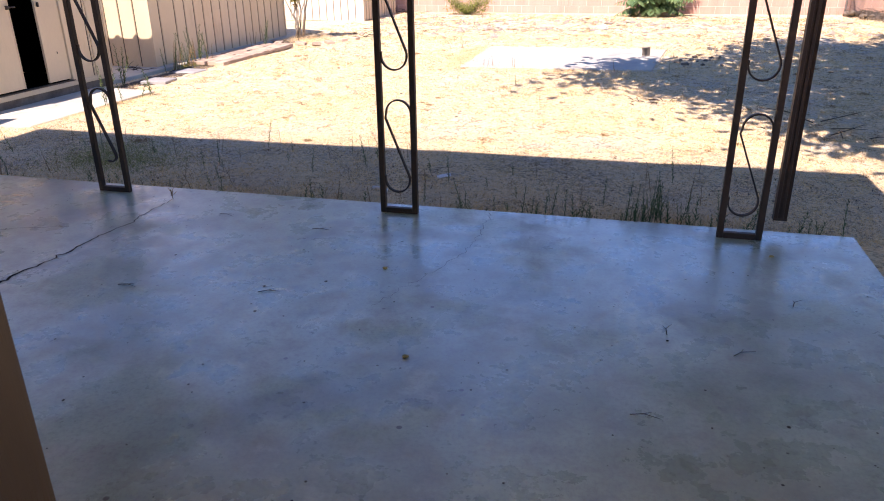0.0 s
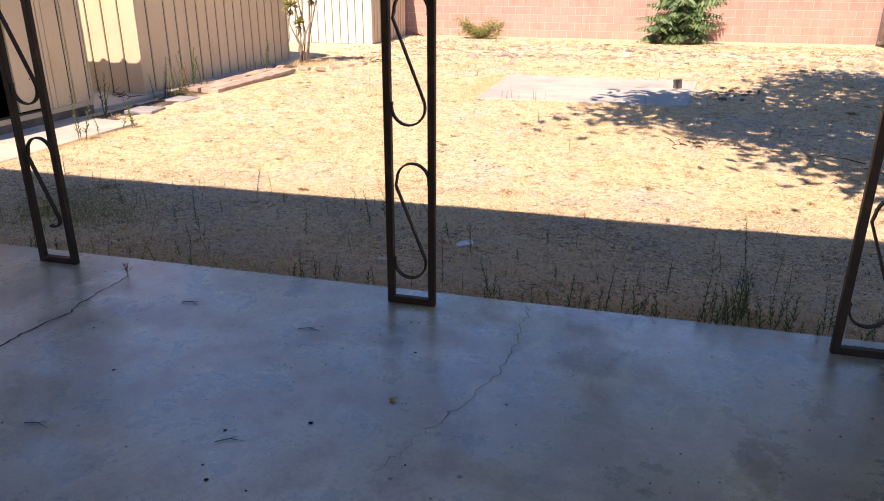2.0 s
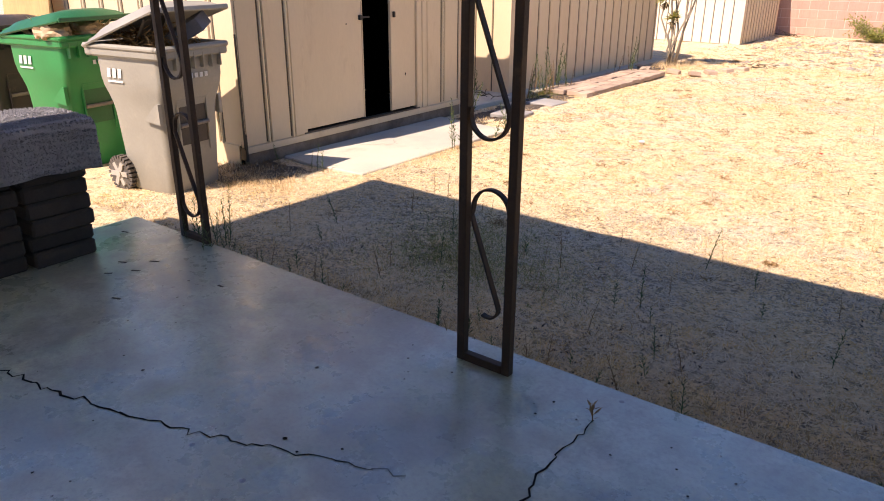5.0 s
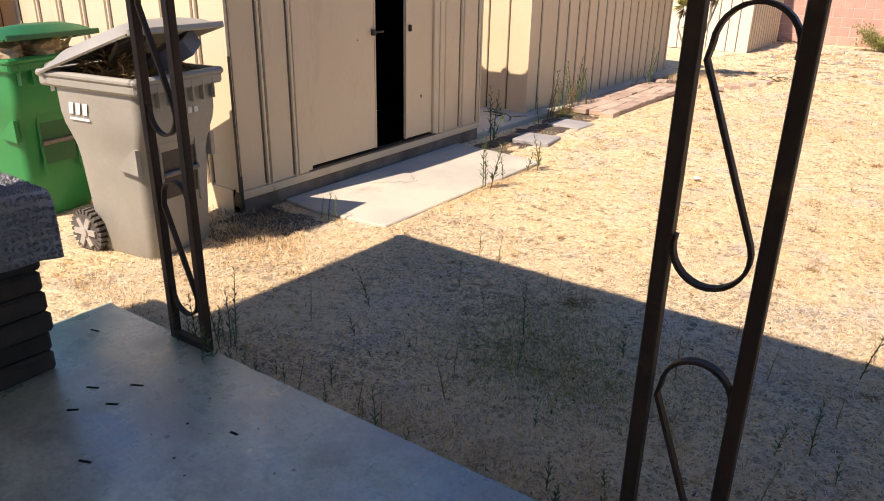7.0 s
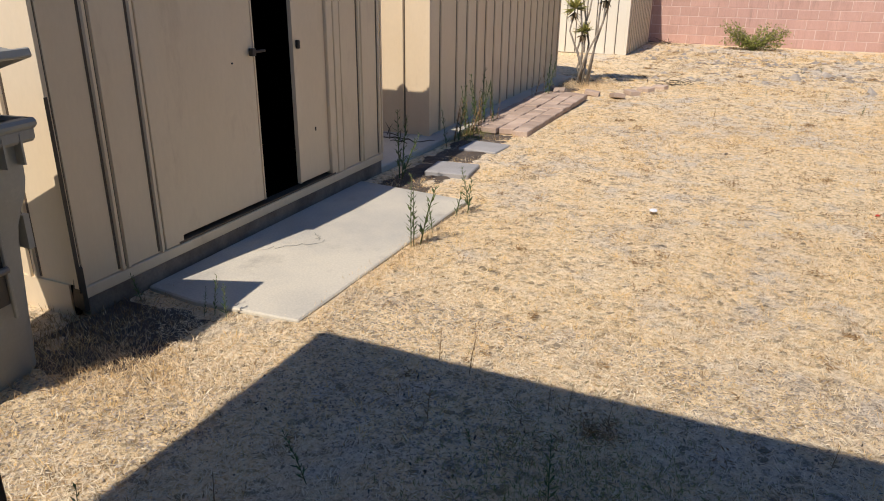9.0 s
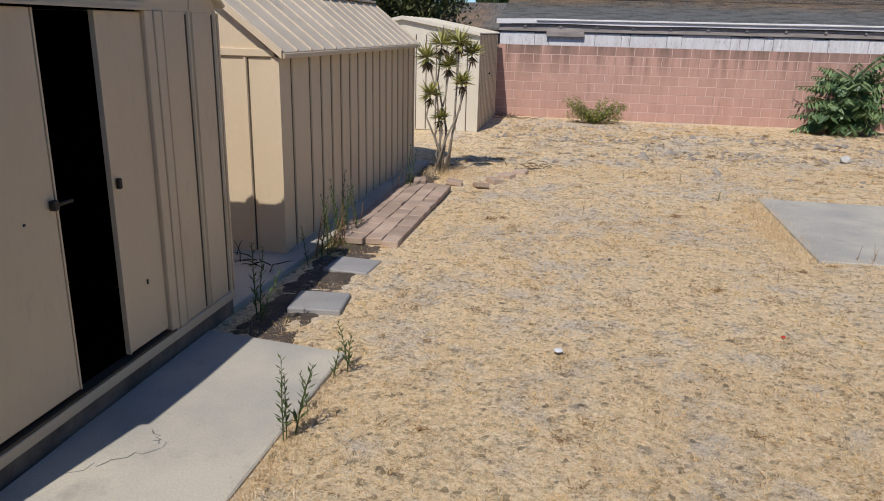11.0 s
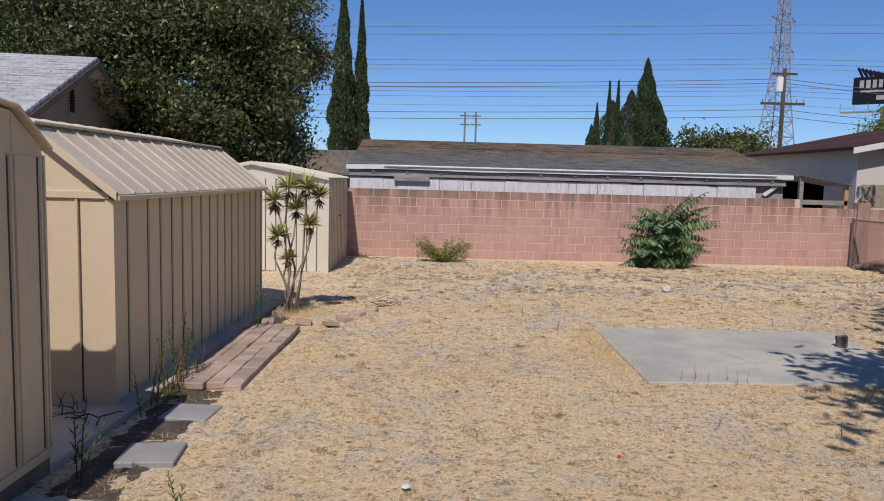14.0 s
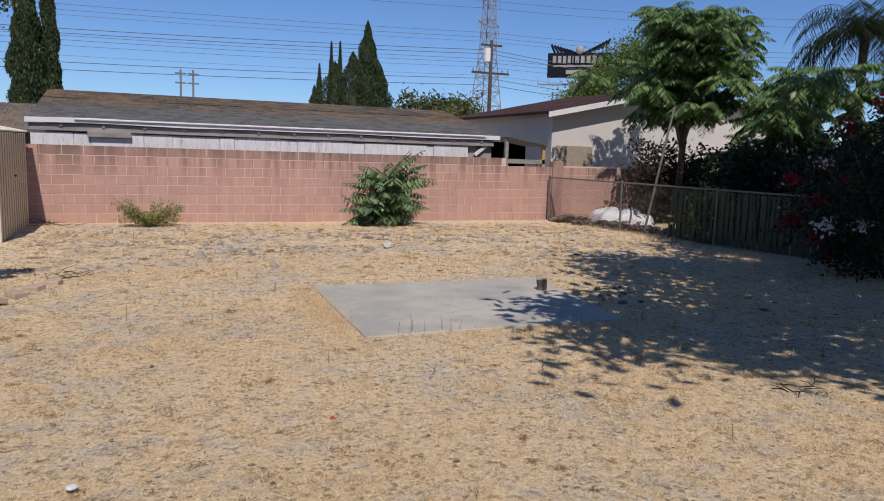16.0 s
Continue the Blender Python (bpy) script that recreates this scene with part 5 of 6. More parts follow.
def make_fence():
    d = (F1 - F0)
    L = d.length
    f = thing("chain_link_fence", "low rusty chain-link fence, partly laced with green slats", "fence", Matrix.Translation((F0.x, F0.y, GZ)) @ d.to_track_quat("X", "Z").to_matrix().to_4x4())
    H = 1.15
    for k, x in enumerate((0.03, 2.7, 5.4, 8.1, L - 0.05)):
        bm = bmesh.new()
        tube(bm, [(x, 0, -0.3), (x, 0, H + 0.05)], 0.024, 8)
        part("post", bm, M_GALV, f)
    bm = bmesh.new()
    tube(bm, [(0, 0, H), (L, 0, H)], 0.018, 8)
    part("top_rail", bm, M_GALV, f)
    s = 0.075
    bm = bmesh.new()
    n = int(L / s)
    for k in range(-int(H / s), n):
        for sg in (1, -1):
            x0 = k * s
            a, b = (x0, x0 + H) if sg > 0 else (x0 + H, x0)
            z0, z1 = 0.02, H
            pts = []
            for x, z in ((a, z0), (b, z1)):
                pts.append([x, z])
            (xa, za), (xb, zb) = pts
            if max(xa, xb) < 0 or min(xa, xb) > L:
                continue
            for q in (0, L):
                for pp in (0, 1):
                    x, z = pts[pp]
                    if (q == 0 and x < 0) or (q == L and x > L):
                        t = (q - xa) / (xb - xa)
                        pts[pp] = [q, za + t * (zb - za)]
                (xa, za), (xb, zb) = pts
                if abs(xb - xa) < 1e-6:
                    break
            if abs(xb - xa) > 0.02:
                tube(bm, [(xa, 0.004 * sg, za), (xb, 0.004 * sg, zb)], 0.003, 3, caps=False)
    me = part("wire_mesh", bm, M_GALV, f)
    me["kind"] = "stuff"
    first = None
    rr = random.Random(2)
    for k in range(90):
        x = 4.2 + k * 0.068
        if x > L - 0.1:
            break
        if first is None:
            first = part("slat", boxes((-0.033, 0.033, -0.003, 0.003, 0.04, H - 0.05)), M_SLAT, f)
            o = first
        else:
            o = new("slat", first.data)
            o.parent = f
        o.matrix_local = pose(x, 0.011 * (1 if k % 2 else -1), 0, 0, rr.gauss(0, 2), 0)


make_fence()

# ---- trees and plants ----
def trunk_of(parent, pts, radii, material=M_BARK, name="trunk", seg=8):
    bm = bmesh.new()
    tube(bm, pts, list(radii), seg)
    return part(name, bm, material, parent, smooth=True)


def crown_tree(name, label, x, y, trunk_h, radii, cz, leaf_n, size, leaf_m, clump_n=140, spread=0.45, group="", seed=0, slim=0.45):
    t = thing(name, label, "tree", pose(x, y, GZ), group)
    rr = random.Random(seed)
    pts = [(0, 0, -0.2), (rr.uniform(-.1, .1), rr.uniform(-.1, .1), trunk_h * 0.5), (rr.uniform(-.2, .2), rr.uniform(-.2, .2), trunk_h), (0, 0, cz)]
    r0 = 0.05 * max(radii)
    trunk_of(t, pts, (r0 * 1.3, r0, r0 * 0.8, r0 * 0.3))
    for k in range(7):
        a = k * 2.4
        e = (math.cos(a) * radii[0] * 0.7, math.sin(a) * radii[1] * 0.7, cz + rr.uniform(-0.3, 0.5) * radii[2])
        trunk_of(t, [(0, 0, trunk_h * 0.9), (e[0] * 0.45, e[1] * 0.45, (trunk_h + e[2]) / 2 + 0.2), e], (r0 * 0.6, r0 * 0.35, r0 * 0.1), name="limb", seg=6)
    cl = shell_clumps(clump_n, radii, (0, 0, cz))
    cloud("crown", leaf_n, cl, spread, size, leaf_m, t, slim=slim)
    return t


crown_tree("broadleaf_tree", "large dense dark green tree behind the sheds", -11.65, 24.0, 2.2, (3.7, 3.8, 4.2), 4.7, 260000, 0.064, M_FICUS, 340, 0.33, seed=1)
crown_tree("broadleaf_tree", "lighter green tree behind the grey roof", -17.0, 25.5, 2.2, (3.2, 3.2, 2.2), 4.4, 34000, 0.09, M_LIGHTLEAF, 90, 0.45, seed=2)
crown_tree("broadleaf_tree", "yellow-green tree behind the neighbour roof", 16.4, 33.5, 2.2, (3.2, 3.2, 2.5), 4.7, 45000, 0.075, M_LIGHTLEAF, 110, 0.42, seed=3)
# shade tree beside the patio, whose shadow falls on the yard
crown_tree("shade_tree", "tall shade tree beside the yard", 3.4, 7.1, 2.6, (3.9, 4.0, 1.4), 5.0, 36000, 0.125, M_FICUS, 145, 0.40, seed=4)
# two more trees out of view, added to throw shade on the fence side
crown_tree("shade_tree", "unseen tall tree added to shade the ground by the chain-link fence", 7.6, 9.0, 2.2, (2.8, 3.2, 1.5), 5.0, 30000, 0.13, M_FICUS, 120, 0.42, seed=8)
crown_tree("shade_tree", "unseen tall tree added to shade the chain-link fence", 7.8, 11.3, 2.4, (3.0, 2.8, 1.2), 6.5, 40000, 0.13, M_FICUS, 130, 0.42, seed=9)


def cypress(x, y, h, r, n, label, group=""):
    t = thing("cypress_tree", label, "tree", pose(x, y, GZ), group)
    trunk_of(t, [(0, 0, -0.2), (0, 0, h * 0.5), (0, 0, h * 0.95)], (r * 0.3, r * 0.2, 0.03))
    q = NR.random(n) ** 0.8
    prof = np.minimum(1, ((1 - q) * 1.5) ** 0.8) * np.minimum(1, 0.65 + q * 3)
    ang = NR.uniform(0, 2 * np.pi, n)
    rad = r * prof * np.sqrt(NR.uniform(0.35, 1.0, n)) * (1 + 0.2 * np.sin(ang * 3 + q * 23) + 0.16 * np.sin(q * 47 + ang * 2))
    c = np.stack([rad * np.cos(ang), rad * np.sin(ang), q * h], 1)
    u = unit(NR.normal(0, 0.5, c.shape) + np.array([0, 0, 1.3])) * 0.011 * h * NR.uniform(0.6, 1.3, (len(c), 1))
    v = unit(np.cross(u, NR.normal(0, 1, c.shape))) * 0.0028 * h
    leaf_mesh("crown", c, u, v, M_CYPRESS, t)


cypress(-10.6, 49, 13.2, 0.85, 30000, "tall slim dark cypress, one of a pair", "cypress pair")
cypress(-9.55, 49.4, 12.4, 0.55, 22000, "tall slim dark cypress, one of a pair", "cypress pair")
cypress(-10.9, 48.5, 5.5, 0.9, 9000, "short cypress at the foot of the pair", "cypress pair")
for x, y, h, r in ((4.3, 48.0, 5.3, 0.8), (4.7, 48.6, 6.6, 0.4), (5.4, 48.6, 7.9, 0.3), (5.5, 48.0, 6.7, 1.9), (6.0, 48.9, 8.0, 0.3), (6.5, 47.7, 7.3, 1.7), (7.5, 48.2, 9.2, 1.35), (7.9, 48.6, 7.9, 1.6), (8.3, 48.3, 6.8, 1.4)):
    cypress(x, y, h, r, 14000, "dark pointed cypress in a clump on the skyline", "cypress clump")
for x, y, w in ((10.3, 47.0, 1.5), (12.2, 47.5, 1.6), (14.0, 48.5, 1.3)):
    crown_tree("shrub_tree", "small open green tree on the skyline", x, y, 2.0, (w, w, 1.5), 3.7, 3000, 0.13, M_FICUS, 36, 0.35, "skyline trees", seed=int(x))


def pinnate(origin, heading, length, droop, pairs, leaf_len, leaf_w, rise=0.5, c=None, u=None, v=None, ribs=None):
    """One feather leaf: a drooping rib with leaflets in pairs."""
    p = np.array(origin, float)
    d = unit(np.array([math.cos(heading) * math.cos(rise), math.sin(heading) * math.cos(rise), math.sin(rise)]))
    side_v = np.array([-math.sin(heading), math.cos(heading), 0.0])
    path = [tuple(p)]
    step = length / pairs
    for k in range(pairs):
        p = p + d * step
        d = unit(d + np.array([0, 0, -droop / pairs]))
        path.append(tuple(p))
        if k < 1:
            continue
        f = math.sin(math.pi * min(0.93, 0.25 + 0.72 * k / pairs))
        for s in (1, -1):
            w = unit(side_v * s + d * 0.3 + np.array([0, 0, -0.9]) + NR.normal(0, 0.08, 3)) * leaf_len * f / 2
            c.append(p + w)
            u.append(w)
            v.append(unit(np.cross(w, np.array([0, 0, 1.0]) + NR.normal(0, 0.25, 3))) * leaf_w * f / 2)
    ribs.append(path)


def feather_plant(name, label, x, y, z, heads, leaf_m, trunk, category="tree", rib_m=None):
    """heads: (origin, number of leaves, length, droop, pairs, leaflet length, width, low rise, high rise)."""
    t = thing(name, label, category, pose(x, y, z))
    for k, (pts, radii) in enumerate(trunk):
        trunk_of(t, pts, radii, name="trunk" if k == 0 else "limb")
    c, u, v, ribs = [], [], [], []
    for o, n, ln, dr, pr, ll, lw, r0, r1 in heads:
        for k in range(n):
            pinnate(o, k * 2.399 + R.uniform(-0.3, 0.3), ln * R.uniform(0.75, 1.15), dr * R.uniform(0.7, 1.3), pr, ll, lw, R.uniform(r0, r1), c, u, v, ribs)
    leaf_mesh("leaves", np.array(c), np.array(u), np.array(v), leaf_m, t)
    bm = bmesh.new()
    for path in ribs:
        tube(bm, path[::3] + [path[-1]], 0.004 if ll < 0.3 else 0.008, 3, caps=False)
    part("leaf_ribs", bm, rib_m or M_WEED, t)
    return t


# feather-leaved shrub against the wall
feather_plant("feather_shrub", "bushy green shrub with long feather leaves by the pink wall", 0.72, 21.2, GZ,
              [((R.gauss(0, 0.10), -0.10 + R.gauss(0, 0.06), 0.35 + 0.14 * k), 9, 1.0, 0.5, 12, 0.27, 0.085, -0.2 + 0.07 * k, 0.3 + 0.13 * k) for k in range(6)] + [((R.gauss(0, 0.25), -0.28 + R.gauss(0, 0.1), 0.18 + 0.12 * k), 5, 0.42, 0.9, 6, 0.30, 0.13, -0.2, 0.5) for k in range(9)], M_SHRUB,
              [([(0, 0, -0.1), (0.02, 0, 0.5), (0, 0, 1.05)], (0.03, 0.025, 0.012)), ([(0, 0, 0), (0.2, 0.05, 0.5), (0.3, 0.05, 0.9)], (0.02, 0.015, 0.008))], "shrub")
# feather-leaved trees behind the fence
def ailanthus(x, y, h, w, n, seed, label, low):
    rr = random.Random(seed)
    tips = [(rr.gauss(0, w * 0.5), rr.gauss(0, w * 0.45), h * rr.uniform(low, 0.99)) for k in range(n)]
    trunk = [([(0, 0, -0.2), (0.1, 0, h * 0.4), (0, 0, h * 0.85)], (0.10, 0.08, 0.03))]
    trunk += [([(0.05, 0, h * 0.35), (p[0] * 0.5, p[1] * 0.5, h * 0.35 + (p[2] - h * 0.35) * 0.6), p], (0.045, 0.03, 0.012)) for p in tips[:12]]
    feather_plant("feather_tree", label, x, y, GZ, [(p, 11, 0.88, 1.5, 12, 0.27, 0.095, -0.3, 0.8) for p in tips], M_AILANTHUS, trunk)


ailanthus(8.8, 20.9, 5.6, 1.55, 74, 21, "tall tree with drooping feather leaves behind the fence", 0.52)
ailanthus(11.0, 19.0, 4.0, 2.3, 60, 22, "lower feather-leaved tree behind the fence", 0.25)
# palm
palm = feather_plant("palm_tree", "palm tree with long drooping dark fronds", 13.3, 19.4, GZ, [((0, 0, 5.3), 38, 2.6, 3.0, 34, 0.60, 0.035, 0.1, 1.2)], M_PALM,
              [], rib_m=M_PALM)
trunk_of(palm, [(0, 0, -0.2), (0.05, 0, 2.5), (0, 0, 4.6), (0, 0, 5.35)], (0.16, 0.11, 0.11, 0.15), M_PALMTRUNK)
# bare dark soil at the foot of the sheds, toned to take in their shadow
def soil_patch(x0, x1, y0, y1, label):
    nx, ny = max(4, int((x1 - x0) / 0.04)), max(4, int((y1 - y0) / 0.04))
    verts = []
    for j in range(ny + 1):
        for i in range(nx + 1):
            x, y = x0 + (x1 - x0) * i / nx, y0 + (y1 - y0) * j / ny
            edge = min(i, j, nx - i, ny - j) / min(nx, ny) * 2
            lift = -0.03 + 0.062 * min(edge * 1.6, 0.6) + 0.016 * noise.noise((x * 5, y * 5, 2)) + 0.012 * noise.noise((x * 17, y * 17, 7))
            verts.append((x, y, ground_height(x, y) + lift))
    w = nx + 1
    faces = [(j * w + i, j * w + i + 1, (j + 1) * w + i + 1, (j + 1) * w + i) for j in range(ny) for i in range(nx)]
    tagged(mesh_of("shadowed_soil", verts, faces, M_SOIL), label, "soil", kind="stuff")


soil_patch(-6.74, -6.12, 8.40, 10.75, "dark crumbly bare soil, shed shadow in its tone, between shed and pavers")
soil_patch(-6.95, -6.1, 5.3, 6.25, "dark crumbly bare soil, shed shadow in its tone, before the shed corner")
soil_patch(-6.8, -6.3, 13.1, 15.1, "dark crumbly bare soil, shed shadow in its tone, at the shed foot")
# undergrowth behind the fence, its hedge leaves darkened to stand for tree shade
for x, y, rx, ry, rz, m, lab in ((8.75, 21.4, 0.6, 0.7, 1.2, M_VINE, "brown dry vine climbing before the house wall"), (10.2, 20.9, 1.5, 1.2, 1.15, M_HEDGE, "tall dark shrub in the shade of trees"), (12.0, 20.4, 1.5, 1.4, 1.1, M_HEDGE, "tall dark shrub in the shade of trees"), (9.6, 18.6, 1.3, 1.3, 1.05, M_HEDGE, "tall dark shrub in the shade of trees"), (9.8, 16.0, 1.4, 1.6, 1.05, M_HEDGE, "tall dark shrub in the shade of trees"), (8.5, 17.6, 1.0, 1.4, 1.1, M_HEDGE, "leafy shrub behind the chain-link fence, coloured dark for shade"), (8.9, 14.9, 1.1, 1.5, 1.2, M_HEDGE, "leafy shrub behind the chain-link fence, coloured dark for shade"),
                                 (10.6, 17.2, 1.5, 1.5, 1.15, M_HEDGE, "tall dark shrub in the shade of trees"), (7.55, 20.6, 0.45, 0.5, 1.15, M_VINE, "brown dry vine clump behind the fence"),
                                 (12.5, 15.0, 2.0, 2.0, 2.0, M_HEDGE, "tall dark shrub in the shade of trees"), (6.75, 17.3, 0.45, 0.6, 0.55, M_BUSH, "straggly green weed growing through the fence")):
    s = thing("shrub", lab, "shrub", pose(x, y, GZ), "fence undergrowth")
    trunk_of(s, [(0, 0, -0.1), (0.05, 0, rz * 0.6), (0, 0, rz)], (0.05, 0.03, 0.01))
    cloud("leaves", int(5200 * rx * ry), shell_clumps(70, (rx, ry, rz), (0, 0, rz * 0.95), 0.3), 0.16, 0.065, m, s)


def make_bougainvillea():
    s = thing("bougainvillea", "sprawling bougainvillea with crimson flowers in shade", "shrub", pose(6.35, 12.75, GZ))
    for k in range(6):
        a = k * 1.05
        trunk_of(s, [(0, 0, -0.1), (math.cos(a) * 0.4, math.sin(a) * 0.5, 1.0), (math.cos(a) * 1.0, math.sin(a) * 1.3, 1.9)], (0.035, 0.025, 0.01), name="stem", seg=5)
    cl = shell_clumps(130, (1.15, 1.7, 1.35), (0, 0, 1.25), 0.3, 0.3)
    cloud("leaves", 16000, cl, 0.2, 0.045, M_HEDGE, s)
    for name, m, n, cnt, sz in (("red_flowers", M_BRACT, 22, 2200, 0.04), ("white_flowers", M_WHITEFLOWER, 7, 420, 0.035)):
        cc = cl[NR.choice(len(cl), n, replace=False)]
        cc = cc + unit(cc - np.array([0, 0, 1.2])) * 0.15
        flowers = cloud(name, cnt, cc, 0.085, sz, m, s, slim=0.7)
        flowers["kind"] = "stuff"


make_bougainvillea()


def make_bush():
    s = thing("bush", "low olive-green bush against the pink wall", "bush", pose(-4.35, 20.85, GZ))
    c, u = [], []
    bm = bmesh.new()
    for k in range(70):
        a, l = R.uniform(0, 6.28), R.uniform(0.3, 0.62)
        e = Vector((math.cos(a) * l * 1.1, math.sin(a) * l * 0.7, R.uniform(0.15, 0.55)))
        tube(bm, [(0, 0, 0), tuple(e * 0.5 + Vector((0, 0, 0.06))), tuple(e)], [0.006, 0.004, 0.002], 3, caps=False)
        for j in range(38):
            f = R.uniform(0.3, 1.05)
            c.append(np.array(e * f) + NR.normal(0, 0.035, 3))
    c = np.array(c)
    u = unit(NR.normal(0, 1, c.shape) + np.array([0, 0, 0.7])) * 0.03
    v = unit(np.cross(u, NR.normal(0, 1, c.shape))) * 0.011
    part("stems", bm, M_STEM, s)
    leaf_mesh("leaves", c, u, v, M_BUSH, s)


make_bush()


def make_yucca():
    s = thing("dracaena", "leggy dracaena with bare stems and spiky leaf heads", "plant", pose(-6.38, 14.25, GZ))
    heads = [((-0.30, -0.05, 1.55), 0.34), ((-0.10, 0.1, 1.72), 0.36), ((0.22, 0.0, 1.75), 0.36), ((0.42, 0.1, 1.62), 0.30), ((-0.22, -0.1, 1.08), 0.30), ((0.30, -0.08, 1.25), 0.26), ((-0.05, -0.05, 0.78), 0.22), ((0.05, 0.05, 1.45), 0.3)]
    c, u, v, c2, u2, v2 = [], [], [], [], [], []
    for (hx, hy, hz), ln in heads:
        hx *= 0.8
        kink = (hx * 0.3 + R.gauss(0, 0.07), hy * 0.5, hz * 0.35)
        trunk_of(s, [(R.gauss(0, 0.05), R.gauss(0, 0.05), -0.05), kink, (hx * 0.85 + R.gauss(0, 0.05), hy, hz * 0.72), (hx, hy, hz)], (0.020, 0.015, 0.012, 0.010), M_STEM, "stem", 6)
        for k in range(140):
            dry = k > 108
            d = unit(np.array([R.gauss(0, 1), R.gauss(0, 1), R.uniform(-0.4, 1.1) if not dry else R.uniform(-1.8, -0.6)]))
            l = ln * 0.76 * R.uniform(0.7, 1.1) * (0.7 if dry else 1)
            w = unit(np.cross(d, np.array([R.gauss(0, .3), R.gauss(0, .3), 1.0])))
            (c2 if dry else c).append(np.array([hx, hy, hz - (0.05 if dry else 0)]) + d * l / 2)
            (u2 if dry else u).append(d * l / 2)
            (v2 if dry else v).append(w * 0.014)
    leaf_mesh("leaves", np.array(c), np.array(u), np.array(v), M_YUCCA, s)
    leaf_mesh("dry_leaves", np.array(c2), np.array(u2), np.array(v2), M_YUCCADRY, s, "brown dead leaves")


make_yucca()


def weed_mesh(h, n, seed, bare=False):
    rr = random.Random(seed)
    bm = bmesh.new()
    lean = (rr.gauss(0, 0.08) * h, rr.gauss(0, 0.08) * h)
    tube(bm, [(0, 0, -0.03), (lean[0] * 0.4, lean[1] * 0.4, h * 0.5), (lean[0], lean[1], h)], [0.003, 0.0025, 0.001], 4)
    for k in range(n):
        f = 0.12 + 0.88 * k / n
        a = k * 2.4
        l = (0.042 if not bare else 0.028) * (1.15 - 0.6 * f) * rr.uniform(0.6, 1.2)
        o = Vector((lean[0] * f, lean[1] * f, h * f))
        d = Vector((math.cos(a), math.sin(a), rr.uniform(0.5, 1.2))).normalized()
        w = d.cross(Vector((0, 0, 1))).normalized() * l * 0.13
        vs = [bm.verts.new(p) for p in (o, o + d * l * 0.5 + w, o + d * l, o + d * l * 0.5 - w)]
        bm.faces.new(vs)
    return bm


def scatter_weeds():
    kinds = [(0.30, 34, 1, M_WEED), (0.22, 26, 2, M_WEED), (0.14, 18, 3, M_WEED), (0.36, 40, 4, M_WEED), (0.20, 18, 5, M_DRYWEED), (0.26, 16, 6, M_DRYWEED)]
    made = {}
    places = []
    rr = random.Random(12)
    for k in range(60):
        places.append((rr.uniform(-0.9, 1.5), 4.42 + abs(rr.gauss(0.05, 0.09)), rr.choice((1, 2, 2, 1, 0))))
    for k in range(26):
        places.append((0.55 + rr.gauss(0, 0.2), 4.6 + rr.gauss(0, 0.08), rr.choice((0, 1, 3))))
    for k in range(45):
        places.append((rr.uniform(-5.3, -0.8), 4.43 + abs(rr.gauss(0.06, 0.12)), rr.choice((1, 2, 4, 2))))
    for k in range(64):
        places.append((rr.uniform(-5.4, 0.8), rr.uniform(4.8, 6.3), rr.choice((0, 2, 4, 5))))
    for k in range(12):
        places.append((-5.35 + rr.gauss(0, 0.1), 4.5 + rr.gauss(0, 0.07), rr.choice((0, 3, 3))))
    for x, y, kd in ((-6.57, 8.78, 3), (-6.56, 8.80, 0), (-6.54, 8.74, 0), (-5.78, 7.42, 3), (-5.79, 7.40, 3), (-5.76, 7.46, 1), (-5.78, 7.7, 1), (-5.74, 8.2, 1), (-5.75, 8.26, 0), (-5.79, 8.1, 2), (-6.25, 6.16, 0), (-6.18, 6.16, 1), (-6.28, 6.12, 0), (-6.7, 6.14, 1)):
        places.append((x, y, kd))
    for k in range(34):
        places.append((-6.64 + rr.gauss(0, 0.05), rr.choice((10.2, 10.5, 10.5, 11.0, 12.9)) + rr.gauss(0, 0.16), rr.choice((0, 3, 4, 5, 5))))
    for k in range(10):
        places.append((rr.uniform(-2.2, 0.8), 11.30 + rr.gauss(0, 0.04), 4))
    for k in range(18):
        places.append((rr.uniform(3.8, 5.4), 21.9 + rr.gauss(0, 0.1), rr.choice((4, 5))))
    for k in range(40):
        places.append((rr.uniform(-4.8, 4.5), rr.uniform(7.5, 20), rr.choice((4, 2))))
    for x, y, kd in places:
        h, n, sd, m = kinds[kd]
        z = ground_height(x, y)
        if kd not in made:
            ob = link("weed", weed_mesh(h, n, sd, kd > 3), m)
            made[kd] = ob
        else:
            ob = new("weed", made[kd].data)
        s = rr.uniform(0.5, 0.95) * (1.9 if y > 7 and -6.8 < x < -5.7 else 1.0)
        ob.matrix_world = pose(x, y, z, rr.gauss(0, 6), rr.gauss(0, 6), rr.uniform(0, 360)) @ Matrix.Scale(s, 4)
        tagged(ob, "small dry brown weed stalk in dirt" if kd > 3 else "small upright green weed in dirt", "weed", "yard weeds")


scatter_weeds()


def grass_patch(cx, cy, sx, sy, n, material, h, label):
    x, y = NR.normal(cx, sx, n), NR.normal(cy, sy, n)
    ok = ~((y < 4.42) & (x > -5.88))
    x, y = x[ok], y[ok]
    z = np.array([ground_height(a, b) for a, b in zip(x.tolist(), y.tolist())])
    u = unit(NR.normal(0, 0.7, (len(x), 3)) + np.array([0, 0, 1.0])) * h * NR.uniform(0.4, 1.1, (len(x), 1))
    v = unit(np.cross(u, NR.normal(0, 1, (len(x), 3)))) * 0.0013
    tagged(leaf_mesh("grass_tuft", np.stack([x, y, z], 1) + u * 0.9, u, v, material), label, "grass", kind="stuff")


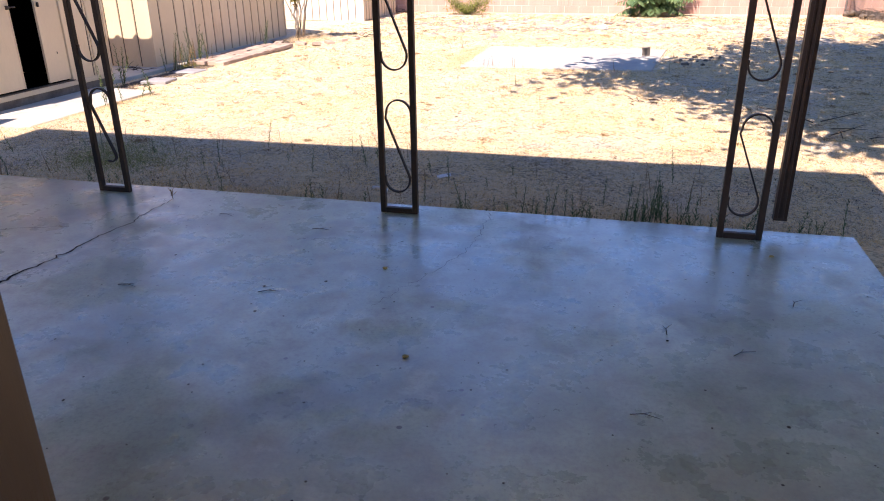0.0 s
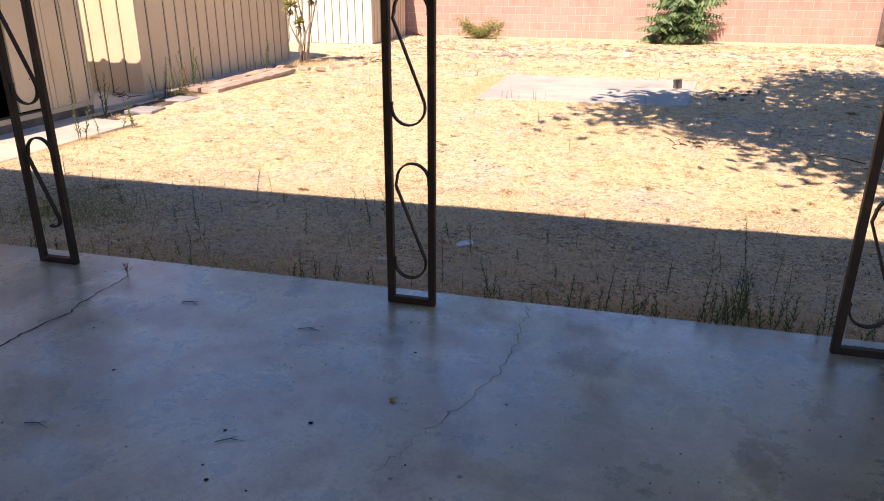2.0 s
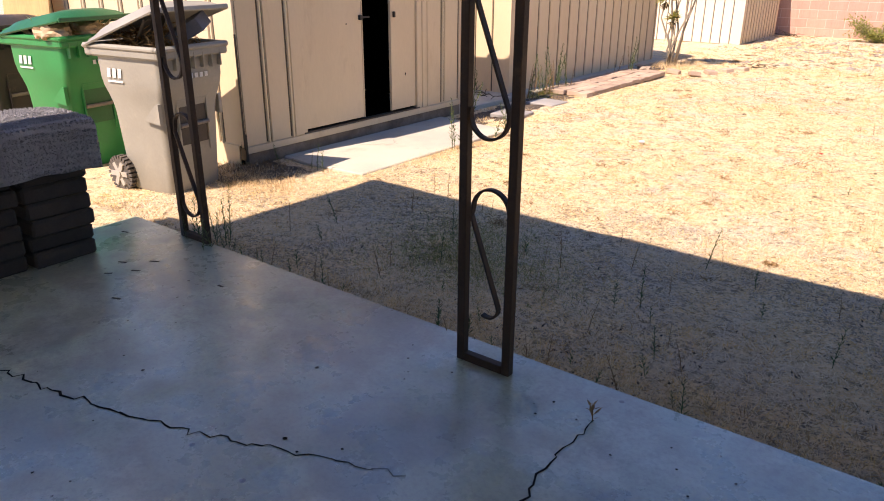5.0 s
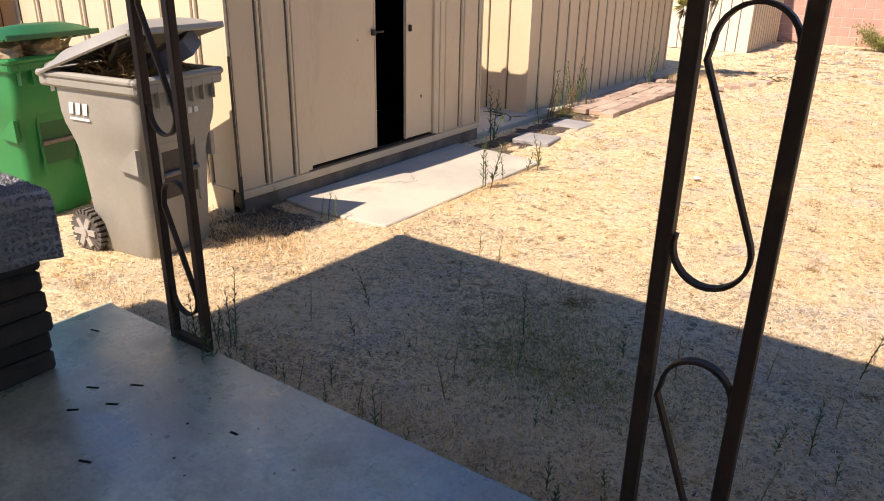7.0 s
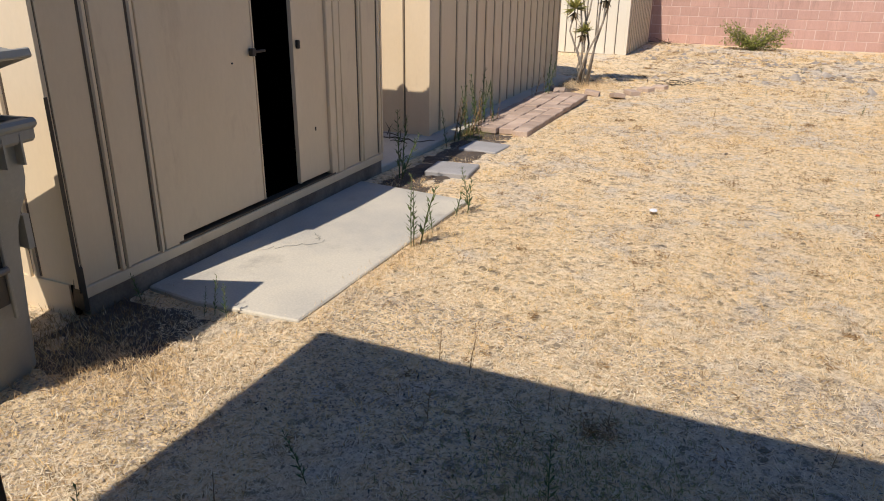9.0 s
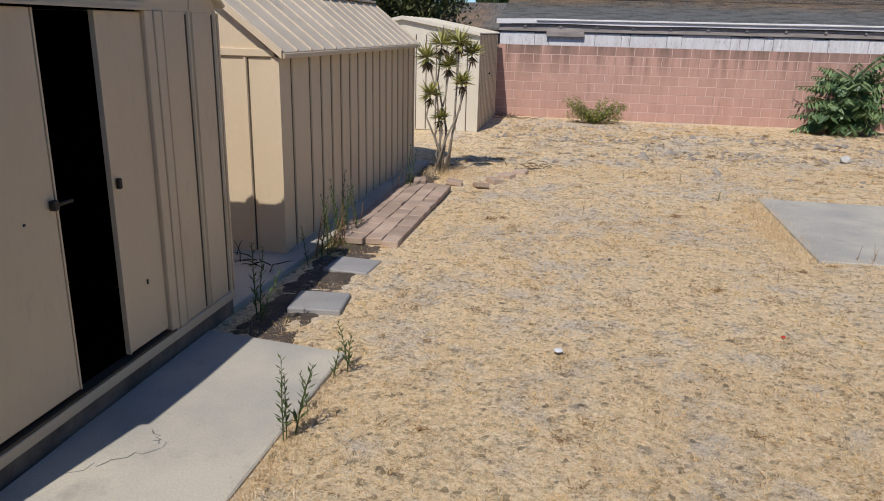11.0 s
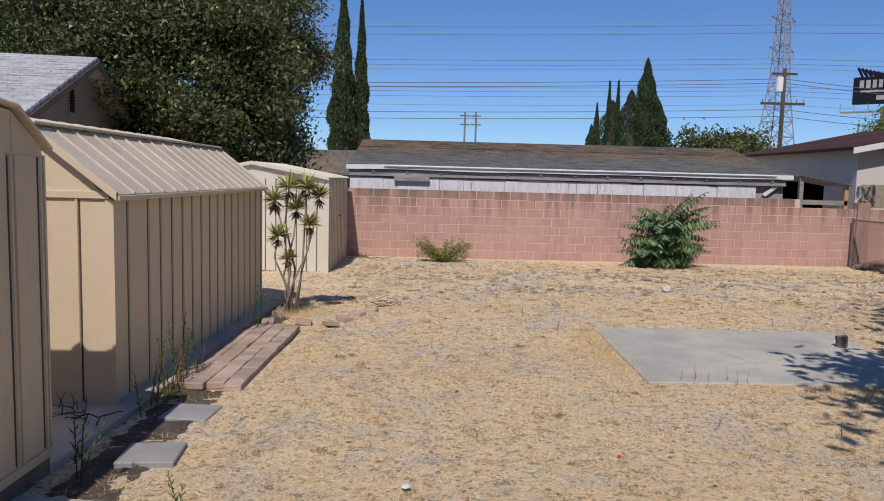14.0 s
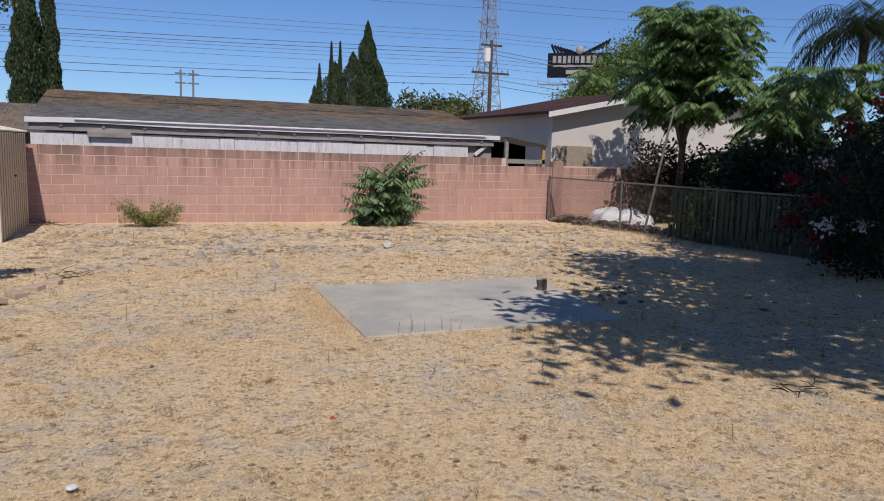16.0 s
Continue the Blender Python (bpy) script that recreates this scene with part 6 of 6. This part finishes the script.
grass_patch(-4.12, 5.30, 0.34, 0.22, 6000, M_BUSH, 0.022, "faint patch of short green grass")
grass_patch(-4.3, 5.75, 0.3, 0.2, 2500, M_BUSH, 0.02, "faint patch of short green grass")
grass_patch(-6.66, 10.5, 0.10, 0.2, 700, M_BUSH, 0.05, "tuft of pale green weeds by the shed")
grass_patch(-6.3, 14.2, 0.22, 0.25, 1800, M_STRAW, 0.07, "dry grass round the dracaena")
grass_patch(-6.35, 5.6, 0.35, 0.15, 4000, M_STRAW, 0.03, "dry matted grass by the shed corner")
grass_patch(-6.72, 5.9, 0.16, 0.14, 1500, M_DRYWEED, 0.03, "dead leaves piled at the shed corner")
grass_patch(-5.77, 7.3, 0.05, 0.6, 2600, M_STRAW, 0.02, "dry grass along the path edge")
grass_patch(-2.50, 12.4, 0.12, 0.8, 4200, M_STRAW, 0.045, "dry grass along the slab edge")
grass_patch(-0.8, 11.1, 1.0, 0.14, 3600, M_STRAW, 0.035, "dry grass along the slab edge")
grass_patch(-2.5, 4.6, 1.8, 0.10, 5200, M_STRAW, 0.035, "dry grass along the patio edge")
grass_patch(0.5, 4.6, 0.6, 0.12, 2200, M_STRAW, 0.035, "dry grass along the patio edge")
grass_patch(5.9, 17.5, 0.35, 2.0, 5000, M_STRAW, 0.06, "dry grass along the fence foot")
for cx, cy in ((-3.2, 8.2), (-1.5, 9.4), (-3.6, 10.5), (-4.4, 12.0), (0.2, 9.6), (-0.2, 8.0), (-2.8, 6.9), (-1.0, 16.0), (-3.0, 15.2), (2.0, 16.5)):
    grass_patch(cx, cy, 0.7, 0.5, 2600, M_STRAW, 0.028, "clump of standing dead yellow grass")

# ---- small things ----
def lump(name, x, y, z, r, material, label, category, seed=1.0, flat=0.7, group=""):
    bm = bmesh.new()
    bmesh.ops.create_icosphere(bm, subdivisions=2, radius=r)
    for v in bm.verts:
        v.co *= 1 + 0.3 * noise.noise(v.co / r * 1.3 + Vector((seed * 7, 0, 0)))
        v.co.z *= flat
    o = link(name, bm, material)
    o.matrix_world = pose(x, y, z, 0, 0, seed * 50)
    return tagged(o, label, category, group)


lump("rock", -0.43, 17.0, ground_height(-0.43, 17.0) + 0.05, 0.085, M_ROCK, "pale round rock lying on the dirt", "rock")
for x, y, s in ((-2.6, 8.9, 0.014), (-4.2, 10.8, 0.02), (-1.6, 7.7, 0.014)):
    lump("dirt_clod", x, y, GZ + s * 0.5, s, M_RUBBLE, "small dirt clod on dry ground", "clod", x, group="dirt clods")
lump("paper_scrap", -4.55, 8.75, GZ + 0.02, 0.03, M_PAPER, "small white scrap of litter on dirt", "litter", 2.0, 0.4)
red = lump("red_scrap", -3.1, 9.35, GZ + 0.012, 0.018, M_RED, "small red scrap of litter on dirt", "litter", 3.0, 0.4)
lit = link("litter", boxes((-0.055, 0.055, -0.03, 0.03, 0, 0.004)), M_PAPER)
lit.matrix_world = pose(-1.17, 5.42, ground_height(-1.17, 5.42) + 0.015, 6, -8, 20)
tagged(lit, "crumpled white paper litter on shaded dirt", "litter")
bm = bmesh.new()
tube(bm, [(0, 0, 0), (0.06, 0.03, 0.004), (0.13, 0.02, 0.0), (0.16, -0.02, 0.0)], [0.012, 0.008, 0.01, 0.006], 6)
cup = link("plastic_scrap", bm, M_PAPER)
cup.matrix_world = pose(-1.62, 5.0, ground_height(-1.6, 5.0) + 0.012, 0, 0, -25)
tagged(cup, "torn white plastic scrap on shaded dirt", "litter")
def dirt_clods():
    """Broken lumps of dug soil on the bare strip before the pink wall."""
    n = 2600
    x, y = NR.uniform(-6.2, 5.2, n), NR.normal(17.9, 1.25, n)
    band = np.sin(x * 1.1 + 2.0 * np.sin(y * 1.4)) + np.sin(y * 3.1 + 1.3 * np.sin(x * 0.9))
    ok = (NR.random(n) < 0.35 + 0.4 * band) & (y > 15) & (y < 20.8) & off_hard(x, y)
    x, y = x[ok], y[ok]
    r = np.exp(NR.normal(-3.6, 0.5, len(x)))
    axes = np.array([(1, 0, 0), (0, 1, 0), (-1, 0, 0), (0, -1, 0), (0, 0, 1), (0, 0, -1)], float)
    faces = [(0, 1, 4), (1, 2, 4), (2, 3, 4), (3, 0, 4), (1, 0, 5), (2, 1, 5), (3, 2, 5), (0, 3, 5)]
    c = np.stack([x, y, heights(x, y)], 1)
    v = c[:, None, :] + (axes[None] + NR.normal(0, 0.28, (len(x), 6, 3))) * r[:, None, None] * np.array([1.3, 1.1, 0.75])
    tris = [tuple(6 * k + i for i in f) for k in range(len(x)) for f in faces]
    tagged(mesh_of("soil_lumps", [tuple(p) for p in v.reshape(-1, 3)], tris, M_CLOD), "broken grey-brown lumps of dug soil", "soil", kind="stuff")


dirt_clods()
# short stump at the slab's edge
st = thing("stump", "short cut grey stump beside the concrete slab", "stump", pose(0.42, 13.0, GZ))
bm = bmesh.new()
tube(bm, [(0, 0, -0.05), (0.01, 0, 0.08), (0.0, 0, 0.15)], [0.07, 0.065, 0.07], 10)
part("trunk", bm, M_BARK, st)
part("cut_face", tube(bmesh.new(), [(0, 0, 0.15), (0, 0, 0.154)], 0.06, 10), M_OSB, st)
for k in range(16):
    lump("rubble_stone", R.uniform(0.8, 1.6), R.uniform(12.0, 13.0), GZ + 0.02, R.uniform(0.02, 0.045), M_RUBBLE, "small broken stone beside the slab", "stone", k * 1.7, group="rubble by the slab")
# broken branch near the patio corner and dead twig heaps
def twigs(name, x, y, z, n, ln, label, spread=0.2, material=M_VINE):
    bm = bmesh.new()
    for k in range(n):
        o = Vector((R.gauss(0, spread), R.gauss(0, spread), R.uniform(0, 0.03)))
        a, e = R.uniform(0, 6.28), R.uniform(-0.05, 0.45)
        d = Vector((math.cos(a), math.sin(a), e)) * ln * R.uniform(0.4, 1)
        tube(bm, [tuple(o), tuple(o + d * 0.5 + Vector((R.gauss(0, .02), R.gauss(0, .02), 0.01))), tuple(o + d)], [0.005, 0.004, 0.002], 4)
    ob = link(name, bm, material)
    ob.matrix_world = pose(x, y, z)
    tagged(ob, label, "twigs", kind="stuff")


twigs("twig_heap", -5.2, 15.1, GZ + 0.01, 22, 0.28, "dry dark twigs lying near the dracaena")
twigs("twig_heap", 0.4, 8.85, GZ + 0.01, 14, 0.18, "small heap of dry roots on dirt", 0.12)
twigs("twig_heap", 2.1, 7.6, GZ + 0.01, 10, 0.5, "dry twigs on shaded dirt", 0.4)
twigs("twig_heap", -6.2, 21.2, GZ + 0.01, 26, 0.5, "dead twigs in the shed's shadow", 0.25)
twigs("twig_heap", -7.0, 9.75, -0.11, 12, 0.3, "dead leaves and twigs on the shed slab", 0.15)
for k, (x, y, a) in enumerate(((-1.46, 3.0, 20), (-2.25, 3.98, -10), (-1.55, 3.87, 5), (0.75, 2.9, 35), (0.35, 2.35, 0), (1.05, 3.45, 60), (0.02, 1.6, 15), (-3.35, 2.6, 40), (0.45, 3.05, 80), (-2.2, 2.9, 0))):
    bm = bmesh.new()
    tube(bm, [(-0.06, 0, 0.003), (-0.01, 0.012, 0.005), (0.05, -0.006, 0.003)], [0.0022, 0.002, 0.001], 4)
    tube(bm, [(-0.01, 0.012, 0.005), (0.015, 0.03, 0.003)], [0.0015, 0.001], 4)
    o = link("twig", bm, M_VINE)
    o.matrix_world = pose(x, y, PZ + 0.001, 0, 0, a)
    tagged(o, "thin dry twig lying on the concrete patio", "twig", "patio twigs")
for k, (x, y) in enumerate(((-0.99, 3.4), (1.02, 4.02), (-0.62, 2.55))):
    o = lump("dead_leaf", x, y, PZ + 0.006, 0.014, M_DEADLEAF, "small yellow dead leaf on the patio", "leaf", k + 1.3, 0.35, "fallen leaves")
for k, (x, y, sx, a) in enumerate(((-5.41, 3.98, 0.032, 28), (-5.29, 4.09, 0.034, 30), (-5.25, 3.96, 0.03, 32), (-5.33, 3.855, 0.026, 40), (-4.75, 4.11, 0.022, 5), (-5.83, 4.24, 0.03, 15), (-5.02, 3.72, 0.03, 22))):
    o = link("slot_mark", boxes((-sx * 0.8, sx * 0.8, -0.006, 0.006, -0.004, 0.0015), bevel=0.001), M_CRACK)
    o.matrix_world = pose(x, y, PZ, 0, 0, a)
    tagged(o, "small dark chip mark in the concrete", "mark", "patio marks")
tuft = link("crack_tuft", weed_mesh(0.07, 14, 40), M_DRYWEED)
tuft.matrix_world = pose(-2.79, 4.205, PZ)
tagged(tuft, "tiny dry weed growing in the crack", "weed")
dots = bmesh.new()
for k in range(420):
    x, y, s = R.uniform(-5, 1.45), R.uniform(0.6, 4.3), R.uniform(0.002, 0.006) if k > 20 else R.uniform(0.006, 0.010)
    vs = [dots.verts.new((x + s * math.cos(a) * R.uniform(.6, 1.3), y + s * math.sin(a), PZ + 0.002)) for a in (0, 1.05, 2.1, 3.14, 4.2, 5.2)]
    dots.faces.new(vs)
tagged(link("grit", dots, M_CRACK), "scattered dark grit on the patio", "grit", kind="stuff")

def slab_mark(name, pts, z, w, label):
    bm = bmesh.new()
    prev = None
    rr = random.Random(len(pts))
    for k in range(len(pts) - 1):
        for j in range(12):
            f = j / 12
            x = pts[k][0] + (pts[k + 1][0] - pts[k][0]) * f + rr.gauss(0, 0.012)
            y = pts[k][1] + (pts[k + 1][1] - pts[k][1]) * f + rr.gauss(0, 0.012)
            d = Vector((pts[k + 1][0] - pts[k][0], pts[k + 1][1] - pts[k][1], 0)).normalized()
            s = Vector((-d.y, d.x, 0)) * w * rr.uniform(0.4, 1.2) / 2
            cur = [bm.verts.new(Vector((x, y, z + 0.002)) + e * s) for e in (1, -1)]
            if prev:
                bm.faces.new((prev[0], prev[1], cur[1], cur[0]))
            prev = cur
    tagged(link(name, bm, M_LINE), label, "crack", "slab cracks")


slab_mark("slab_crack", [(-1.9, 12.75), (-1.2, 12.55), (-0.7, 12.75), (-0.2, 12.6)], -0.15, 0.005, "thin crack in the yard slab")
slab_mark("slab_crack", [(-1.2, 12.55), (-1.0, 12.1), (-1.5, 11.9)], -0.15, 0.005, "thin crack in the yard slab")
slab_mark("slab_crack", [(-0.6, 13.8), (-0.3, 13.3), (0.4, 13.2)], -0.15, 0.005, "thin crack in the yard slab")
slab_mark("slab_crack", [(-6.6, 6.9), (-6.3, 7.2), (-6.45, 7.35)], -0.145, 0.006, "thin crack in the shed path")

# leaning pole, tarp and rubble at the fence
bm = bmesh.new()
tube(bm, [(6.35, 18.9, GZ), (6.95, 18.9, 2.75)], 0.028, 8)
tagged(link("leaning_pole", bm, M_GALV), "thin grey pole leaning by the fence", "pole")
verts, faces = [], []
for j in range(25):
    for i in range(25):
        x, y = -0.75 + 1.5 * i / 24, -0.6 + 1.2 * j / 24
        e = max(0, 1 - (x / 0.75) ** 4) * max(0, 1 - (y / 0.6) ** 4)
        verts.append((x, y, 0.55 * e ** 0.4 * (0.8 + 0.3 * noise.noise((x * 3, y * 3, 5))) + 0.03 * noise.noise((x * 9, y * 9, 1)) - 0.05))
for j in range(24):
    for i in range(24):
        a = j * 25 + i
        faces.append((a, a + 1, a + 26, a + 25))
tp = mesh_of("tarp", verts, faces, M_TARP, smooth=True)
tp.matrix_world = pose(7.15, 21.0, GZ, 0, 0, -15)
tagged(tp, "white tarp heaped over a pile behind the fence", "tarp")
for k in range(170):
    f = R.random()
    lump("rubble_stone", 5.75 + 0.9 * f + R.gauss(0, 0.18), 21.9 - 3.2 * f + R.gauss(0, 0.2), GZ + R.uniform(0.02, 0.13), R.uniform(0.03, 0.10), M_RUBBLE, "broken stone in a heap along the fence", "stone", k * 0.9, group="fence rubble")
twigs("twig_heap", 5.95, 21.3, GZ + 0.1, 50, 0.45, "dry vines over rubble at the fence corner", 0.3)
twigs("twig_heap", 6.3, 19.9, GZ + 0.1, 40, 0.4, "dry vines over rubble at the fence foot", 0.3)

# ---- far things: pylons, wires, pole, billboard ----
def bar(bm, a, b, r):
    tube(bm, [a, b], r, 4)


def lattice_tower(x, y, h, w, label):
    t = thing("pylon", label, "pylon", pose(x, y, GZ, 0, 0, 35))
    bm = bmesh.new()
    def half(z):
        return w * (1 - 0.62 * min(z / (h * 0.55), 1)) if z < h * 0.55 else w * 0.38 * (1 - 0.45 * (z - h * 0.55) / (h * 0.45))
    zs = [h * k / 14 for k in range(15)]
    for z0, z1 in zip(zs, zs[1:]):
        a, b = half(z0) / 2, half(z1) / 2
        c0 = [(-a, -a, z0), (a, -a, z0), (a, a, z0), (-a, a, z0)]
        c1 = [(-b, -b, z1), (b, -b, z1), (b, b, z1), (-b, b, z1)]
        for i in range(4):
            bar(bm, c0[i], c1[i], 0.11)
            bar(bm, c0[i], c1[(i + 1) % 4], 0.06)
            bar(bm, c0[(i + 1) % 4], c1[i], 0.06)
            bar(bm, c1[i], c1[(i + 1) % 4], 0.06)
    part("mast", bm, M_STEEL, t)
    for z in (0.68, 0.82, 0.95):
        bm = bmesh.new()
        e = w * 0.62
        for s in (-1, 1):
            for q in (-0.5, 0.5):
                bar(bm, (s * 0.5, q, h * z), (s * e, 0, h * z + 0.5), 0.08)
                bar(bm, (s * 0.5, q, h * z + 1.5), (s * e, 0, h * z + 0.5), 0.07)
            bar(bm, (s * e, 0, h * z + 0.5), (s * e, 0, h * z - 1.4), 0.07)
        part("cross_arm", bm, M_STEEL, t)
    return t


lattice_tower(56.2, 139, 38.5, 6.4, "tall steel lattice power pylon far off")


def wire(pts_a, pts_b, sag, r, label):
    bm = bmesh.new()
    a, b = Vector(pts_a), Vector(pts_b)
    tube(bm, [tuple(a.lerp(b, k / 24) + Vector((0, 0, -sag * 4 * (k / 24) * (1 - k / 24)))) for k in range(25)], r, 4, caps=False)
    tagged(link("power_line", bm, M_WIRE), label, "wire", "power lines")


for z, r in ((36.2, 0.02), (30.9, 0.035), (29.5, 0.035), (24.9, 0.035), (24.0, 0.035), (23.2, 0.025), (19.9, 0.035), (19.2, 0.035), (18.3, 0.03), (16.7, 0.025)):
    wire((56, 139, z), (-170, 150, z + 1.5), 2.2, r, "thin dark power line across the sky")
    wire((56, 139, z), (190, 60, z + 1), 4.0, r, "thin dark power line across the sky")
for z in (9.6, 9.3, 7.4, 6.9):
    wire((20.3, 58.5, z), (-70, 66, z + 0.3), 0.9, 0.022, "dark street wire on the skyline")
    wire((20.3, 58.5, z), (55, 62, z + 0.2), 0.8, 0.022, "dark street wire on the skyline")
for x, z, m in ((-2.3, 35.0, M_FASCIA), (29, 35.7, M_RED), (95, 34.4, M_RED)):
    bm = bmesh.new()
    bmesh.ops.create_uvsphere(bm, u_segments=12, v_segments=8, radius=0.3)
    o = link("marker_ball", bm, m, smooth=True)
    o.matrix_world = pose(x, 141 if x < 59 else 117, z)
    tagged(o, "small round aerial marker ball on a power line", "marker ball", "marker balls")
up = thing("utility_pole", "wooden utility pole with cross-arms and a transformer", "utility pole", pose(20.3, 58.5, GZ))
trunk_of(up, [(0, 0, -0.3), (0, 0, 6), (0, 0, 10.5)], (0.19, 0.16, 0.13), M_POLE, "pole")
part("cross_arm", boxes((-1.6, 1.6, -0.08, 0.08, 7.9, 8.06)), M_POLE, up)
part("cross_arm", boxes((-0.9, 0.9, -0.08, 0.08, 10.05, 10.2)), M_POLE, up)
for x in (-1.5, -1.0, 1.0, 1.5):
    part("insulator", tube(bmesh.new(), [(x, 0, 8.06), (x, 0, 8.3)], 0.05, 6), M_STEEL, up)
part("transformer", tube(bmesh.new(), [(-0.42, -0.2, 8.85), (-0.42, -0.2, 9.85)], 0.25, 12), M_FASCIA, up)
for x in (-0.9, 0.9):
    o = thing("far_power_pole", "far wooden H-frame power pole", "power pole", pose(-0.3 + x, 124, GZ))
    trunk_of(o, [(0, 0, 0), (0, 0, 12.7)], (0.17, 0.14), M_WIRE, "pole")
    part("cross_arm", boxes((-0.8, 0.8, -0.1, 0.1, 12.0, 12.2)), M_WIRE, o)
    part("cross_arm", boxes((-0.8, 0.8, -0.1, 0.1, 10.6, 10.8)), M_WIRE, o)
bb = thing("billboard", "dark roadside billboard topped by pale spread wings", "billboard", pose(38.3, 82, GZ - 0.2, 0, 0, -40))
part("column", tube(bmesh.new(), [(3, 0.5, 0), (3, 0.5, 10.5)], 0.4, 10), M_STEEL, bb)
part("panel", boxes((0, 7.2, -0.1, 0.3, 10.9, 13.7), bevel=0.05), M_BILL, bb)
part("catwalk", boxes((-0.9, 5, -1.0, -0.1, 10.0, 10.12), (-0.9, -0.85, -1.0, -0.95, 10.1, 10.9), (0.4, 0.45, -1.0, -0.95, 10.1, 10.9), (1.7, 1.75, -1.0, -0.95, 10.1, 10.9)), M_STEEL, bb)
x = 0.6
for w in (0.6, 0.6, 0.55, 0.55, 0.3, 0.65, 0.65, 0.65, 0.7, 0.65):
    part("letter_bar", boxes((x, x + w - 0.2, -0.16, -0.11, 12.55, 13.35)), M_BILLTXT, bb, "pale lettering bar")
    x += w
part("text_line", boxes((0.7, 5.4, -0.16, -0.11, 12.1, 12.3)), M_BILLTXT, bb, "pale lettering bar")
part("text_line", boxes((2.2, 4.4, -0.16, -0.11, 11.3, 11.75)), M_BILLTXT, bb, "pale lettering bar")
for s in (-1, 1):
    for k in range(7):
        bm = bmesh.new()
        m = pose(3.7 + s * (0.5 + 0.42 * k), -0.05, 13.65 + (0.05 if s < 0 else 0.14) * k, 0, s * (66 - 7 * k), 0)
        box(bm, -0.13, 0.13, -0.05, 0.05, -0.3, 0.8, 0.03, m)
        part("wing_feather", bm, M_BILL, bb)
bm = bmesh.new()
bmesh.ops.create_icosphere(bm, subdivisions=2, radius=0.5, matrix=Matrix.Translation((3.7, -0.1, 14.0)))
part("crest", bm, M_BILLTXT, bb)

make_wall()
